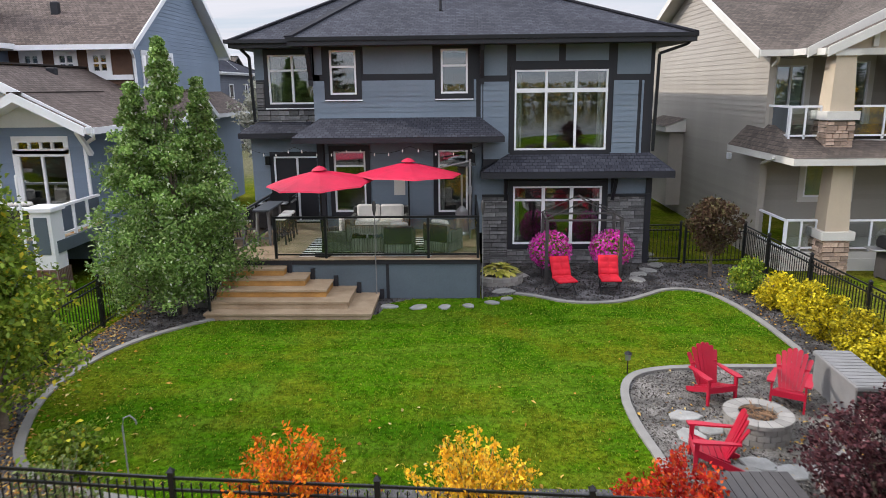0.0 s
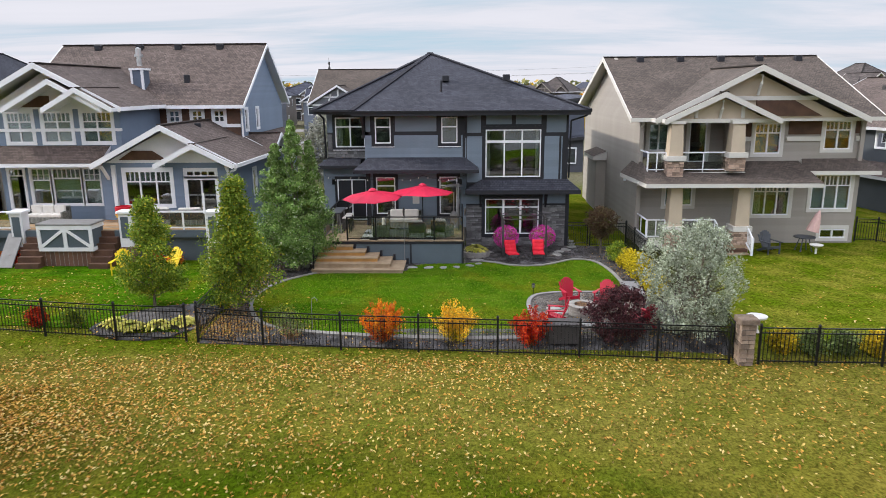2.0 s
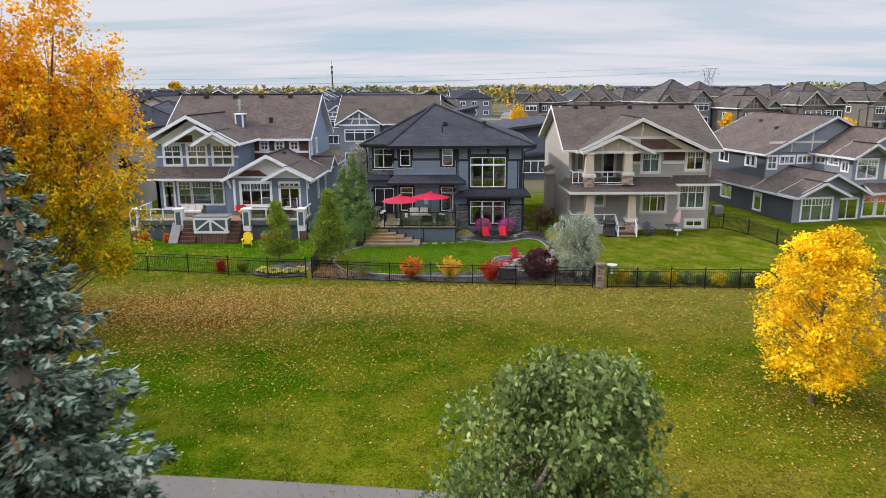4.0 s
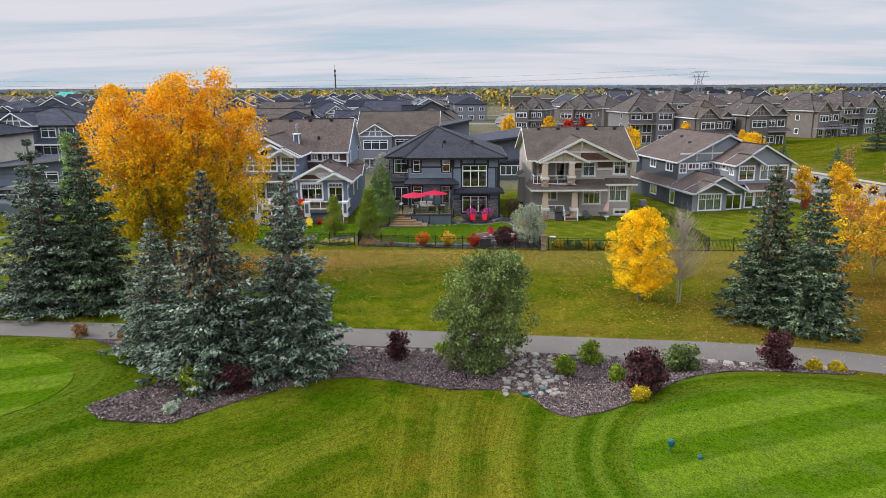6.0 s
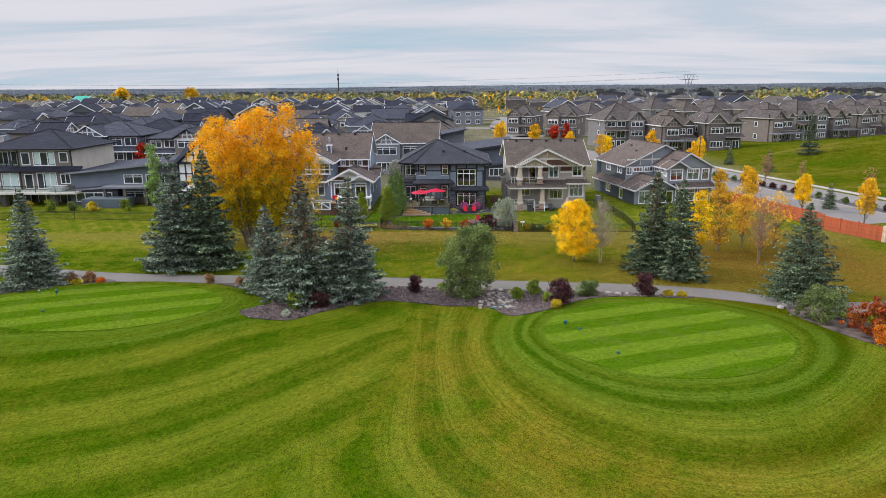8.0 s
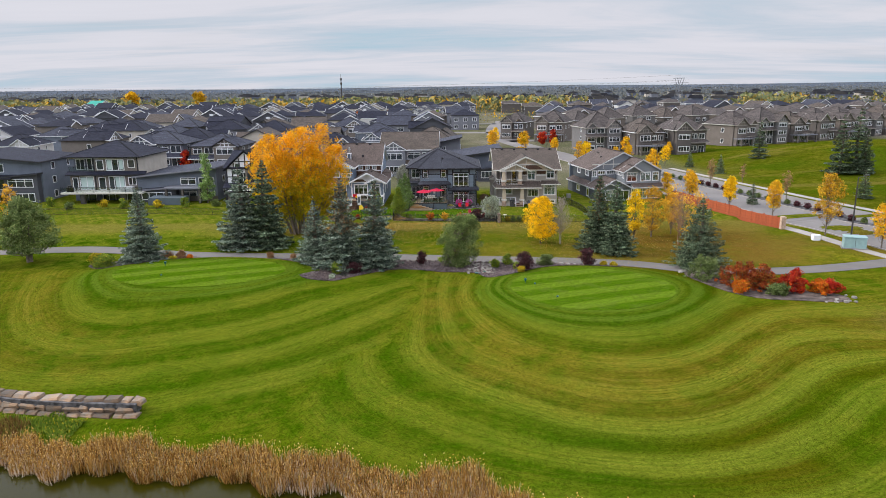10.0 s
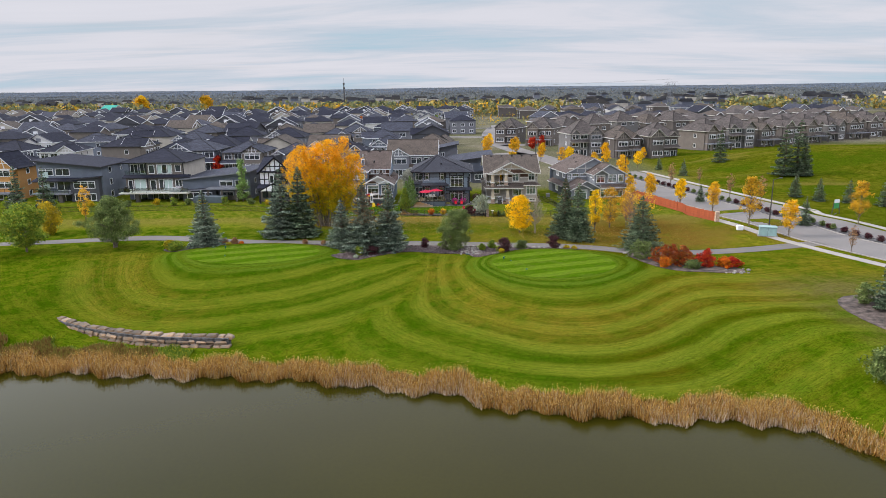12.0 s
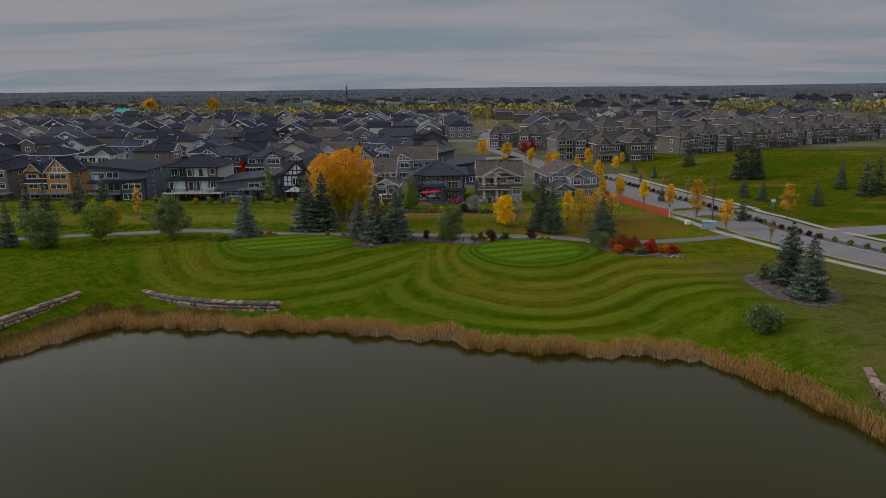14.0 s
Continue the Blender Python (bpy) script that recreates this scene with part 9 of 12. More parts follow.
stones(pil, ((0.27, -0.29, 0), (0, 1), (1, 0)), 0, 0.58, 0, 1.34, M_pillar, seed=33, hs=(0.12, 0.16, 0.2), ls=(0.16, 0.36))


# ---- furniture ----
def adirondack(at, rz, mat, label, group=""):
    """A slatted garden armchair: sloping seat, fanned back, broad arms. It faces -y."""
    ob = thing("garden_chair", label, "chair", at, rz, group)
    for k in range(5):
        y = -0.28 + k * 0.115
        z = 0.36 - k * 0.035
        part("seat_slat", Geo().add([(sx * 0.26, y + dy, z + dz - dy * 0.3) for dz in (0, 0.025) for sx, dy in ((-1, 0), (1, 0), (1, 0.1), (-1, 0.1))],
                                    [(3, 2, 1, 0), (4, 5, 6, 7), (0, 1, 5, 4), (1, 2, 6, 5), (2, 3, 7, 6), (3, 0, 4, 7)]), mat, ob)
    for k in range(7):
        a = (k - 3) / 3
        top = 1.03 - 0.19 * a * a
        b0, b1 = Vector((a * 0.19, 0.22, 0.22)), Vector((a * 0.31, 0.50, top))
        d = b1 - b0
        w0, w1 = 0.030, 0.049
        half = [(b0, w0), (b0 + d * 0.93, w1), (b0 + d * 0.975, w1 * 0.8), (b1, w1 * 0.35)]
        ring = half + [(q, -u) for q, u in reversed(half)]
        k8 = len(ring)
        v = [q + Vector((u, e * 0.9, -e * 0.3)) for e in (-0.012, 0.012) for q, u in ring]
        part("back_slat", Geo().add(v, [tuple(range(k8 - 1, -1, -1)), tuple(range(k8, 2 * k8))] + [(i, (i + 1) % k8, k8 + (i + 1) % k8, k8 + i) for i in range(k8)]), mat, ob)
    part("back_rail", Geo().bar((-0.3, 0.4, 0.62), (0.3, 0.4, 0.62), 0.03, 0.07), mat, ob)
    for s in (-1, 1):
        g = Geo().prism([(s * 0.27, -0.36), (s * 0.4, -0.38), (s * 0.42, -0.2), (s * 0.38, 0.1), (s * 0.36, 0.4), (s * 0.29, 0.4), (s * 0.27, 0.0)], 0.555, 0.585)
        part("arm_rest", g, mat, ob)
        part("front_leg", Geo().add([(s * 0.31 + dx, y, z) for z, w in ((0, 0.06), (0.555, 0.08)) for dx, y in ((-0.02, -0.33), (0.02, -0.33), (0.02, -0.33 + w), (-0.02, -0.33 + w))],
                                    [(3, 2, 1, 0), (4, 5, 6, 7), (0, 1, 5, 4), (1, 2, 6, 5), (2, 3, 7, 6), (3, 0, 4, 7)]), mat, ob)
        part("rear_leg", Geo().bar((s * 0.28, -0.28, 0.34), (s * 0.28, 0.52, 0.03), 0.035, 0.11), mat, ob)
    part("apron", Geo().box(-0.29, 0.29, -0.33, -0.305, 0.27, 0.39), mat, ob)
    return ob


a1 = adirondack((4.3, -9.5, 0.03), 14, M_red_plastic, "red slatted garden armchair beside the fire pit", "chairs round the fire pit")
for x, y, rz in ((5.5, -9.75, -30), (3.5, -11.7, -100), (6.3, -12.1, -150)):
    copy_thing(a1, pose(x, y, 0.03, 0, 0, rz)).scale = (0.84, 0.84, 0.88)
a1.scale = (0.84, 0.84, 0.88)
y1 = adirondack((-14.7, -5.3, 0.03), 10, M_yellow_plastic, "bright yellow slatted garden armchair on the lawn", "yellow chairs")
copy_thing(y1, pose(-12.7, -4.9, 0.03, 0, 0, -25))
adirondack((15.1, -1.5, 0.03), 15, M_navy, "dark grey slatted garden armchair by the house")

# fire pit of grey blocks
pit = thing("fire_pit", "round grey block fire pit with dry twigs", "fire pit", (4.55, -10.75, 0.03))
pit.scale = (0.82, 0.82, 0.95)
BLK = [Geo().prism([(r0 * math.cos(a), r0 * math.sin(a)) for a in (-0.19, 0.19)] + [(r1 * math.cos(a), r1 * math.sin(a)) for a in (0.185, 0.0, -0.185)], 0, h - 0.006).mesh("block", M_paver) for r0, r1, h in ((0.4, 0.6, 0.105), (0.36, 0.64, 0.07))]
for row in range(4):
    for k in range(16):
        part("block" if row < 3 else "cap_block", BLK[0 if row < 3 else 1], M_paver, pit, m=pose(0, 0, row * 0.107, 0, 0, 22.5 * (k + 0.5 * (row % 2))))
part("liner", Geo().lathe([(0.42, 0.0), (0.42, 0.3)], 20), M_lid, pit)
r_ = rng(77)
tw = Geo()
for k in range(90):
    a, rr = r_.random() * 6.3, 0.33 * math.sqrt(r_.random())
    p = Vector((rr * math.cos(a), rr * math.sin(a), 0.28 + 0.14 * r_.random()))
    d = Vector(r_.normal(size=3) * [1, 1, 0.35]).normalized() * r_.uniform(0.08, 0.2)
    tw.tube([p - d, p + d], r_.uniform(0.004, 0.011), 4)
tagged(part("twigs", tw, material("dry_twigs", (0.22, 0.13, 0.075), 0.9, 0.4, 6, 30, 0.3, island=0.5), pit), kind="stuff")
# storage box, stump, bench box
sb = thing("storage_box", "grey resin storage box with dark end and lid", "storage box", (6.55, -9.7, 0.03), -3)
part("body", Geo().rbox(-0.3, 0.3, -0.75, 0.75, 0, 0.6, 0.02), M_grey_plastic, sb)
# shade on the unlit end, put in as a thin dark sheet
part("shaded_end", Geo().box(-0.29, 0.31, -0.775, -0.752, 0.02, 0.58), M_lid, sb)
part("lid", Geo().rbox(-0.33, 0.33, -0.8, 0.79, 0.6, 0.67, 0.02), M_grey_plastic, sb)
for k in range(11):
    part("lid_slat", Geo().box(-0.31, 0.31, -0.75 + 0.14 * k, -0.63 + 0.14 * k, 0.671, 0.678), M_grey_plastic, sb)
solo("tree_stump", Geo().lathe([(0.19, 0), (0.17, 0.15), (0.165, 0.42), (0.15, 0.45)], 14), M_boulder, "short pale birch log stool", "stump", (6.58, -10.5, 0.03))
bb = thing("deck_box", "long dark resin box with grey slatted lid", "storage box", (3.55, -13.05, gz(3.55, -13.05)))
part("body", Geo().rbox(-0.52, 0.52, -0.3, 0.3, 0, 0.62, 0.02), M_lid, bb)
for k in range(9):
    part("lid_slat", Geo().box(-0.56 + 0.125 * k, -0.445 + 0.125 * k, -0.34, 0.34, 0.62, 0.66), M_lid, bb)


def tufted_pad(W, L, nx, ny, n=18):
    """A soft padded cushion with shallow tufts."""
    g = Geo()
    v = []
    for j in range(n + 1):
        for i in range(n + 1):
            u, w = i / n, j / n
            rim = min(1, 9 * min(u, 1 - u)) ** 0.5 * min(1, 9 * min(w, 1 - w)) ** 0.5
            dent = (abs(math.sin(math.pi * nx * u)) * abs(math.sin(math.pi * ny * w))) ** 0.35
            v.append((W * (u - 0.5), L * w, 0.045 + rim * (0.03 + 0.03 * dent)))
    m = n + 1
    g.add(v, [(j * m + i, j * m + i + 1, (j + 1) * m + i + 1, (j + 1) * m + i) for j in range(n) for i in range(n)])
    g.rbox(-W / 2, W / 2, 0, L, 0.0, 0.05, 0.02)
    g.smooth = True
    return g


def folding_chair(at, rz, label, group):
    ob = thing("folding_chair", label, "chair", at, rz, group)
    for s in (-1, 1):
        part("leg", Geo().tube([(s * 0.27, -0.3, 0.0), (s * 0.27, 0.32, 0.46), (s * 0.27, 0.5, 1.0)], 0.016, 6), M_black, ob)
        part("leg", Geo().tube([(s * 0.25, 0.34, 0.0), (s * 0.25, -0.3, 0.44)], 0.016, 6), M_black, ob)
    part("foot_bar", Geo().tube([(-0.27, -0.3, 0.015), (0.27, -0.3, 0.015)], 0.014, 6).tube([(-0.25, 0.34, 0.015), (0.25, 0.34, 0.015)], 0.014, 6), M_black, ob)
    part("seat_cushion", tufted_pad(0.56, 0.62, 2, 2), M_red_cushion, ob, m=pose(0, -0.34, 0.42, 0, 0, 0))
    part("back_cushion", tufted_pad(0.56, 0.66, 2, 3), M_red_cushion, ob, m=pose(0, 0.24, 0.46, 64, 0, 0))
    return ob


fc = folding_chair((2.62, -3.0, 0.012), 12, "folding lounge chair with tufted red cushion", "red patio chairs")
copy_thing(fc, pose(3.85, -2.9, 0.012, 0, 0, -2)).scale = (0.95, 0.95, 0.84)
fc.scale = (0.95, 0.95, 0.84)

# iron arbour frame and the two flower balls
arb = thing("arbour_frame", "dark iron swing frame with pitched top", "arbour", (3.25, -1.7, 0.012))
for x in (-1.02, 1.02):
    for y in (-0.5, 0.55):
        part("post", Geo().box(x - 0.04, x + 0.04, y - 0.04, y + 0.04, 0, 1.85), M_lid, arb)
for y in (-0.5, 0.55):
    part("cross_bar", Geo().bar((-1.02, y, 1.82), (1.02, y, 1.82), 0.05, 0.05).bar((-1.1, y, 1.85), (0, y, 2.35), 0.03, 0.03).bar((1.1, y, 1.85), (0, y, 2.35), 0.03, 0.03), M_lid, arb)
for x in (-1.02, 1.02, 0):
    part("side_bar", Geo().bar((x, -0.5, 1.85 if x else 2.35), (x, 0.55, 1.85 if x else 2.35), 0.04, 0.04), M_lid, arb)


def flower_ball(at, seed):
    r = rng(seed)
    ob = thing("flower_planter", "round planter overflowing with magenta petunias", "flowers", at, group="petunia planters")
    part("pot", Geo().lathe([(0.2, 0), (0.26, 0.45), (0.28, 0.45), (0.28, 0.5)], 16), M_lid, ob)
    n = 1500
    d = unit(r.normal(size=(n, 3))) * np.array([0.62, 0.6, 0.55]) * r.uniform(0.85, 1.05, (n, 1))
    c = d + np.array([0, 0, 0.82])
    s = 0.034 * r.uniform(0.7, 1.3, (n, 1))
    nrm = unit(d + r.normal(size=(n, 3)) * 0.25)
    a = unit(np.cross(nrm, r.normal(size=(n, 3)))) * s
    tagged(part("petals", quads_mesh("petals", c, a, np.cross(nrm, a), L_pink), L_pink, ob), kind="stuff")
    p, a, b = leaves_on(r, np.array([[0, 0, 0.82]]), np.array([0.55]), 1300, 0.04, (1.05, 1.05, 0.95))
    tagged(part("leaves", quads_mesh("leaves", p, a, b, L_green), L_green, ob), kind="stuff")


flower_ball((2.42, -1.45, 0.012), 5)
flower_ball((4.2, -1.35, 0.012), 6)

# hosta bed with its low block wall
hb = thing("planter_wall", "low curved grey block planter wall", "planter", (0.9, -1.9, 0))
for row in range(2):
    for k in range(9):
        a = -170 + 22 * k + 11 * row
        part("block", Geo().rbox(-0.14, 0.14, -0.09, 0.09, 0, 0.12, 0.015), M_paver, hb, m=pose(0.62 * math.cos(radians(a)), 0.5 * math.sin(radians(a)), 0.012 + 0.122 * row, 0, 0, a + 90))
part("soil", Geo().lathe([(0.6, 0), (0.58, 0.2)], 14), M_darkgravel, hb)


def hosta(at, R, seed, mat=None, label="clump of broad variegated hosta leaves", n=130):
    r = rng(seed)
    ang, t = r.random(n) * 6.283, r.random(n) ** 0.6
    out = np.stack([np.cos(ang), np.sin(ang), np.zeros(n)], -1)
    c = out * (t * R)[:, None] + np.stack([np.zeros(n), np.zeros(n), 0.1 + 0.34 * (1 - t * t) * R + 0.05 * r.random(n)], -1)
    a = unit(out + np.array([0, 0, 0.5]) * (1 - t)[:, None] + np.array([0, 0, -0.35]) * t[:, None]) * 0.15 * r.uniform(0.7, 1.2, (n, 1))
    b = unit(np.cross(a, np.array([0, 0, 1.0]))) * 0.085
    return solo("hosta", quads_geo(c, a, b, mat or L_hosta), None, label, "plant", at)


def quads_geo(c, a, b, mat):
    return quads_mesh("leaves", c, a, b, mat, fold=np.array([0, 0, 0.03]))


hosta((0.95, -1.8, 0.15), 0.55, 1)
for k, (x, y) in enumerate([(-11.6, -12.2), (-10.9, -12.5), (-10.0, -12.4), (-9.3, -12.0)]):
    hosta((x, y, gz(x, y)), 0.42, 10 + k)

# ---- deck furniture ----
ZD = 1.12


def umbrella(at, H, R, tilt, label):
    """A market umbrella: pole, eight-sided canopy in gores with straight edges between the ribs, ribs, cap."""
    ob = thing("umbrella", label, "umbrella", at, group="red umbrellas")
    part("pole", Geo().tube([(0, 0, 0), (0, 0, H - 0.06)], 0.022, 8), M_black, ob)
    part("base", Geo().lathe([(0.26, 0), (0.26, 0.04), (0.05, 0.09), (0.04, 0.3)], 16), M_black, ob)
    g = Geo()
    rings = ((0.0, 0.0), (0.3, -0.095), (0.65, -0.215), (0.97, -0.33), (1.0, -0.365))
    n = 48
    v = []
    for f, z in rings:
        for j in range(n):
            a = 2 * math.pi * j / n
            gore = (a + math.pi / 8) % (math.pi / 4) - math.pi / 8
            e = math.cos(math.pi / 8) / math.cos(math.pi / 8 - abs(gore))
            v.append((R * f * math.cos(a) * e, R * f * math.sin(a) * e, z * (0.5 + 0.5 * e) - 0.035 * f * (1 - f) * abs(gore) * 8 / math.pi))
    g.add(v, [(i * n + j, i * n + (j + 1) % n, (i + 1) * n + (j + 1) % n, (i + 1) * n + j) for i in range(len(rings) - 1) for j in range(n)])
    T = pose(0, 0, H, tilt[0], tilt[1], 11)
    cn = part("canopy", g, M_red, ob, m=T)
    part("canopy_cap", Geo().lathe([(0.2, 0.0), (0.12, 0.06), (0.03, 0.1)], 16), M_red, cn)
    for k in range(8):
        a = 2 * math.pi * k / 8
        part("rib", Geo().tube([(0, 0, -0.05), (R * 0.65 * math.cos(a), R * 0.65 * math.sin(a), -0.235), (R * 0.96 * math.cos(a), R * 0.96 * math.sin(a), -0.35)], 0.008, 4), M_black, cn)
    return ob


umbrella((-3.78, -3.2, ZD), 2.27, 1.39, (2, -2), "open red canvas market umbrella over the deck")
umbrella((-1.55, -2.35, ZD), 2.37, 1.46, (-1, 1), "open red canvas market umbrella over the deck")


def wicker_seat(at, rz, W, label, group="", cushions=1):
    """A wicker armchair or sofa with pale cushions; it faces -y."""
    ob = thing("wicker_chair" if W < 1 else "wicker_sofa", label, "chair" if W < 1 else "sofa", at, rz, group)
    h = W / 2
    part("base", Geo().rbox(-h, h, -0.38, 0.4, 0.03, 0.32, 0.03), M_wicker, ob)
    part("backrest", Geo().rbox(-h, h, 0.26, 0.42, 0.32, 0.78, 0.03), M_wicker, ob)
    for s in (-1, 1):
        part("arm_rest", Geo().rbox(s * h - 0.12 if s > 0 else -h, h if s > 0 else -h + 0.12, -0.38, 0.26, 0.32, 0.58, 0.03), M_wicker, ob)
    k = max(1, round((W - 0.24) / 0.6))
    w = (W - 0.26) / k
    for j in range(k):
        x = -h + 0.13 + w * j
        part("seat_cushion", Geo().rbox(x + 0.005, x + w - 0.005, -0.36, 0.24, 0.32, 0.46, 0.04), M_cushion, ob)
        part("back_cushion", Geo().rbox(x + 0.01, x + w - 0.01, 0.1, 0.25, 0.46, 0.86, 0.05), M_cushion, ob)
    return ob


wicker_seat((-3.55, -2.55, ZD), -78, 0.8, "grey wicker armchair with thick pale cushions", "wicker armchairs")
wicker_seat((-1.78, -2.85, ZD), 178, 0.78, "grey wicker armchair with pale cushion", "wicker armchairs")
wicker_seat((-0.62, -2.6, ZD), 150, 0.8, "grey wicker armchair with pale cushions", "wicker armchairs")
wicker_seat((-2.6, -0.35, ZD), 0, 1.7, "grey wicker sofa with pale cushions against the wall")
ct = thing("coffee_table", "low grey wicker coffee table with glass top", "table", (-2.62, -2.55, ZD))
part("base", Geo().rbox(-0.52, 0.52, -0.3, 0.3, 0, 0.38, 0.02), M_wicker, ct)
part("glass_top", Geo().box(-0.5, 0.5, -0.28, 0.28, 0.382, 0.392), M_far_glass, ct)
rug = thing("rug", "black and white striped outdoor rug on the deck", "rug", (-2.65, -2.2, ZD))
part("base", Geo().box(-1.75, 1.75, -1.15, 1.15, 0.002, 0.01), M_rug, rug)
for k in range(8):
    part("stripe", Geo().box(-1.75, 1.75, -1.1 + 0.29 * k, -0.97 + 0.29 * k, 0.0101, 0.0135), M_rug_black, rug)
bt = thing("bar_table", "narrow grey bar table with splayed legs", "table", (-5.72, -1.3, ZD))
part("tabletop", Geo().rbox(-0.24, 0.24, -0.8, 0.8, 0.98, 1.03, 0.01), M_navy, bt)
for sx in (-1, 1):
    for sy in (-1, 1):
        part("leg", Geo().bar((sx * 0.2, sy * 0.7, 0), (sx * 0.14, sy * 0.6, 0.98), 0.06, 0.06), M_grey_plastic, bt)
for y_ in (-0.68, 0.68):
    part("stretcher", Geo().bar((-0.19, y_, 0.2), (0.19, y_, 0.2), 0.04, 0.05), M_grey_plastic, bt)


def stool(at):
    ob = thing("bar_stool", "dark bar stool with pale seat", "stool", at, group="bar stools")
    part("seat", Geo().rbox(-0.17, 0.17, -0.17, 0.17, 0.7, 0.76, 0.03), M_cushion, ob)
    for sx in (-1, 1):
        for sy in (-1, 1):
            part("leg", Geo().bar((sx * 0.18, sy * 0.18, 0), (sx * 0.13, sy * 0.13, 0.7), 0.035, 0.035), M_lid, ob)
    part("foot_rest", Geo().bar((-0.17, -0.17, 0.25), (0.17, -0.17, 0.25), 0.025, 0.025).bar((-0.17, 0.17, 0.25), (0.17, 0.17, 0.25), 0.025, 0.025), M_lid, ob)
    return ob


s1 = stool((-5.28, -1.75, ZD))
copy_thing(s1, pose(-5.26, -1.25, ZD))
copy_thing(s1, pose(-5.28, -0.75, ZD))


def grill(at, rz, label, group=""):
    ob = thing("barbecue", label, "barbecue", at, rz, group)
    part("cabinet", Geo().rbox(-0.4, 0.4, -0.28, 0.28, 0.08, 0.78, 0.02), M_lid, ob)
    part("firebox", Geo().rbox(-0.42, 0.42, -0.3, 0.3, 0.78, 0.95, 0.03), M_black, ob)
    part("lid", Geo().prism([(-0.3, 0.95), (0.3, 0.95), (0.3, 1.1), (0.16, 1.24), (-0.12, 1.24), (-0.3, 1.06)], -0.42, 0.42, "x"), M_black, ob)
    part("handle", Geo().tube([(-0.3, -0.36, 1.04), (0.3, -0.36, 1.04)], 0.014, 6), M_steel, ob)
    for s in (-1, 1):
        part("side_shelf", Geo().rbox(s * 0.59 - 0.17, s * 0.59 + 0.17, -0.26, 0.26, 0.87, 0.91, 0.01), M_steel, ob)
    for k in range(4):
        part("knob", Geo().tube([(-0.27 + 0.18 * k, -0.3, 0.86), (-0.27 + 0.18 * k, -0.345, 0.86)], 0.028, 8), M_steel, ob)
    for sx in (-0.36, 0.36):
        part("wheel", Geo().tube([(sx - 0.02, 0.2, 0.07), (sx + 0.02, 0.2, 0.07)], 0.07, 12), M_lid, ob)
    return ob


grill((-5.75, 0.55, ZD), 90, "black gas barbecue with steel shelves on the deck")
grill((11.95, -1.9, 0.03), 0, "black gas barbecue standing on the lawn")
ht = thing("patio_heater", "tall steel patio heater with wide reflector", "heater", (-0.12, -0.6, ZD))
part("base", Geo().lathe([(0.22, 0), (0.22, 0.06), (0.19, 0.1), (0.19, 0.72), (0.05, 0.85)], 16), M_steel, ht)
part("pole", Geo().tube([(0, 0, 0.8), (0, 0, 1.85)], 0.03, 8), M_steel, ht)
part("burner", Geo().lathe([(0.08, 1.8), (0.13, 2.02), (0.1, 2.05)], 14), M_lid, ht)
part("reflector", Geo().lathe([(0.44, 2.08), (0.3, 2.15), (0.04, 2.2)], 24), M_steel, ht)
cu = thing("cantilever_pole", "grey cantilever umbrella post folded beside the heater", "umbrella", (0.12, -1.2, ZD))
part("pole", Geo().tube([(0, 0, 0), (0, 0, 2.3)], 0.035, 8), M_grey_plastic, cu)
part("arm", Geo().tube([(0, 0, 2.25), (-1.0, -0.1, 2.05)], 0.022, 6), M_grey_plastic, cu)
part("crank_box", Geo().rbox(-0.05, 0.05, -0.07, 0.07, 1.3, 1.55), M_grey_plastic, cu)
for x, y in ((-2.34, -3.66), (0.42, -3.62)):
    to = thing("garden_torch", "slim bamboo garden torch with dark top", "torch", (x, y, 0.02), group="torches by the deck")
    part("pole", Geo().tube([(0, 0, 0), (0, 0, 2.3)], 0.014, 6), M_grey_plastic, to)
    part("bowl", Geo().lathe([(0.02, 2.25), (0.05, 2.4), (0.05, 2.55), (0.02, 2.62)], 10), M_lid, to)
# lights strung along the eaves
sl = thing("string_lights", "string of clear bulbs hung under the eaves", "lights", (-3, -1.1, 3.6))
pts = [(-6.4, 0.2), (-4.9, -0.05), (-3.2, -0.05), (-1.6, -0.05), (0.4, -0.05)]
for (xa, ya), (xb, yb) in zip(pts, pts[1:]):
    line = [(xa + (xb - xa) * f + 3, ya + (yb - ya) * f, 0.2 - 0.8 * f * (1 - f)) for f in np.linspace(0, 1, 9)]
    part("cable", Geo().tube(line, 0.006, 4), M_black, sl)
    for p in line[1::2]:
        part("bulb", Geo().lathe([(0.010, 0), (0.014, -0.03), (0.02, -0.06), (0.010, -0.085)], 8, p), M_cushion, sl)
# small things in the beds
lamp = thing("path_light", "black solar path light on a stake", "lamp", (3.05, -8.45, 0.03))
part("stake", Geo().tube([(0, 0, 0), (0, 0, 0.3)], 0.01, 6), M_black, lamp)
part("lantern", Geo().lathe([(0.05, 0.3), (0.06, 0.42)], 8), M_steel, lamp)
part("cap", Geo().lathe([(0.08, 0.42), (0.03, 0.47)], 8), M_black, lamp)
solo("shepherd_hook", Geo().tube([(0, 0, 0), (0, 0, 0.95), (0.03, 0, 1.08), (0.12, 0, 1.12), (0.19, 0, 1.05), (0.2, 0, 0.99)], 0.011, 6), M_grey_plastic, "grey metal shepherd's hook in the bed", "hook", (-4.75, -12.35, 0.0))
solo("utility_meter", Geo().rbox(-0.13, 0.13, -0.1, 0.1, 0, 0.32, 0.03), M_grey_plastic, "small grey service box beside the steps", "box", (-6.75, -4.2, 0.012))

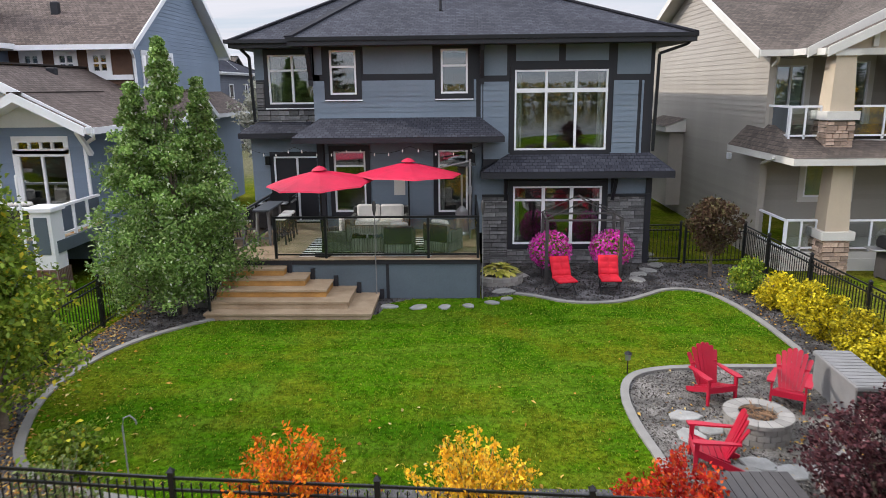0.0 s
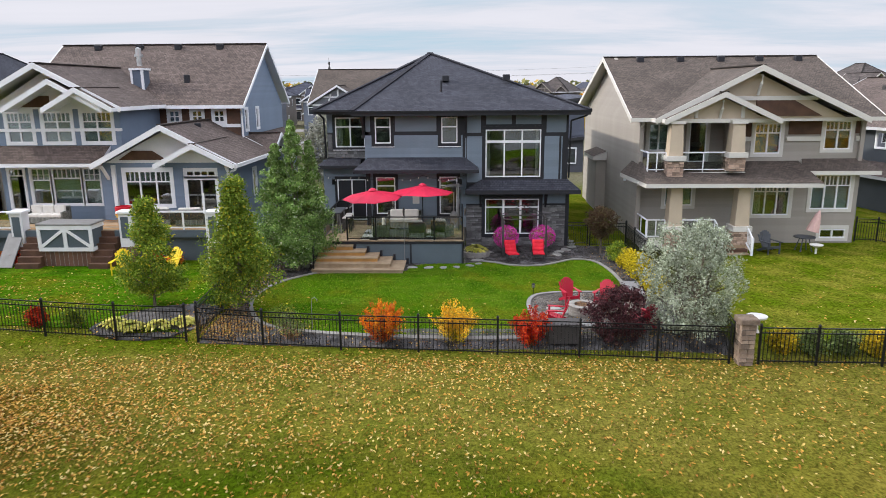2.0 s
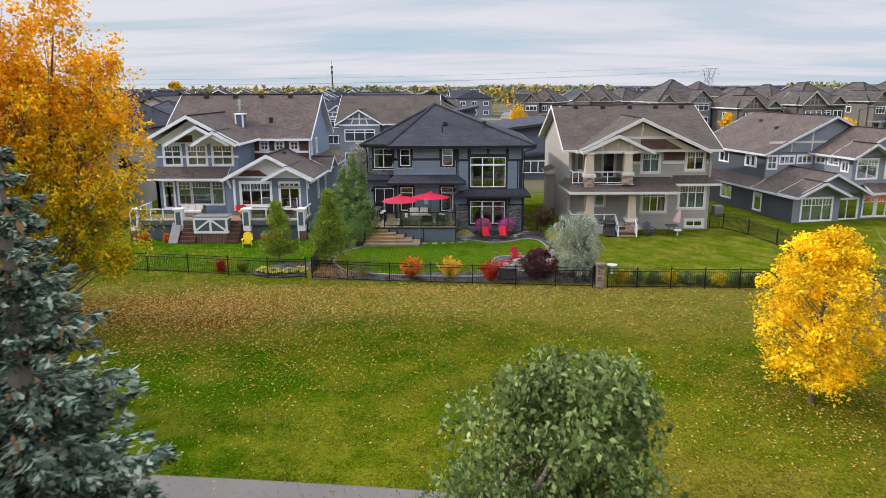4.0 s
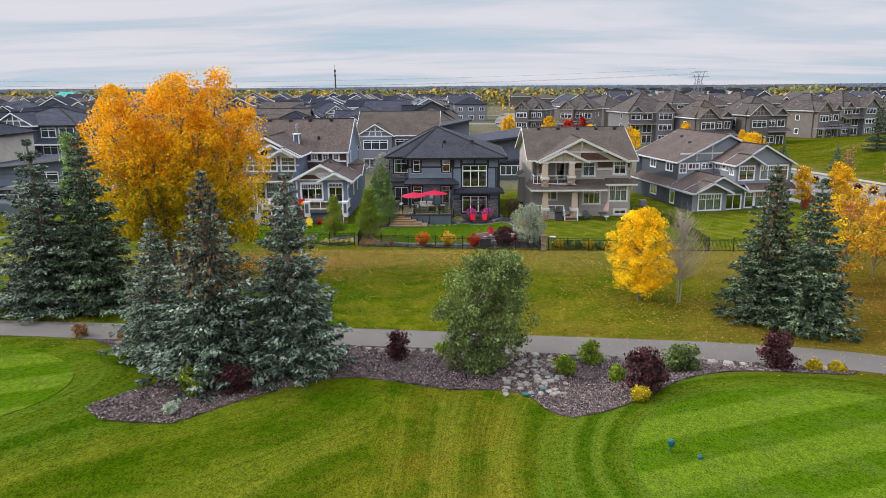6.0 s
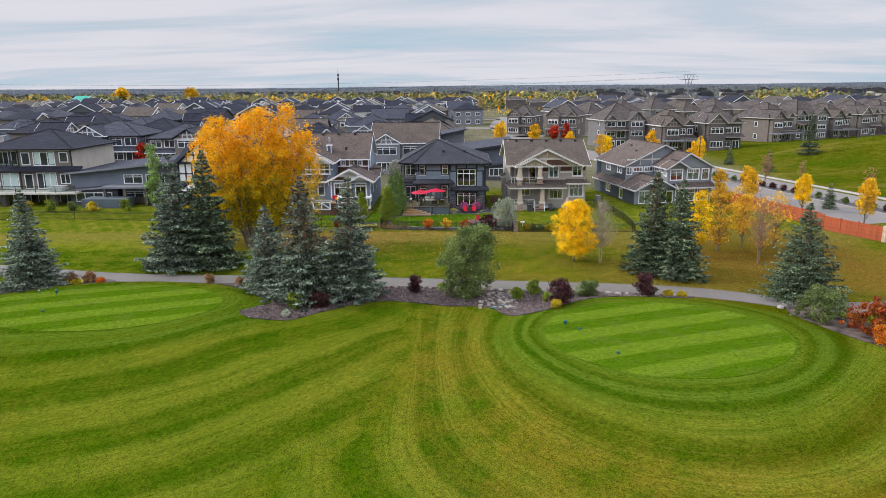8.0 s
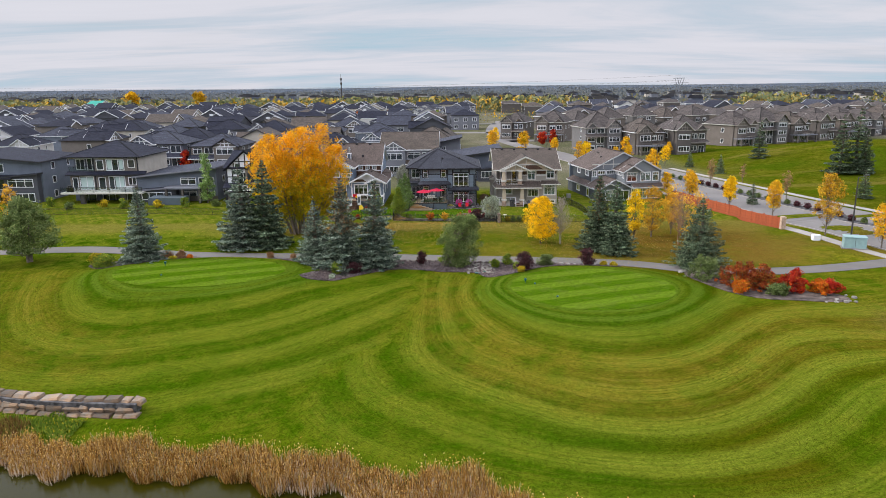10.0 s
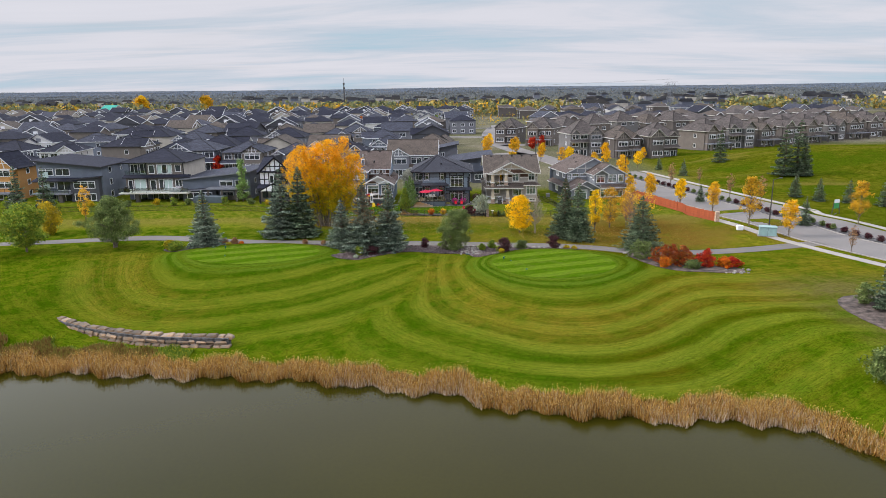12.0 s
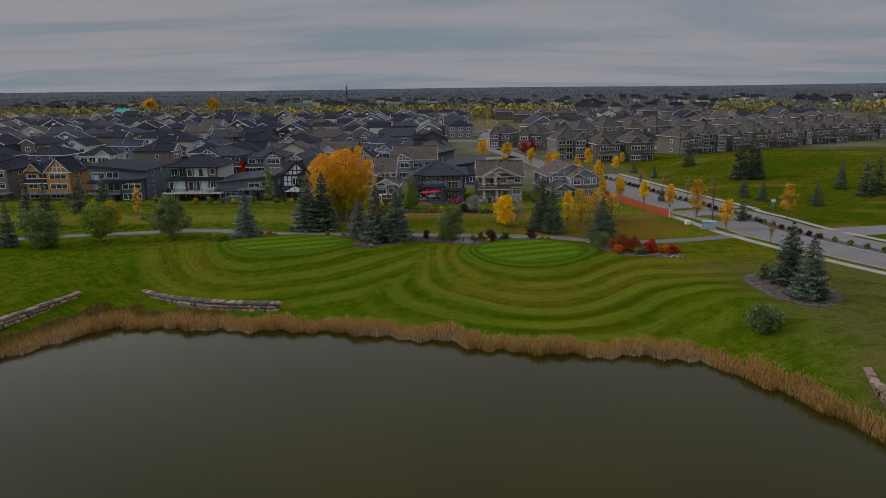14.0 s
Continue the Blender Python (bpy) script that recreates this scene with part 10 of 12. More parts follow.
# folded umbrella and table behind the taupe house
fu = thing("patio_table", "dark round patio table with folded pale pink umbrella", "table", (16.9, -1.1, 0.03))
part("tabletop", Geo().lathe([(0.5, 0.68), (0.5, 0.72)], 20), M_navy, fu)
for k in range(4):
    part("leg", Geo().bar((0.4 * math.cos(k * 1.57 + 0.8), 0.4 * math.sin(k * 1.57 + 0.8), 0), (0.2 * math.cos(k * 1.57 + 0.8), 0.2 * math.sin(k * 1.57 + 0.8), 0.68), 0.04, 0.04), M_navy, fu)
part("umbrella", Geo().lathe([(0.3, 0.95), (0.26, 1.2), (0.14, 1.75), (0.03, 2.0)], 9), material("faded_pink_canvas", (0.55, 0.36, 0.33), 0.85, 0.12, 4, 40, 0.1), fu, m=pose(0.1, 0, 0.05, 0, 14, 0))
solo("round_stool", Geo().lathe([(0.05, 0), (0.05, 0.3), (0.3, 0.42), (0.3, 0.46)], 18), M_cushion, "small pale round garden table", "table", (17.2, -1.7, 0.03))
solo("bird_bath", Geo().lathe([(0.12, 0), (0.06, 0.1), (0.06, 0.4), (0.3, 0.5), (0.32, 0.56)], 16), M_cushion, "pale stone bird bath behind the fence", "bird bath", (9.9, -12.6, 0.03))

# ---- deck of the western house ----
wd = thing("deck", "raised deck with white posts, glass rails and brick base", "deck", (-17, -2, 0))
wdg = lambda g: shifted(g, 17, 2)
for k in range(19):
    y = -3.1 + 0.14 * k
    part("deck_board", wdg(Geo().box(-23.9, -11.0, y, y + 0.135, 1.5, 1.54)), M_cedar if k % 5 == 2 else M_deck, wd)
for a_, b_, c_, d_ in ((-24.0, -18.6, -3.2, -3.1), (-15.9, -10.9, -3.2, -3.1), (-11.0, -10.9, -3.1, -0.6)):
    part("rim_board", wdg(Geo().box(a_, b_, c_, d_, 1.2, 1.53)), M_skirt, wd)
for a_, b_ in ((-23.9, -18.6), (-15.9, -11.0)):
    part("skirting", wdg(Geo().box(a_, b_, -2.9, -2.85, 0, 1.2)), M_skirt, wd)
for x in (-23.8, -20.4, -15.3, -11.2):
    ps = part("rail_post", wdg(Geo().box(x - 0.28, x + 0.28, -3.35, -2.8, 0.75, 2.35)), M_white, wd)
    part("post_panel", wdg(Geo().box(x - 0.18, x + 0.18, -3.37, -3.35, 1.2, 2.2)), M_skirt, ps)
    part("post_cap", wdg(Geo().rbox(x - 0.36, x + 0.36, -3.42, -2.72, 2.35, 2.47)), M_white, ps)
    part("brick_base", wdg(Geo().box(x - 0.32, x + 0.32, -3.4, -2.76, 0, 0.78)), M_brick, ps)
for a, b in (((-23.5, -3.1), (-20.7, -3.1)), ((-15.0, -3.1), (-11.5, -3.1)), ((-11.0, -2.8), (-11.0, -0.7)), ((-23.9, -2.8), (-23.9, 0.2))):
    g = Geo().bar((*a, 2.4), (*b, 2.4), 0.1, 0.07).bar((*a, 1.65), (*b, 1.65), 0.06, 0.06)
    for f in (0.33, 0.67):
        g.bar((a[0] + (b[0] - a[0]) * f, a[1] + (b[1] - a[1]) * f, 1.54), (a[0] + (b[0] - a[0]) * f, a[1] + (b[1] - a[1]) * f, 2.4), 0.07, 0.07)
    rl = part("hand_rail", wdg(g), M_white, wd)
    pn = part("glass_panel", wdg(Geo().bar((*a, 2.02), (*b, 2.02), 0.008, 0.7)), M_clear, rl)
    pn.visible_shadow = False
for k in range(6):
    for (xa, xb) in ((-20.0, -18.9), (-16.6, -15.7)):
        part("step", wdg(Geo().box(xa, xb, -4.5 + 0.27 * k, -2.9, 0.0 + 0.25 * k if k else 0, 0.25 * (k + 1))), M_brown_panel, wd)
ctr = thing("fire_table", "white cross-braced fire table on a brick base", "planter", (-17.75, -3.5, 0))
part("base", Geo().box(-1.15, 1.15, -0.5, 0.5, 0, 0.75), M_brick, ctr)
part("panel", Geo().box(-1.2, 1.2, -0.55, 0.55, 0.75, 1.9), M_skirt, ctr)
for z0, z1 in ((0.75, 0.92), (1.75, 1.95)):
    part("rail", Geo().box(-1.27, 1.27, -0.6, -0.55, z0, z1).box(1.2, 1.25, -0.55, 0.55, z0, z1), M_white, ctr)
for x in (-1.27, 0.0, 1.12):
    part("stile", Geo().box(x - (0.08 if x == 0 else 0), x + (0.08 if x == 0 else 0.15), -0.61, -0.55, 0.92, 1.75), M_white, ctr)
for a, b in (((-1.15, 0.95), (-0.05, 1.75)), ((1.15, 0.95), (0.05, 1.75))):
    part("brace", Geo().bar((a[0], -0.58, a[1]), (b[0], -0.58, b[1]), 0.05, 0.13), M_white, ctr)
part("top", Geo().rbox(-1.3, 1.3, -0.62, 0.62, 1.95, 2.03), M_grey_plastic, ctr)
wicker_seat((-14.6, -1.6, 1.54), 175, 1.9, "grey outdoor sofa with pale cushions", "sofas of the western deck")
wicker_seat((-12.8, -1.8, 1.54), 190, 1.3, "grey outdoor sofa with pale cushions", "sofas of the western deck")
wicker_seat((-20.2, -1.2, 1.54), 0, 2.0, "grey outdoor sofa with pale cushions", "sofas of the western deck")
solo("red_chair", Geo().lathe([(0.2, 0.3), (0.38, 0.45), (0.4, 0.8), (0.36, 0.82), (0.3, 0.5)], 18), M_red_cushion, "round red tub chair on the deck", "chair", (-16.3, -1.3, 1.54))
pot = thing("flower_pot", "dark pot of yellow and orange flowers", "flowers", (-15.85, -2.4, 1.54))
part("pot", Geo().lathe([(0.16, 0), (0.22, 0.4), (0.24, 0.42)], 14), M_lid, pot)
p, a, b = leaves_on(rng(3), np.array([[0, 0, 0.55]]), np.array([0.3]), 350, 0.04)
part("flowers", quads_mesh("flowers", p, a, b, L_yellow), None, pot)
rp = thing("dog_ramp", "small grey boarded ramp leaning on the deck", "ramp", (-20.55, -3.9, 0))
part("board", Geo().bar((0, -0.5, 0.05), (0, 0.7, 1.4), 0.7, 0.06), M_grey_plastic, rp)
solo("flag_pole", Geo().tube([(0, 0, 0), (0, 0, 3.4)], 0.03, 8), M_white, "plain white pole standing by the deck", "pole", (-11.25, -4.0, 0.0))
solo("side_vent", Geo().rbox(-0.45, 0.45, -0.15, 0.15, 0, 1.1), M_black, "dark covered shelter on the side wall", "cover", (-29.6, 8.0, 4.1))
solo("heat_pump", Geo().rbox(-0.4, 0.4, -0.4, 0.4, 0, 0.8, 0.05), M_grey_plastic, "grey air-conditioning unit beside the wall", "air conditioner", (23.5, 7.5, 0.0))

# golf-course side: spruces in threes and pairs
spruce((-15.7, -39.9), 8.4, 2.9, 1, L_spruce, cones=0.03)
spruce((-12.0, -41.6), 11.3, 3.5, 2, L_spruce, "blue spruce heavy with brown cones near its top", cones=0.17)
spruce((-8.0, -40.8), 11.2, 3.1, 3, L_spruce, cones=0.03)
spruce((-28.0, -30.1), 12.2, 3.7, 4, L_spruce)
spruce((-24.6, -29.9), 12.6, 3.4, 5, L_spruce_dark, "dark green spruce with drooping boughs down to the ground")
spruce((21.2, -32.4), 10.4, 2.9, 6, L_spruce_dark, "dark green spruce with drooping boughs down to the ground", cones=0.05)
spruce((23.1, -34.4), 9.9, 2.8, 3, L_spruce_dark, "dark green spruce with drooping boughs down to the ground")
spruce((31.9, -41.0), 8.6, 3.8, 1, L_spruce_dark, "dark green spruce with drooping boughs down to the ground")
spruce((-38.3, -38.8), 9.6, 3.0, 2, L_spruce)
spruce((53.5, -71.9), 9.6, 3.3, 4, L_spruce_dark, "dark green spruce with drooping boughs down to the ground")
spruce((52.9, -79.4), 9.0, 3.3, 6, L_spruce)
plume = lambda t: (0.24 + 0.76 * math.sin(math.pi * min(1, 0.02 + 0.74 * t))) * (1 - 0.55 * max(0, t - 0.75) / 0.25)


def poplar_clump(at, stems, seed):
    """A clump of poplars grown into one crown: each stem with its limbs under a plume of leaves."""
    r = rng(seed)
    ob = thing("poplar", "tall poplar clump in full golden autumn leaf", "tree", (*at, gz(*at) - 0.03))
    P, A, B, T, Z = [], [], [], [], []
    for dx, dy, H, R in stems:
        n = int(52 * H * R / 9)
        c = crown_clumps(r, n, plume, H * 0.21, H - 0.3, R, R * 0.85)
        c[:, :2] *= 1 + 0.25 * np.sin(c[:, 2:3] * 1.7 + dx)
        c += np.array([dx, dy, 0])
        g = Geo()
        top = np.array([dx, dy, H * 0.93])
        foot = np.array([dx * 0.3, dy * 0.3, 0.0])
        g.tube([foot, foot * 0.6 + top * 0.4 + np.array([0, 0, -0.1]), foot * 0.3 + top * 0.7, top], [0.2, 0.14, 0.08, 0.02], 7, caps=False)
        for tip in c[r.permutation(n)[:30]]:
            f = min(0.85, max(0.1, tip[2] / H - 0.18))
            limb_geo(g, r, foot + (top - foot) * f, [tip], 0.055 * (1 - 0.6 * f))
        g.smooth = True
        part("trunk", g, M_bark, ob)
        rad = r.uniform(0.3, 0.8, n)
        per = 36
        p, a, b = leaves_on(r, c, rad, per, 0.100, (1.0, 1.0, 1.1), 0.2)
        P.append(p), A.append(a), B.append(b), T.append(np.repeat(r.uniform(-0.25, 0.25, n), per)), Z.append(p[:, 2] / H)
    P, A, B, T, Z = (np.concatenate(q) for q in (P, A, B, T, Z))
    low = Z + r.normal(size=len(Z)) * 0.14 < 0.58
    part("lower_crown", quads_mesh("lower_crown", P[low], A[low], B[low], L_poplar_low, np.array([0, 0, 0.02]), T[low]), L_poplar_low, ob, "yellow-green lower leaves")
    part("crown", quads_mesh("crown", P[~low], A[~low], B[~low], L_poplar, np.array([0, 0, 0.02]), T[~low]), L_poplar, ob)
    return ob


poplar_clump((-21.6, -21.0), ((-5.6, 0.2, 14.2, 2.8), (-3.7, -1.3, 15.4, 3.2), (-1.3, 1.0, 15.6, 3.4), (1.0, -0.9, 16.3, 3.4), (3.5, 0.6, 16.6, 3.2), (5.4, 0.0, 13.6, 2.6), (-3.6, 1.4, 11.6, 2.8), (3.2, 1.2, 11.6, 2.8), (0.0, 0.0, 12.0, 3.4), (-2.2, -0.5, 13.0, 3.2), (2.2, -0.4, 13.4, 3.2)), 11)
broadleaf("maple", "small tree in bright yellow autumn leaf", L_yellow, (13.8, -29.3), 6.7, 2.85, 2.6, 1.0, 12, lambda t: math.sin(math.pi * min(1, 0.14 + 0.84 * t)) ** 0.55, 330, 66, 0.07, 0.09, 0.46, limbs=50)
broadleaf("willow", "bushy olive-green tree with leaning trunks", L_willow, (0.35, -40.5), 6.6, 3.15, 2.8, 0.1, 13, lambda t: 0.72 + 0.28 * math.sin(math.pi * t) - 0.75 * max(0, t - 0.7), 260, 100, 0.08, 0.16, 0.6, lean=(1.2, 0), shift=1.6, stems=3, limbs=40, droop=0.6)
# the bare tree beside the yellow one
def bare_tree(at, H, seed, label="small bare tree with pale fine twigs", spread=0.28, n=170, mat=None):
    r = rng(seed)
    ob = thing("bare_tree", label, "tree", (*at, gz(*at) - 0.03))
    g = Geo()
    for s in range(2):
        o = np.array([0.15 * (s - 0.5), 0, 0])
        top = np.array([0.4 * (s - 0.5), 0.1, H])
        g.tube([o, o * 0.6 + top * 0.35, top * 0.7, top], [0.05, 0.036, 0.018, 0.005], 6, caps=False)
        for k in range(n // 2):
            f = r.uniform(0.22, 0.95)
            b = o + (top - o) * f
            an = r.random() * 6.28
            L = H * spread * (1.1 - f) * r.uniform(0.6, 1.2) + 0.3
            t = b + np.array([math.cos(an) * L * 0.7, math.sin(an) * L * 0.7, L * r.uniform(0.5, 1.0)])
            limb_geo(g, r, b, [t], 0.018, 0.15)
            for q in range(2):
                m = b + (t - b) * r.uniform(0.4, 0.9)
                limb_geo(g, r, m, [m + r.normal(size=3) * L * 0.22 + np.array([0, 0, L * 0.2])], 0.011, 0.1)
    part("limb_work", g, mat or M_bare, ob)
    return ob


bare_tree((16.5, -29.6), 6.6, 41, spread=0.48, n=170)
# shrubs and small trees of the yard
def bush(at, R, H, mat, seed, label, n=40, size=0.05, per=70, rad=0.3, low=0.12, stems=4, shape=None, category="shrub", z=None, group=""):
    return broadleaf("shrub", label, mat, at if z is None else (*at, z), H, R, R * 0.9, low, seed, shape or ball, n, per, size, 0.03, rad, stems=stems, limbs=9, category=category, group=group)


def sprig_bush(at, R, H, mats, seed, label, n=26, per=150, size=0.032):
    """An open shrub: many stems that fan out from the foot, each dressed with small leaves to its tip."""
    r = rng(seed)
    ob = thing("shrub", label, "shrub", (*at, gz(*at) - 0.02), group="autumn shrubs")
    g, P, A, B, T = Geo(), [], [], [], []
    for k in range(n):
        an, q = r.random() * 6.283, math.sqrt(r.random())
        tip = np.array([math.cos(an) * R * q, math.sin(an) * R * q, H * (0.98 - 0.35 * q * q) * r.uniform(0.7, 1.08)])
        foot = np.array([math.cos(an), math.sin(an), 0]) * 0.10 * q
        bend = (foot + tip) / 2 + np.array([math.cos(an), math.sin(an), 0]) * -0.12 * R + r.normal(size=3) * 0.04
        g.tube([foot, bend, tip], [0.012, 0.008, 0.003], 4, caps=False)
        f = r.random(per) ** 0.7
        f = 0.22 + 0.8 * f
        c = np.outer((1 - f) ** 2, foot) + np.outer(2 * f * (1 - f), bend) + np.outer(f * f, tip)
        c += r.normal(size=c.shape) * (0.045 + 0.06 * (1 - f))[:, None]
        s_ = size * r.uniform(0.6, 1.4, (per, 1))
        a = unit(r.normal(size=c.shape) + [0, 0, 0.5]) * s_
        P.append(c), A.append(a), B.append(unit(np.cross(a, r.normal(size=c.shape))) * s_ * 0.6), T.append(np.full(per, r.uniform(-0.35, 0.35)))
    part("branching", g, M_bark, ob)
    P, A, B, T = (np.concatenate(q) for q in (P, A, B, T))
    low = P[:, 2] + r.normal(size=len(P)) * 0.15 < H * 0.36 if len(mats) > 1 else np.zeros(len(P), bool)
    part("crown", quads_mesh("crown", P[~low], A[~low], B[~low], mats[0], np.array([0, 0, 0.008]), T[~low]), mats[0], ob)
    if low.any():
        part("lower_crown", quads_mesh("lower_crown", P[low], A[low], B[low], mats[1], np.array([0, 0, 0.008]), T[low]), mats[1], ob, "greener lower leaves")
    return ob


sprig_bush((-2.3, -13.15), 0.85, 1.45, (L_orange, L_rust), 51, "open shrub in glowing orange autumn leaf", 34, 170)
sprig_bush((0.05, -13.2), 0.88, 1.4, (L_amber, L_gold_green), 52, "open shrub turning from green to orange", 32, 150)
sprig_bush((2.45, -13.3), 0.72, 1.35, (L_red,), 53, "upright shrub in deep red autumn leaf", 36, 170)
sprig_bush((-5.3, -13.0), 0.7, 1.0, (L_willow, L_cone), 58, "thin half-bare shrub by the fence", 24, 50)
broadleaf("shrub", "spreading dark purple-leaved shrub", L_purple, (5.35, -12.85), 1.75, 1.35, 1.2, 0.1, 54, lambda t: 0.75 + 0.25 * math.sin(math.pi * t) - 0.35 * max(0, t - 0.6), 260, 50, 0.034, 0.03, 0.2, stems=6, limbs=40, category="shrub")
broadleaf("silver_tree", "bushy silver-leaved small tree by the fence", L_silver, (7.7, -12.7), 3.9, 2.15, 1.9, 0.35, 55, lambda t: (0.55 + 0.45 * math.sin(math.pi * min(1, 0.1 + 0.8 * t))) * (1 - 0.35 * max(0, t - 0.6)), 330, 60, 0.042, 0.07, 0.26, stems=4, limbs=110, category="tree", droop=-0.4, squash=(0.8, 0.8, 1.3), jag=0.12)
broadleaf("young_tree", "young green tree with a few yellow leaves", L_green, (-7.65, -10.7), 5.0, 1.75, 1.65, 0.7, 56, lambda t: (0.45 + 0.55 * math.sin(math.pi * min(1, 0.2 + 0.9 * t))) * (1 - 0.85 * max(0, t - 0.3) / 0.7), 260, 80, 0.052, 0.07, 0.42, limbs=40)
broadleaf("young_tree", "young green tree on the western lawn", L_green, (-11.2, -9.9), 4.2, 1.45, 1.4, 0.5, 57, lambda t: (0.5 + 0.5 * math.sin(math.pi * min(1, 0.25 + 0.6 * t))) * (1 - 0.8 * max(0, t - 0.3) / 0.7), 190, 80, 0.05, 0.05, 0.32, limbs=50)
for k, (x, y, h, r) in enumerate(((-7.0, -4.75, 6.75, 1.6), (-7.75, -4.75, 5.75, 1.75), (-6.4, -4.2, 5.9, 1.3))):
    broadleaf("aspen", "narrow grey-green columnar aspen beside the steps", L_aspen, (x, y, 0.0), h, r, r, 0.5, 60 + k, lambda t: (0.62 + 0.38 * math.sin(math.pi * min(1, 0.1 + 1.6 * t)) if t < 0.25 else 1.0) * (1 - 0.97 * max(0, t - 0.22) / 0.78) ** 0.92, 300, 90, 0.044, 0.06, 0.42, taper=0.75, group="aspens beside the deck", limbs=36)
broadleaf("ornamental_maple", "small purple-green ornamental tree in the side bed", leaf_material("purple_green_leaves", [(0, (0.05, 0.028, 0.02)), (0.5, (0.10, 0.055, 0.035)), (1, (0.13, 0.12, 0.05))]), (7.0, -1.5, 0.01), 2.35, 1.0, 0.95, 0.9, 64, ball, 70, 70, 0.05, 0.045, 0.3)
for k, (x, y, r, h) in enumerate(((7.6, -4.4, 0.62, 0.95), (7.75, -5.5, 0.68, 1.0), (7.7, -6.6, 0.7, 1.05), (7.85, -7.7, 0.72, 1.05), (7.7, -8.7, 0.6, 0.9))):
    bush((x, y), r, h, L_shrub_yellow, 70 + k, "rounded chartreuse-yellow shrub along the bed", 46, 0.04, 80, 0.24, z=0.0, group="yellow shrubs")
bush((7.45, -3.1), 0.62, 0.95, L_green, 76, "rounded green shrub along the bed", 45, 0.04, 75, 0.24, z=0.0)
bush((-5.9, -11.9), 0.65, 0.7, L_green, 77, "loose olive-green shrub in the corner bed", 40, 0.045, 60, 0.26)
for k, (x, y, m) in enumerate(((-23.0, -3.7, L_orange), (-21.3, -3.8, L_orange), (-20.4, -3.7, L_red), (-13.9, -3.6, L_red), (-13.0, -3.6, L_orange), (-14.3, -12.1, L_red), (-12.9, -12.2, L_green))):
    bush((x, y), 0.5, 0.75, m, 80 + k, "low autumn shrub along the western deck" if y > -8 else "low shrub by the fence", 26, 0.045, 60, 0.22)
for k in range(9):
    bush((10.3 + 0.95 * k, -13.6 - 0.04 * k), 0.6, 0.85, L_willow if k % 3 else L_gold_green, 90 + k, "low untrimmed green hedge shrub", 34, 0.05, 60, 0.26, group="hedge along the eastern fence")
broadleaf("pale_tree", "pale feathery tree between the houses", L_blossom, (-8.4, 9.5, 0.0), 6.4, 1.9, 1.9, 2.2, 66, ball, 110, 60, 0.09, 0.08, 0.5)
bush((-27.2, 2.0), 1.1, 3.2, L_spruce_dark, 67, "dark green upright shrub beside the house", 60, 0.07, 70, 0.4)

# ---- planted beds of the golf course ----
BED = [(-21.8, -36.5), (-19.2, -38.2), (-16.2, -41.0), (-14.2, -43.4), (-15.4, -45.3), (-16.4, -47.0), (-15.2, -47.9), (-12.2, -47.4), (-10.3, -45.3), (-7.5, -43.0), (-5.0, -41.8), (-2.0, -42.6), (0.6, -43.6), (3.4, -43.5), (4.7, -44.3),
       (5.3, -45.9), (6.2, -47.4), (8.0, -47.2), (10.0, -45.8), (11.8, -44.0), (13.6, -42.6), (15.8, -41.7), (19.0, -42.0), (21.6, -41.8), (22.6, -41.2), (20.5, -40.4), (14.0, -39.5), (6.0, -38.7), (-4.5, -37.6), (-15, -36.8)]
sheet("mulch_bed", BED, M_mulch, 0.05, "purple-brown rock mulch bed with shrubs", "bed", 0.8, 2)
sheet("mulch_bed", [(28.5, -44.5), (30.0, -50.0), (33.0, -54.6), (37.5, -55.4), (42.0, -56.2), (43.2, -54.4), (41.5, -52.2), (36.0, -50.0), (32.0, -46.5), (30.5, -43.5)], M_mulch, 0.05, "brown mulch bed with red shrubs", "bed", 1.0, 2)
sheet("mulch_bed", [(-46.0, -39.3), (-42.0, -42.2), (-38.0, -41.6), (-34.5, -38.0), (-31.6, -35.6), (-33.4, -34.6), (-37.5, -35.6), (-42.5, -37.4)], M_mulch, 0.05, "brown mulch bed round a spruce", "bed", 1.0, 2)
sheet("mulch_bed", [(47.0, -68.0), (54.0, -65.5), (58.5, -70.0), (58.0, -80.0), (52.5, -85.0), (47.5, -80.0)], M_mulch, 0.05, "brown mulch bed round two spruces", "bed", 1.0, 2)


def boulders(name, pts, label, size, mat, seed, group):
    r = rng(seed)
    for x, y in pts:
        s = size * r.uniform(0.6, 1.4)
        g = Geo()
        n = 8
        prof = ((0.75, -0.25), (1.0, 0.05), (0.8, 0.45), (0.3, 0.6))
        v = []
        for f, z in prof:
            v += [(s * f * math.cos(6.283 * j / n) * r.uniform(0.8, 1.15), s * f * math.sin(6.283 * j / n) * r.uniform(0.7, 1.1), s * z * r.uniform(0.9, 1.1)) for j in range(n)]
        g.add(v, [(i * n + j, i * n + (j + 1) % n, (i + 1) * n + (j + 1) % n, (i + 1) * n + j) for i in range(3) for j in range(n)] + [tuple(range(24, 32))])
        solo(name, g, mat, label, "rock", (x, y, gz(x, y) + 0.05), r.random() * 360, group)


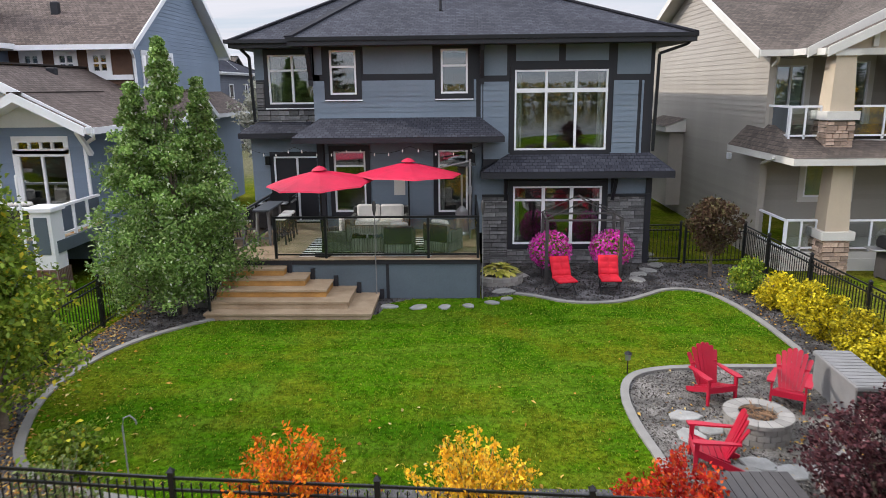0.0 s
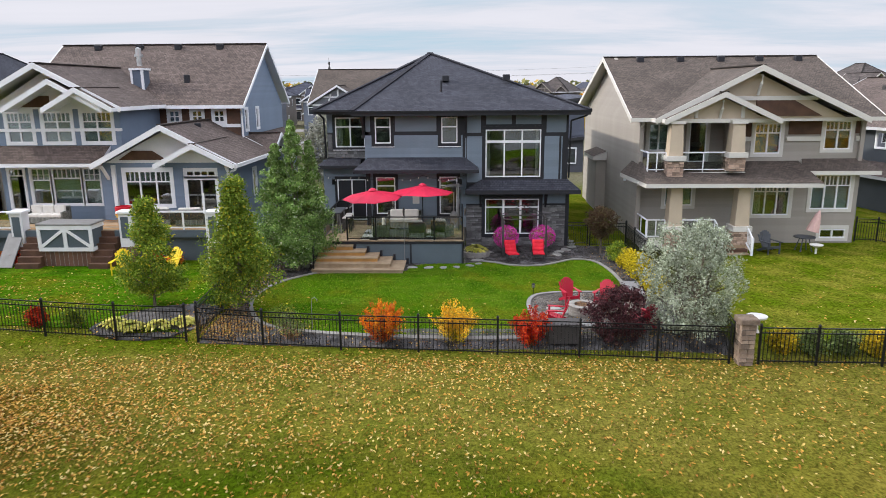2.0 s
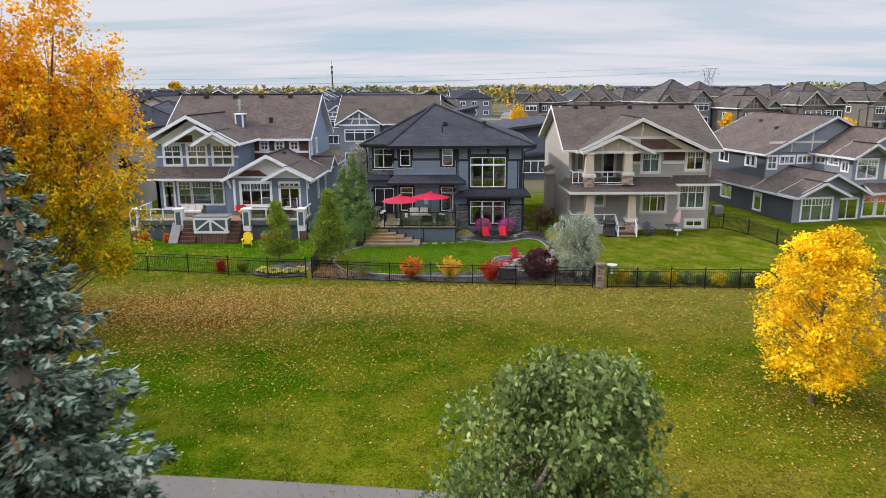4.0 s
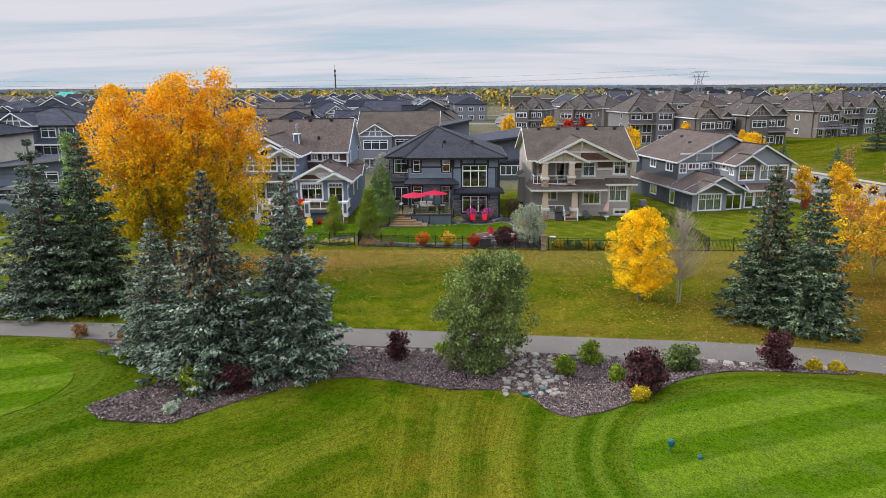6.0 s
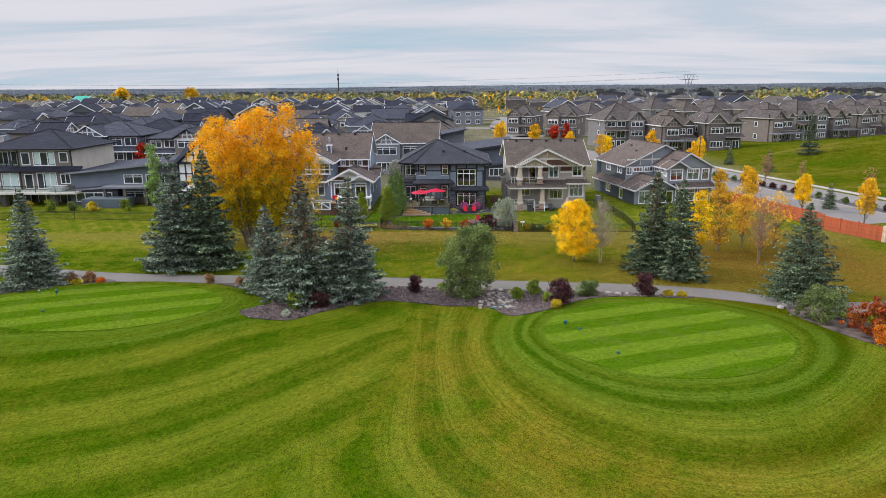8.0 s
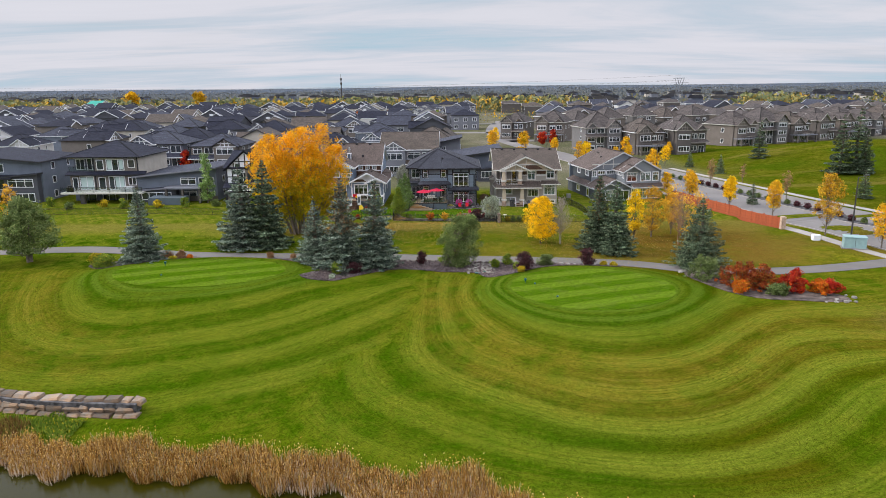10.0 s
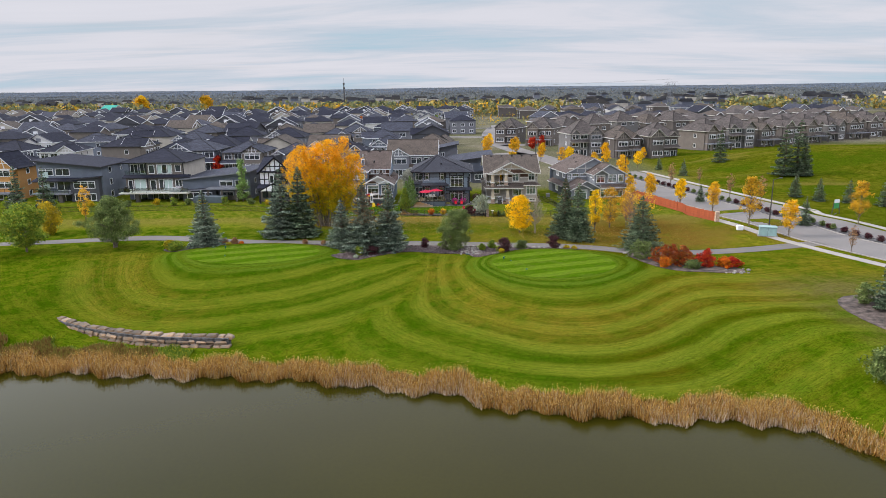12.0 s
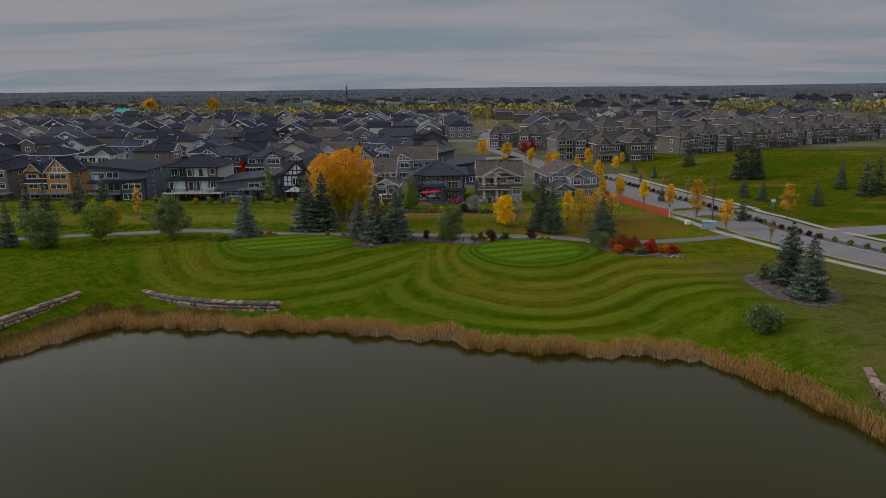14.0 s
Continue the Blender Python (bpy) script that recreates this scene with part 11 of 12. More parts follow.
r_ = rng(21)
edge = [(-20.5 + 43 * f, -36.6 - 0.1 * (43 * f) * 0.95 + (0.25 * math.sin(f * 30))) for f in np.linspace(0.02, 0.98, 52)]
edge = [(x, float(np.interp(x, [-21, -4.5, 6, 14, 20.5, 22.6], [-37.0, -38.15, -39.2, -40.0, -40.9, -41.5])) + 0.1 * (k % 2)) for k, (x, y) in enumerate(edge) if r_.random() < 0.8]
boulders("boulder", edge, "pale rounded boulder edging the bed", 0.25, M_boulder, 22, "edging boulders")
boulders("boulder", [(3.4 + r_.random() * 3.2, -44.2 + r_.random() * 4.6) for k in range(90)], "pale tumbled rock in the dry stream bed", 0.17, M_boulder, 23, "dry stream rocks")
boulders("boulder", [(42.8 - 0.5 * k, -56.0 + 0.28 * k * (k % 2)) for k in range(7)] + [(43.4, -54.6), (43.0, -53.8), (28.7, -44.2), (29.3, -43.6)], "pale rounded boulder edging the bed", 0.26, M_boulder, 24, "edging boulders")
solo("valve_cover", Geo().rbox(-0.35, 0.35, -0.18, 0.18, 0, 0.06), M_teal, "flat teal irrigation cover among the rocks", "cover", (4.6, -44.1, gz(4.6, -44.1) + 0.06), 12)
solo("valve_cover", Geo().rbox(-0.2, 0.2, -0.15, 0.15, 0, 0.06), M_teal, "flat teal irrigation cover among the rocks", "cover", (5.4, -43.5, gz(5.4, -43.5) + 0.06), 20)
GB = [((-2.4, -39.5), 0.95, 1.75, L_purple, "dark purple-leaved shrub in the mulch bed"), ((10.1, -45.0), 1.45, 2.3, L_purple, "dark purple-leaved shrub in the mulch bed"), ((18.2, -41.2), 1.3, 2.3, L_purple, "dark purple-leaved shrub in the mulch bed"),
      ((13.1, -41.4), 1.35, 1.6, L_willow, "rounded olive-green shrub in the mulch bed"), ((6.8, -41.5), 0.8, 1.1, L_green, "rounded green shrub in the mulch bed"), ((8.4, -40.1), 0.8, 1.5, L_green, "rounded green shrub in the mulch bed"),
      ((9.3, -42.6), 0.6, 0.9, L_green, "rounded green shrub in the mulch bed"), ((9.6, -46.2), 0.55, 0.7, L_gold_green, "low yellow-green shrub at the bed's edge"), ((20.2, -41.0), 0.6, 0.6, L_gold_green, "low yellow-green shrub at the bed's edge"),
      ((21.4, -41.1), 0.6, 0.5, L_gold_green, "low yellow-green shrub at the bed's edge"), ((-12.5, -44.1), 0.95, 1.5, L_green, "rounded green shrub under the spruces"), ((-10.3, -43.8), 1.05, 1.5, L_purple, "dark purple-leaved shrub in the mulch bed"),
      ((-19.3, -36.9), 0.5, 0.8, L_cone, "tuft of brown ornamental grass"), ((-17.4, -37.4), 0.5, 0.8, L_cone, "tuft of brown ornamental grass"), ((-16.6, -39.6), 0.8, 0.5, L_shrub_yellow, "low bright green ground cover"), ((-18.2, -38.2), 0.7, 0.45, L_shrub_yellow, "low bright green ground cover"),
      ((-12.6, -46.4), 0.4, 0.6, L_silver, "small silver-leaved shrub in the mulch"), ((0.2, -38.6), 0.6, 0.7, L_green, "rounded green shrub in the mulch bed"),
      ((-42.5, -40.5), 1.7, 1.7, L_green, "rounded green shrub beside the spruce"), ((-43.9, -39.6), 1.4, 1.7, L_shrub_yellow, "yellow-green shrub beside the spruce"), ((-36.2, -36.0), 0.8, 1.1, L_cone, "tuft of red-brown ornamental grass"), ((-34.6, -35.6), 0.8, 1.1, L_cone, "tuft of red-brown ornamental grass"), ((-35.4, -36.6), 0.7, 0.5, L_shrub_yellow, "low yellow ground cover"), ((-33.4, -36.0), 0.6, 0.5, L_orange, "low orange ground cover"),
      ((-22.6, -35.9), 0.6, 0.9, L_cone, "tuft of red-brown ornamental grass"), ((30.4, -47.2), 2.3, 3.4, L_willow, "tall olive-green shrub by the spruce"), ((33.2, -50.4), 2.7, 3.6, L_rust, "large shrub in rust-red autumn leaf"), ((36.2, -53.2), 1.3, 1.7, L_willow, "rounded dark green shrub among red ones"),
      ((38.2, -51.8), 1.9, 2.6, L_red, "large shrub in bright red autumn leaf"), ((35.4, -51.0), 2.2, 3.0, L_rust, "large shrub in rust-red autumn leaf"), ((41.0, -52.6), 1.5, 1.7, L_orange, "shrub in orange-red autumn leaf"), ((42.0, -52.6), 1.5, 1.9, L_red, "shrub in bright red autumn leaf"), ((42.4, -52.3), 0.9, 1.3, L_green, "rounded green shrub among red ones"), ((32.4, -52.6), 1.2, 1.5, L_orange, "shrub in rust-orange autumn leaf"),
      ((50.6, -69.8), 1.4, 2.6, L_willow, "olive-green shrub beside the spruces"), ((55.6, -77.8), 1.3, 2.6, L_gold, "golden shrub beside the spruces"), ((42.6, -89.2), 3.6, 3.2, L_willow, "pale grey-green weeping shrub on the bank")]
for k, (at, R, H, m, lab) in enumerate(GB):
    if at[0] > 30 and at[1] > -54 and R > 1.2:      # spreading shrubs of the bed by the road
        broadleaf("shrub", lab, m, at, H, R * 1.15, R, 0.1, 120 + k, lambda t: 1.0 - 0.55 * t * t, int(60 * R), 42, 0.085, 0.04, 0.34, stems=5, limbs=40, category="shrub", jag=0.45)
    else:
        bush(at, R, H, m, 120 + k, lab, int(22 + 30 * R), 0.055 + 0.02 * R, 50, 0.22 + 0.12 * R)
# tee furniture
tr = thing("ball_washer", "teal golf-ball washer on a short post", "ball washer", (9.6, -50.9, gz(9.6, -50.9) + 0.02))
tr.scale = (0.7, 0.7, 0.62)
part("post", Geo().tube([(0, 0, 0), (0, 0, 0.5)], 0.04, 8), M_teal, tr)
part("head", Geo().lathe([(0.18, 0.45), (0.2, 0.6), (0.2, 0.8), (0.1, 0.9)], 12), M_teal, tr)
for x, y in ((10.6, -51.4), (12.4, -56.1), (-32.5, -47.0)):
    solo("tee_marker", Geo().lathe([(0.1, 0), (0.12, 0.08), (0.05, 0.16)], 10), M_teal, "small teal tee marker on the grass", "tee marker", (x, y, gz(x, y) + 0.03), group="tee markers")
stump = thing("log_stump", "short pale-barked log standing on end", "log", (6.29, -10.77, 0.03))
part("log", Geo().lathe([(0.17, 0), (0.155, 0.08), (0.15, 0.38), (0.155, 0.44), (0.145, 0.46)], 14), material("pale_birch_bark", (0.42, 0.39, 0.35), 0.8, 0.35, 6, 30, 0.4), stump)
part("cut_face", Geo().lathe([(0.14, 0.461), (0.13, 0.468)], 14), material("cut_wood", (0.46, 0.38, 0.28), 0.8, 0.2, 8, 40, 0.2), stump)
tb = copy_thing(tr, pose(-33.8, -42.6, gz(-33.8, -42.6) + 0.02))

# ---- stone walls on the pond's bank, and the reeds ----
def bank_wall(line, label, seed):
    r = rng(seed)
    p = np.asarray(line, float)
    L = np.r_[0, np.cumsum(np.linalg.norm(np.diff(p, axis=0), axis=1))]
    x0, y0 = p[0]
    z0 = gz(*p[len(p) // 2]) - 0.3
    ob = thing("stone_wall", label, "wall", (x0, y0, z0))
    h = 0.46
    for row in range(3):
        s = 0.4 * (row % 2)
        while s < L[-1] - 0.4:
            w = r.uniform(0.7, 1.7)
            x, y = np.interp(s + w / 2, L, p[:, 0]), np.interp(s + w / 2, L, p[:, 1])
            x2, y2 = np.interp(s + w / 2 + 0.1, L, p[:, 0]), np.interp(s + w / 2 + 0.1, L, p[:, 1])
            an = math.degrees(math.atan2(y2 - y, x2 - x))
            c = lambda q: q + r.uniform(-0.07, 0.07)
            d, e, t = 0.42, w / 2 - 0.07, h * r.uniform(0.72, 0.92)
            g = Geo().add([(c(-e), c(-d), -0.06), (c(e), c(-d), -0.06), (c(e), d, -0.06), (c(-e), d, -0.06),
                           (c(-e - 0.02), c(-d - 0.05), t * 0.55), (c(e + 0.02), c(-d - 0.05), t * 0.55), (c(e), d, t * 0.55), (c(-e), d, t * 0.55),
                           (c(-e + 0.09), c(-d + 0.08), c(t)), (c(e - 0.09), c(-d + 0.08), c(t)), (c(e - 0.07), d - 0.05, c(t)), (c(-e + 0.07), d - 0.05, c(t))],
                          [(3, 2, 1, 0), (8, 9, 10, 11)] + [(k + i, k + (i + 1) % 4, k + 4 + (i + 1) % 4, k + 4 + i) for k in (0, 4) for i in range(4)])
            part("stone", g, M_limestone, ob, m=pose(x - x0, y - y0 + 0.42 * row, row * h, 0, r.uniform(-4, 4), an + r.uniform(-8, 8)))
            s += w
    part("backfill", Geo().prism([(x - x0, y - y0 + 0.12) for x, y in line] + [(x - x0, y - y0 + 1.1) for x, y in line[::-1]], -0.2, 2.4 * h), M_darkgravel, ob, "dark earth in the joints")
    return ob


bank_wall([(-49.5, -66.2), (-45.5, -68.6), (-42, -70.6), (-38, -72.2), (-34, -73.4), (-30, -74.0), (-23.4, -74.4)], "stacked pale limestone retaining wall", 5)
bank_wall([(-61.0, -89.5), (-58.7, -85.0), (-56.7, -79.2), (-54.6, -73.1)], "stacked pale limestone retaining wall", 6)
bank_wall([(48.6, -102.0), (47.5, -105.5), (46.9, -110.0)], "stacked pale limestone retaining wall", 7)


def reeds(name, n, seed, mat, label, lo, hi, h0, h1, w, patch=None, x0=-90, x1=66, head=0.0):
    """Upright blades along the shore; head: only a seed plume of that length at the tip of each stalk."""
    r = rng(seed)
    x = r.uniform(x0, x1, n)
    dens = 0.5 + 0.5 * np.sin(x * 0.9) * np.sin(x * 0.37 + 1)
    off = lo + (hi - lo) * r.random(n) + 0.5 * np.sin(x * 0.8) + 0.4 * np.sin(x * 2.1 + 1)
    if patch is not None:
        keep = np.sin(x * 0.23 + 2) + 0.5 * np.sin(x * 0.61) > patch
        x, off = x[keep], off[keep]
        n = len(x)
    slope = (shore_y(x + 0.5) - shore_y(x - 0.5))
    y = shore_y(x) + off * np.minimum(np.sqrt(1 + slope ** 2), 2.2)
    z = np.maximum(height(x, y), WATER_Z - 0.15)
    hh = r.uniform(h0, h1, n) * (0.85 + 0.2 * np.sin(x * 0.5))
    lean = r.normal(size=(n, 2)) * 0.2
    up = np.stack([lean[:, 0], lean[:, 1], np.ones(n)], -1) * (hh / 2)[:, None]
    c = np.stack([x, y, z], -1) + up
    if head:
        c, up = c + up, up * (head / hh)[:, None]
    ang = r.random(n) * 3.14
    b = np.stack([np.cos(ang), np.sin(ang), np.zeros(n)], -1) * w * r.uniform(0.6, 1.4, (n, 1))
    ob = new(name, quads_mesh(name, c, up, b, mat))
    return tagged(ob, label, "reeds", kind="stuff")


reeds("reeds", 120000, 71, L_reed, "dense tan reeds along the pond", 0.2, 3.7, 0.85, 1.5, 0.024)
reeds("reeds", 24000, 72, L_reed_pale, "bleached broken reeds at the water's edge", 0.0, 2.2, 0.6, 1.3, 0.024, 0.0)
reeds("reed_plumes", 16000, 74, L_plume, "golden seed plumes on the reeds", 0.3, 3.6, 1.25, 1.7, 0.04, head=0.11)
reeds("bank_weeds", 14000, 73, L_green, "green weeds behind the reeds", 2.8, 4.4, 0.25, 0.6, 0.05, 0.3)
reeds("bank_weeds", 26000, 75, L_weed, "brown and green undergrowth below the stone wall", 3.2, 6.6, 0.4, 1.1, 0.05, x0=-62, x1=-31)
reeds("bank_weeds", 7000, 76, L_green, "green weeds below the stone wall", 4.6, 7.4, 0.25, 0.6, 0.07, x0=-45, x1=-27)


# ---- leaves on the grass ----
def litter(name, n, seed, spots, label, size=0.055):
    r = rng(seed)
    P = []
    for cx, cy, sx, sy, share in spots:
        k = int(n * share)
        P.append(np.stack([r.normal(cx, sx, k), r.normal(cy, sy, k)], -1))
    P = np.concatenate(P)
    z = height(P[:, 0], P[:, 1]) + 0.05
    c = np.c_[P, z]
    a = unit(r.normal(size=(len(P), 3)) * [1, 1, 0.3]) * size * r.uniform(0.6, 1.4, (len(P), 1))
    b = unit(np.cross(a, np.array([0, 0, 1.0]) + r.normal(size=(len(P), 3)) * 0.4)) * size * 0.6
    ob = new(name, quads_mesh(name, c, a, b, L_fallen, fold=np.array([0, 0, 0.015])))
    return tagged(ob, label, "leaves", kind="stuff")


litter("fallen_leaves", 30000, 81, [(-3, -14.7, 8, 0.5, 0.08), (-14.5, -18.4, 4.6, 1.7, 0.34), (-9, -24, 6, 3.0, 0.08), (-4, -17.0, 9, 2.2, 0.16), (6, -18, 10, 3.5, 0.07), (-18, -10, 5, 2.5, 0.05), (0, -26, 22, 6, 0.09), (14, -29.5, 3.2, 2.4, 0.05), (24, -32, 7, 5, 0.07)], "yellow and brown leaves scattered on the grass", 0.05)
litter("fallen_leaves", 3600, 82, [(-8.1, -9.0, 0.3, 3.2, 0.2), (-7.0, -12.6, 0.9, 0.5, 0.2), (2.0, -13.1, 4.0, 0.25, 0.08), (-7.8, -11.8, 0.9, 1.0, 0.3), (-8.2, -8, 0.4, 3, 0.15), (-13, -7.5, 3, 2, 0.06), (0, -8, 4.5, 2.6, 0.006), (5, -10.5, 1.1, 1.0, 0.05), (7.5, -6, 0.5, 4, 0.1), (7.5, -12.5, 1.2, 0.6, 0.1), (15, -8, 4, 3, 0.08)], "yellow leaves scattered over beds and lawns", 0.034)

# ---- trees and fittings along the road, and beyond ----
def street_tree(x, y, h, mat, seed, lab):
    return broadleaf("street_tree", lab, mat, (x, y), h, h * 0.31, h * 0.3, h * 0.26, seed, lambda t: (0.55 + 0.45 * math.sin(math.pi * t)) * (1 - 0.6 * max(0, t - 0.4)), 100, 26, 0.10, 0.06, 0.42, limbs=40, group="street trees")


T1 = street_tree(46.0, 4.5, 5.2, L_gold, 131, "young street tree in golden autumn leaf")
T2 = street_tree(50.0, -3.4, 5.4, L_yellow, 132, "young street tree in yellow autumn leaf")
T3 = street_tree(34.0, -22.6, 6.4, L_amber, 133, "young street tree in orange autumn leaf")
T4 = broadleaf("street_tree", "thin young tree with few brown leaves", L_cone, (62.4, -45.6), 4.6, 0.9, 0.9, 1.5, 134, ball, 30, 16, 0.09, 0.05, 0.5, group="street trees")
for k, (x, y, h) in enumerate([(46.0, 6.0, 6.3), (49.7, -3.8, 6.0), (53.4, -12.6, 6.9), (55.2, -25.7, 8.3), (58.9, -33.0, 7.2), (74.9, -25.1, 7.4), (44.9, 27.0, 8.6)]):
    copy_thing((T1, T2, T1, T3)[k % 4] if k != 5 else T3, pose(x, y, gz(x, y) - 0.03, 0, 0, k * 53)).scale = (h / 5.9,) * 3
T5 = broadleaf("thin_tree", "half-bare tree with sparse amber leaves", L_amber, (37.6, -22.6), 6.6, 2.6, 2.4, 1.2, 137, ball, 80, 16, 0.095, 0.08, 0.55, limbs=90, group="thin autumn trees")
for k, (x, y) in enumerate([(36.0, -17.0), (34.6, -26.0)]):
    copy_thing(T5, pose(x, y, gz(x, y) - 0.03, 0, 0, 70 + k * 95))
for k, (x, y, s) in enumerate([(41.5, 5.2, 1.0), (41.0, 38, 1.0), (35, 64, 1), (31, 84, 1.1), (33, 96, 1), (38, 70, 1.0), (24, 100, 1.1), (26, 118, 1), (44, 60, 1.0), (16, 128, 1.2), (14, 100, 1.0), (50, 70, 0.9), (64, 80, 0.9), (57.0, 59.4, 1.0)]):
    copy_thing((T1, T2, T3, T1)[k % 4], pose(x, y, gz(x, y) - 0.03, 0, 0, k * 53)).scale = (s, s, s)
for k, (x, y, h) in enumerate([(55.3, 21.2, 7.0), (63.8, 25.7, 4.9), (62.8, 3.1, 6.4), (66.2, -4.7, 7.0)]):
    copy_thing(T4, pose(x, y, gz(x, y) - 0.03, 0, 0, k * 71)).scale = (h / 5.2,) * 3
broadleaf("orange_tree", "broad tree in orange and brown autumn leaf", L_amber, (30.6, -24.4), 7.4, 2.5, 2.3, 1.2, 135, ball, 130, 30, 0.10, 0.09, 0.55, limbs=60)
broadleaf("yellow_tree", "slender tree in yellow autumn leaf behind the spruces", L_yellow, (27.4, -27.0), 7.4, 1.8, 1.7, 1.4, 136, ball, 90, 36, 0.10, 0.08, 0.5, limbs=50)
bare_tree((33.0, -29.4), 7.4, 42, "half-bare tree with reddish brown twigs", 0.46, 130, M_russet)
# far spruces and pines
for k, (x, y, h) in enumerate([(62.3, 56.0, 4.4), (65.2, 42.6, 4.7), (54.9, -1.1, 4.0), (77.0, 3.3, 5.6), (79.3, -2.5, 5.2), (84.3, -4.8, 5.1), (89.0, -9.4, 6.3), (65.3, -25.3, 5.2), (80.7, 57.9, 10.1), (86.1, 29.3, 13.1), (89.5, 28.9, 14.6), (90.7, 27.8, 9.9), (105.9, 11.4, 8.0), (106.8, 1.8, 11.0), (111, 4, 10.5), (118, -6, 9), (-87.0, -10.5, 10.5), (-81.8, -9.5, 10.0), (-86.5, -25.0, 10.5), (-92.0, -23.0, 10.0), (-83.0, -44.0, 9.0)]):
    spruce((x, y), h, h * (0.30 if h < 8 else 0.23), 1 + k % 6, L_spruce_dark, "dark spruce standing on open grass", "spruces of the golf course", detail=0.75)
broadleaf("round_tree", "round-headed olive-green tree beside the path", L_willow, (-54.2, -37.2), 8.6, 5.6, 5.0, 1.7, 141, lambda t: (0.75 + 0.25 * math.sin(math.pi * t)) * (1 - 0.75 * max(0, t - 0.4) / 0.6), 270, 80, 0.12, 0.2, 0.8, stems=3, limbs=60)
broadleaf("round_tree", "round-headed light green tree beside the path", L_green, (-67.2, -40.3), 8.0, 4.5, 4.2, 1.3, 142, ball, 220, 64, 0.13, 0.15, 0.9)
broadleaf("yellow_tree", "round tree in yellow-green leaf beside the path", L_gold_green, (-71.0, -27.0), 6.2, 3.0, 2.8, 0.4, 143, ball, 100, 55, 0.14, 0.1, 0.75)
broadleaf("orange_tree", "narrow half-bare tree in orange autumn leaf", L_amber, (-71.6, -13.5), 7.2, 1.5, 1.4, 0.8, 144, ball, 70, 20, 0.11, 0.08, 0.5, limbs=60)
broadleaf("round_tree", "big dense green bush by the pond", L_willow, (-76.0, -45.0), 7.4, 4.8, 4.4, 0.3, 145, ball, 200, 60, 0.16, 0.15, 1.0)
broadleaf("poplar", "tall narrow green poplar behind the yards", L_aspen, (-45.4, 5.0, 0.0), 9.6, 1.7, 1.7, 0.6, 146, lambda t: 0.9 - 0.7 * max(0, t - 0.45), 90, 60, 0.12, 0.12, 0.6)
for k in range(16):
    x = -98 + 4.2 * k
    bush((x + math.sin(k * 5) * 1.2, 0.5 + math.cos(k * 3) * 2.0), 1.1, 1.4 + 0.5 * (k % 3 == 0), (L_green, L_willow, L_gold_green)[k % 3], 160 + k, "rounded garden shrub behind the western fences", 26, 0.1, 50, 0.45, group="western garden shrubs")
fence([(-110, -9.5), (-95, -8.5), (-80, -7.5), (-66, -6.8), (-52, -6.5), (-40, -8.0), (-33.8, -10.0)], "black metal picket fence behind the western yards", False)
# median shrubs
mid = beside(ROAD[2:10], -6.0)
ms1 = bush((mid[2][0], mid[2][1]), 0.8, 1.0, L_purple, 180, "low dark red shrub in the median", 22, 0.11, 26, 0.35, group="median shrubs")
ms2 = bush((mid[1][0], mid[1][1]), 0.75, 0.9, L_willow, 181, "low rounded green shrub in the median", 22, 0.11, 26, 0.35, group="median shrubs")
for k in range(44):
    f = k / 43 * (len(mid) - 1.02)
    i = int(f)
    x, y = mid[i] + (mid[i + 1] - mid[i]) * (f - i)
    copy_thing(ms1 if (k // 6) % 2 else ms2, pose(x, y, gz(x, y) + 0.1, 0, 0, k * 77))
# orange board fence beside the road
of = thing("board_fence", "orange cedar board fence beside the road", "fence", (43.5, 1.0, 0))
BOARD = Geo().box(-0.07, 0.07, -0.012, 0.012, 0, 1.75).mesh("board", M_cedar_fence)
fp = [(42.0, 6.0), (43.5, 0.9), (46.8, -11.4), (51.0, -20.6)]
for (xa, ya), (xb, yb) in zip(fp, fp[1:]):
    d = math.hypot(xb - xa, yb - ya)
    n = int(d / 0.155)
    an = math.degrees(math.atan2(yb - ya, xb - xa))
    for k in range(n):
        x, y = xa + (xb - xa) * k / n, ya + (yb - ya) * k / n
        part("board", BOARD, None, of, m=pose(x - 43.5, y - 1.0, gz(x, y), 0, 0, an))
    for h in (0.3, 1.45):
        part("rail", Geo().bar((xa - 43.5, ya - 1.0, gz(xa, ya) + h), (xb - 43.5, yb - 1.0, gz(xb, yb) + h), 0.09, 0.1), M_cedar_fence, of)
    for k in range(0, n, 15):
        x, y = xa + (xb - xa) * k / n, ya + (yb - ya) * k / n
        part("post", Geo().box(-0.07, 0.07, -0.07, 0.07, 0, 1.9), M_cedar_fence, of, m=pose(x - 43.5, y - 1.0, gz(x, y), 0, 0, an))
solo("fence_pillar", Geo().rbox(-0.35, 0.35, -0.35, 0.35, 0, 1.9, 0.05), M_stone_tan, "square stone pillar ending the board fence", "pillar", (51.2, -21.0, gz(51.2, -21)))
ub = thing("utility_cabinet", "grey-green metal utility cabinet on a pad", "cabinet", (55.6, -32.4, gz(55.6, -32.4)), -20)
part("body", Geo().rbox(-1.35, 1.35, -0.8, 0.8, 0.1, 1.5, 0.06), M_box_green, ub)
part("lid", Geo().rbox(-1.42, 1.42, -0.87, 0.87, 1.5, 1.62, 0.04), M_box_green, ub)
part("pad", Geo().box(-1.6, 1.6, -1.05, 1.05, 0, 0.1), M_curb, ub)
part("door_seam", Geo().box(-0.02, 0.02, -0.815, -0.8, 0.15, 1.45), M_lid, ub)
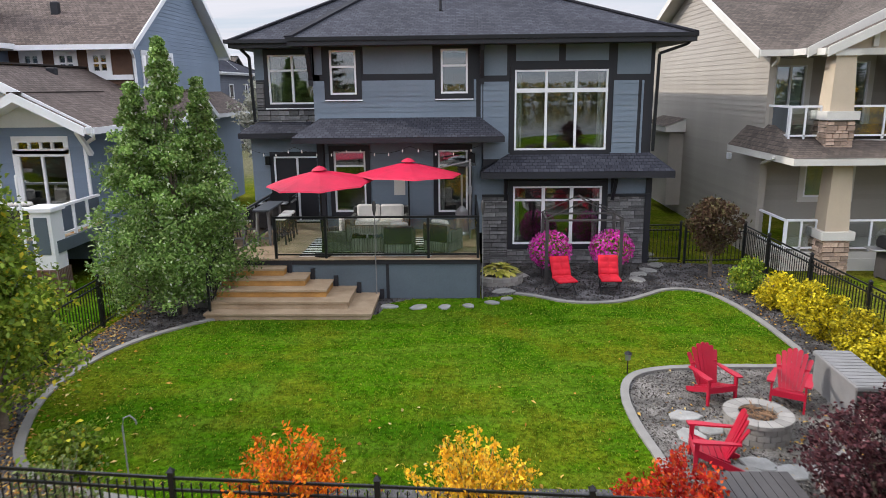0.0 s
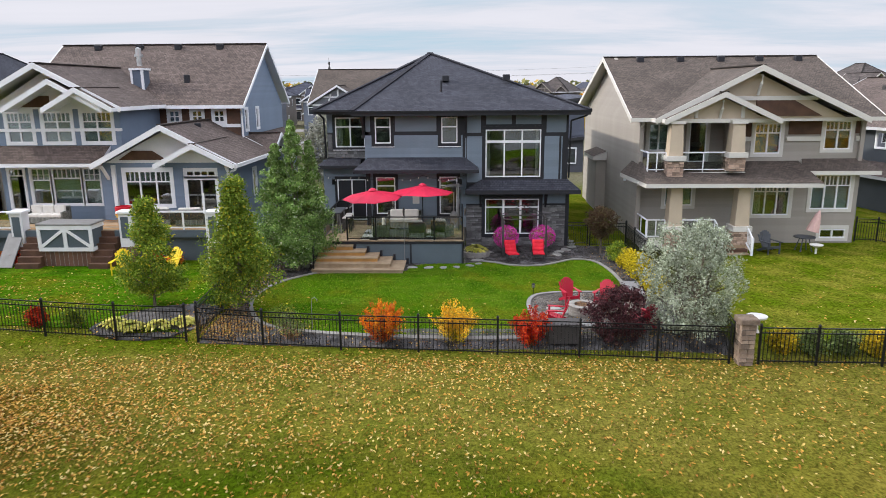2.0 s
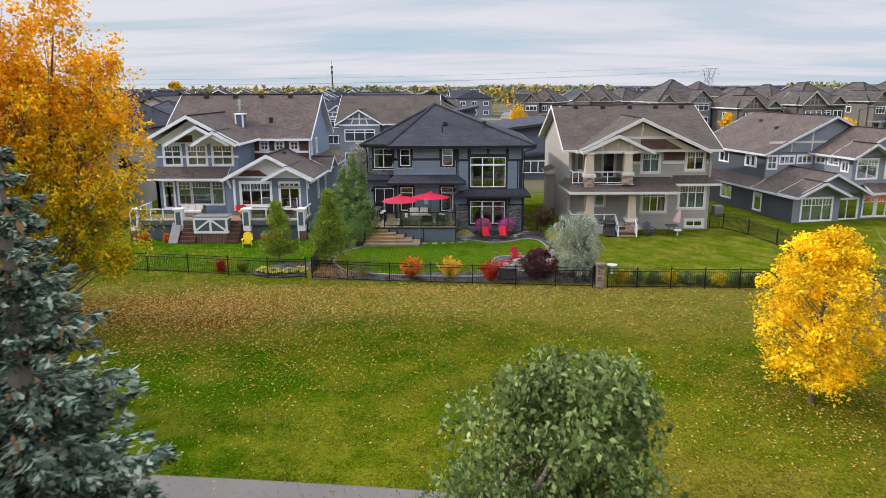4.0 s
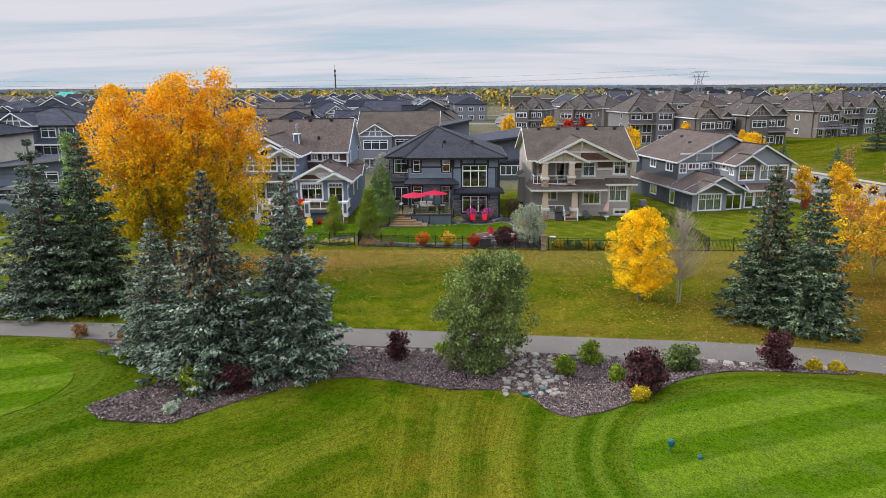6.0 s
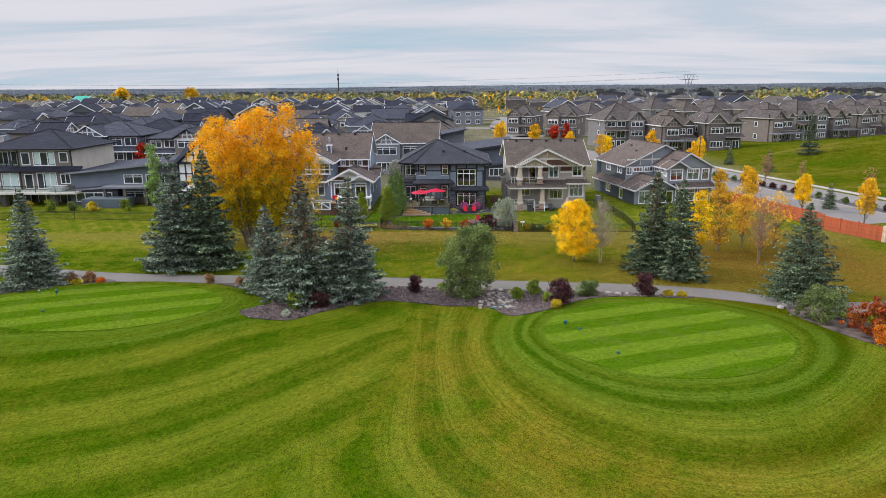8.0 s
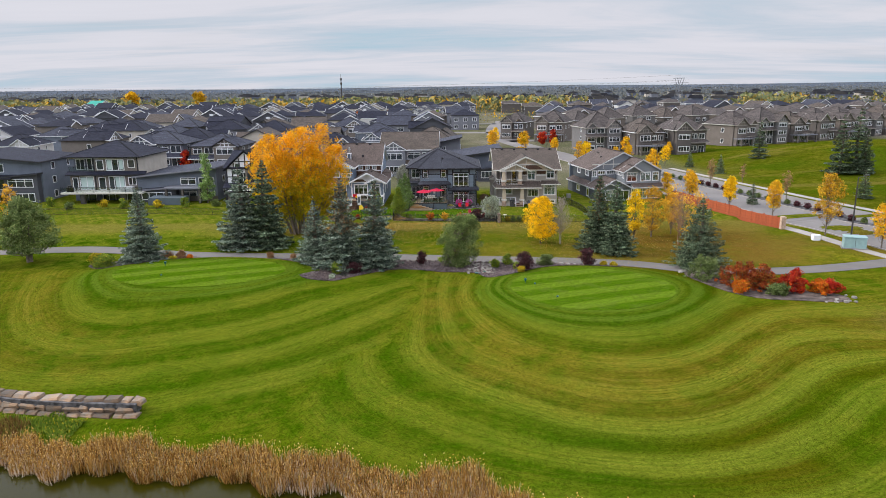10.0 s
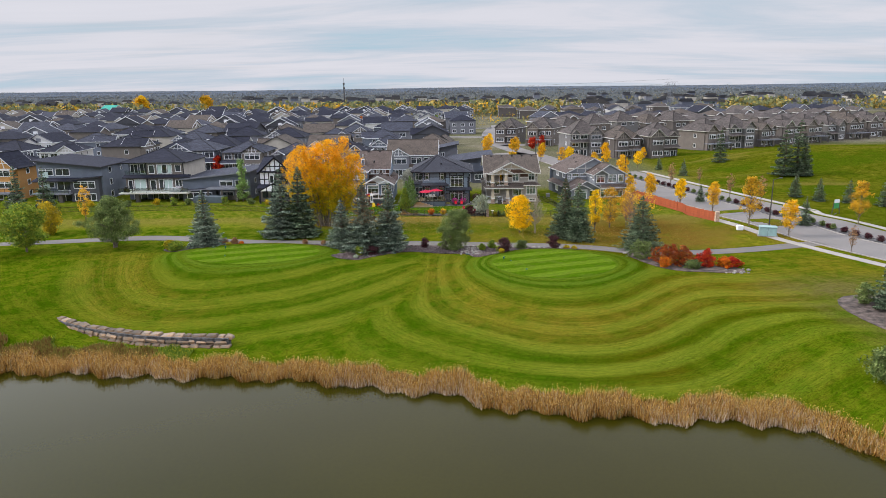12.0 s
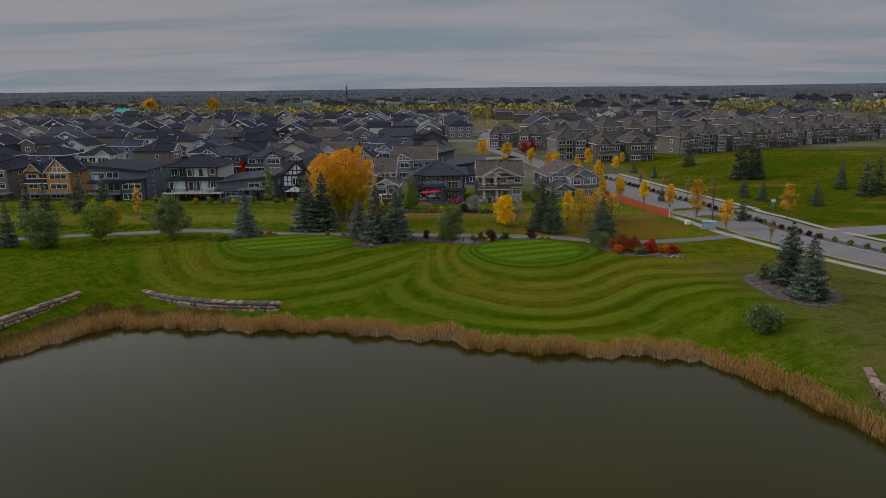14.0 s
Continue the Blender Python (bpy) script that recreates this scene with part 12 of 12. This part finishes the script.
solo("pedestal_box", Geo().rbox(-0.5, 0.5, -0.4, 0.4, 0, 0.8, 0.06), M_white, "small white utility box on the grass", "box", (52.6, -28.2, gz(52.6, -28.2)))


def street_lamp(at, rz, H=8.5):
    ob = thing("street_lamp", "tall dark street lamp with a short arm", "lamp", (*at, gz(*at)), rz, "street lamps")
    part("pole", Geo().tube([(0, 0, 0), (0, 0, H)], [0.12, 0.07], 8), M_lid, ob)
    part("arm", Geo().tube([(0, 0, H - 0.1), (1.3, 0, H + 0.15)], 0.04, 6), M_lid, ob)
    part("head", Geo().rbox(1.2, 2.0, -0.14, 0.14, H + 0.08, H + 0.22, 0.03), M_lid, ob)
    return ob


sl1 = street_lamp((58.4, -26.6), 20)
copy_thing(sl1, pose(45.2, 26.0, gz(45.2, 26), 0, 0, 20))
copy_thing(sl1, pose(31, 100, gz(31, 100), 0, 0, 20))
sg = thing("sign_board", "green and white sign board on a dark frame", "sign", (76.5, -14.5, gz(76.5, -14.5)), 15)
part("frame", Geo().bar((-0.9, 0, 0), (-0.5, 0, 2.8), 0.1, 0.1).bar((0.9, 0, 0), (0.5, 0, 2.8), 0.1, 0.1).bar((-0.9, -0.6, 0.05), (0.9, 0.6, 0.05), 0.12, 0.12), M_lid, sg)
part("board", Geo().box(-0.6, 0.6, -0.06, -0.02, 1.1, 2.9), material("green_sign_paint", (0.05, 0.25, 0.09), 0.5, 0.1), sg)
part("text_panel", Geo().box(-0.6, 0.6, -0.07, -0.061, 2.2, 2.9), M_white, sg)
gf = thing("golf_flag", "thin golf flag on the far green", "flag", (168, 52, gz(168, 52)))
part("pole", Geo().tube([(0, 0, 0), (0, 0, 2.4)], 0.03, 6), M_white, gf)
part("flag", Geo().box(0, 0.6, -0.01, 0.01, 2.0, 2.4), M_white, gf)


def pylon(at, H, label):
    """A lattice power pylon with two cross arms."""
    ob = thing("power_pylon", label, "pylon", (*at, gz(*at)))
    g = Geo()
    for s in (-1, 1):
        for q in (-1, 1):
            g.bar((s * 3.2, q * 3.2, 0), (s * 1.0, q * 1.0, H * 0.7), 0.26, 0.26)
            g.bar((s * 1.0, q * 1.0, H * 0.7), (s * 3.4, 0, H), 0.24, 0.24)
    for k in range(7):
        z0, z1 = H * 0.1 * k, H * 0.1 * (k + 1)
        w0, w1 = 3.2 - 2.2 * k / 7, 3.2 - 2.2 * (k + 1) / 7
        g.bar((-w0, -w0, z0), (w1, -w1, z1), 0.16, 0.16).bar((w0, -w0, z0), (-w1, -w1, z1), 0.16, 0.16)
    part("lattice", g, M_dull_steel, ob)
    part("cross_arm", Geo().bar((-8, 0, H * 0.82), (8, 0, H * 0.82), 0.26, 0.34).bar((-6, 0, H), (6, 0, H), 0.24, 0.3), M_dull_steel, ob)
    return ob


pylon((226, 590), 26, "grey lattice power pylon on the skyline")
pylon((239, 640), 26, "grey lattice power pylon on the skyline")
mast = thing("radio_mast", "dark lattice radio mast on the skyline", "mast", (-106, 535, gz(-106, 535)))
part("lattice", Geo().tube([(0, 0, 0), (0, 0, 29)], [1.0, 0.5], 4), M_lid, mast)
part("dishes", Geo().lathe([(0.8, 23), (1.0, 24), (0.8, 25)], 8).lathe([(0.8, 27), (0.9, 28), (0.7, 29)], 8), M_lid, mast)
part("antenna", Geo().tube([(0, 0, 29), (0, 0, 33)], 0.15, 5), M_lid, mast)
pw = thing("power_lines", "thin power lines across the skyline", "cables", (226, 590, 24))
for dz, dx in ((0, -8), (0, 8), (5, 0)):
    pts = [(226 - 226 + dx - (900 * f), 60 * f, dz - 40 * f * (1 - f) * 0.9) for f in np.linspace(0, 1, 24)]
    part("cable", Geo().tube(pts, 0.06, 3, caps=False), M_lid, pw)


def woods(name, n, seed, ylo, yhi, mat, label, lo=2.5, hi=9.0, leaf=1.2, gap=0.0, power=1.0):
    """Clumps of distant trees as one object."""
    r = rng(seed)
    y = ylo + (yhi - ylo) * r.random(n) ** power
    x = (r.random(n) - 0.5) * 1.42 * (y + 178)
    keep = np.sin(x * 0.013 + 2) + np.sin(y * 0.021 + x * 0.004) + 0.8 * np.sin(x * 0.031) > gap
    x, y = x[keep], y[keep]
    h = r.uniform(lo, hi, len(x))
    per = 7
    c = np.repeat(np.stack([x, y, height(x, y)], -1), per, 0)
    hh = np.repeat(h, per)
    t = r.random(len(c))
    w = np.repeat(r.uniform(0.18, 0.34, len(x)), per) * hh * (1 - 0.6 * t)
    an = r.random(len(c)) * 6.283
    c = c + np.stack([np.cos(an) * w, np.sin(an) * w, hh * (0.12 + 0.85 * t)], -1)
    s = (leaf * hh / hi)[:, None] * r.uniform(0.6, 1.3, (len(c), 1))
    a = unit(r.normal(size=c.shape) + [0, 0, 0.6]) * s
    b = unit(np.cross(a, r.normal(size=c.shape))) * s * 0.7
    return tagged(new(name, quads_mesh(name, c, a, b, mat)), label, "trees", kind="stuff")


woods("distant_woods", 3000, 91, 520, 1100, L_farwood, "belts of mixed autumn trees beyond the suburb", 2, 6, 1.6, 0.2, 1.5)
woods("distant_woods", 3000, 92, 440, 500, L_farwood, "dense belt of autumn trees beyond the suburb", 8, 13.5, 2.0, -1.1)
woods("distant_woods", 700, 96, 440, 500, L_amber, "golden poplars in the belt beyond the suburb", 8, 12.5, 1.6, 0.6)
woods("distant_woods", 260, 97, 470, 800, L_spruce_dark, "dark spruces beyond the suburb", 5, 11, 1.5, 0.8)
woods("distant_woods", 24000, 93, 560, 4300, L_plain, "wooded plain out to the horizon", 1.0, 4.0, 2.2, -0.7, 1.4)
woods("town_trees", 800, 94, 170, 430, L_farwood, "garden trees among the houses", 2.0, 6.5, 0.9, 0.7)
woods("town_trees", 240, 95, 190, 420, L_gold, "golden garden trees among the houses", 2.5, 6.0, 0.7, 0.9)
for k, (x, y, m) in enumerate([(33, 128, L_red), (36, 122, L_red), (-58, 300, L_orange), (-40, 302, L_green), (-25, 300, L_red), (-10, 298, L_green), (-75, 296, L_green), (14, 118, L_gold), (22, 90, L_gold), (40, 82, L_yellow), (52, 82, L_gold), (-62, 38, L_red)]):
    broadleaf("garden_tree", "small garden tree in autumn colour", m, (x, y), 5.0 + k % 3, 2.0, 2.0, 0.8, 200 + k, ball, 40, 34, 0.24, 0.1, 0.8, group="garden trees")
broadleaf("golden_tree", "large golden tree rising over the roofs", L_gold, (-330, 590), 18, 10, 8, 1, 220, ball, 90, 40, 0.9, 0.4, 3.5, group="far golden trees")
broadleaf("golden_tree", "large golden tree rising over the roofs", L_gold, (-265, 600), 18, 9, 8, 1, 221, ball, 90, 40, 0.9, 0.4, 3.5, group="far golden trees")
# trees on the far bank, behind the camera's way
rb = rng(99)
nb = 900
xb, yb = rb.uniform(-240, 240, nb), rb.uniform(-415, -345, nb)
cb = np.repeat(np.stack([xb, yb, np.full(nb, -4.0)], -1), 9, 0)
cb += np.stack([rb.normal(0, 1.6, len(cb)), rb.normal(0, 1.6, len(cb)), rb.uniform(0.5, 11, len(cb))], -1)
ab = unit(rb.normal(size=cb.shape)) * 1.3
tagged(new("far_bank_trees", quads_mesh("far_bank_trees", cb, ab, unit(np.cross(ab, rb.normal(size=cb.shape))) * 1.0, L_farwood)), "trees on the far bank of the pond", "trees", kind="stuff")

# ---- blades and stones: what nobody could count ----
def scatter(r, n, outline):
    p = np.asarray(outline, float)
    lo, hi = p.min(0), p.max(0)
    q = lo + (hi - lo) * r.random((int(n * 2.2), 2))
    return q[poly_inside(q[:, 0], q[:, 1], p)][:n]


def blades(name, n, seed, outline, mat, label, h, w, lift=0.03, lean=0.5, clump=0.0):
    r = rng(seed)
    p = scatter(r, n, outline)
    if clump:
        p = p[np.sin(p[:, 0] * 1.3 + np.sin(p[:, 1] * 0.9) * 2) + np.sin(p[:, 1] * 1.7 + p[:, 0] * 0.4) + r.normal(size=len(p)) * 0.9 > -clump]
    k = len(p)
    z = height(p[:, 0], p[:, 1]) + lift
    up = unit(np.c_[r.normal(size=(k, 2)) * lean, np.ones(k)]) * (h * r.uniform(0.5, 1.3, (k, 1)) / 2)
    an = r.random(k) * 3.1416
    b = np.c_[np.cos(an), np.sin(an), np.zeros(k)] * w * r.uniform(0.6, 1.4, (k, 1))
    return tagged(new(name, quads_mesh(name, np.c_[p, z] + up, up, b, mat)), label, "grass", kind="stuff")


def stones_loose(name, n, seed, outline, mat, label, size, lift):
    r = rng(seed)
    p = scatter(r, n, outline)
    k = len(p)
    z = height(p[:, 0], p[:, 1]) + lift
    a = unit(r.normal(size=(k, 3)) * [1, 1, 0.35]) * size * r.uniform(0.5, 1.5, (k, 1))
    b = unit(np.cross(a, np.array([0, 0, 1.0]) + r.normal(size=(k, 3)) * 0.5)) * size * 0.75
    return tagged(new(name, quads_mesh(name, np.c_[p, z], a, b, mat, fold=np.array([0, 0, size * 0.5]))), label, "gravel", kind="stuff")


blades("lawn_blades", 52000, 301, rounded(LAWN, 1), L_blade, "short mown blades of the back lawn", 0.04, 0.010)
blades("rough_blades", 110000, 302, [(-30, -40), (30, -40), (24, -15.3), (9, -14.8), (-8.5, -13.8), (-24, -12.4)], L_tuft, "tufts of rough yellowing grass", 0.075, 0.022, 0.0, 0.7, 0.5)
blades("rough_blades", 30000, 303, [(-40, -34), (40, -38), (60, -26), (36, -16.0), (9, -14.8), (-8.5, -13.8), (-34, -11.4)], L_tuft, "tufts of rough yellowing grass", 0.09, 0.03, 0.0, 0.7, 0.2)
stones_loose("gravel_stones", 30000, 304, [(2.9, -12.55), (2.8, -10.6), (2.85, -9.4), (3.15, -8.65), (3.75, -8.3), (5.0, -8.2), (6.6, -8.25), (7.3, -9.0), (7.6, -10.6), (7.4, -12.0), (6.0, -12.9), (4.0, -13.0)], L_stone, "grey gravel of the fire-pit pad", 0.012, 0.04)
BEDS = [(-8.3, -13.2), (8.9, -13.9), (8.7, -0.2), (5.4, 0.3), (0.4, 0.2), (0.4, -3.5), (-6.3, -3.5), (-7.0, 1.2), (-8.5, 1.2)]
rk = rng(305)
pk = scatter(rk, 60000, BEDS)
pk = pk[~poly_inside(pk[:, 0], pk[:, 1], rounded(LAWN, 1) * [1.01, 1.0])]
ak = unit(rk.normal(size=(len(pk), 3)) * [1, 1, 0.35]) * 0.024 * rk.uniform(0.5, 1.5, (len(pk), 1))
bk = unit(np.cross(ak, np.array([0, 0, 1.0]) + rk.normal(size=(len(pk), 3)) * 0.5)) * 0.018
tagged(new("crushed_stones", quads_mesh("crushed_stones", np.c_[pk, height(pk[:, 0], pk[:, 1]) + 0.03], ak, bk, L_rock, fold=np.array([0, 0, 0.012]))), "dark crushed rock of the garden beds", "gravel", kind="stuff")
stones_loose("mulch_chips", 50000, 306, BED, L_chip, "purple-brown rock chips of the long bed", 0.06, 0.07)
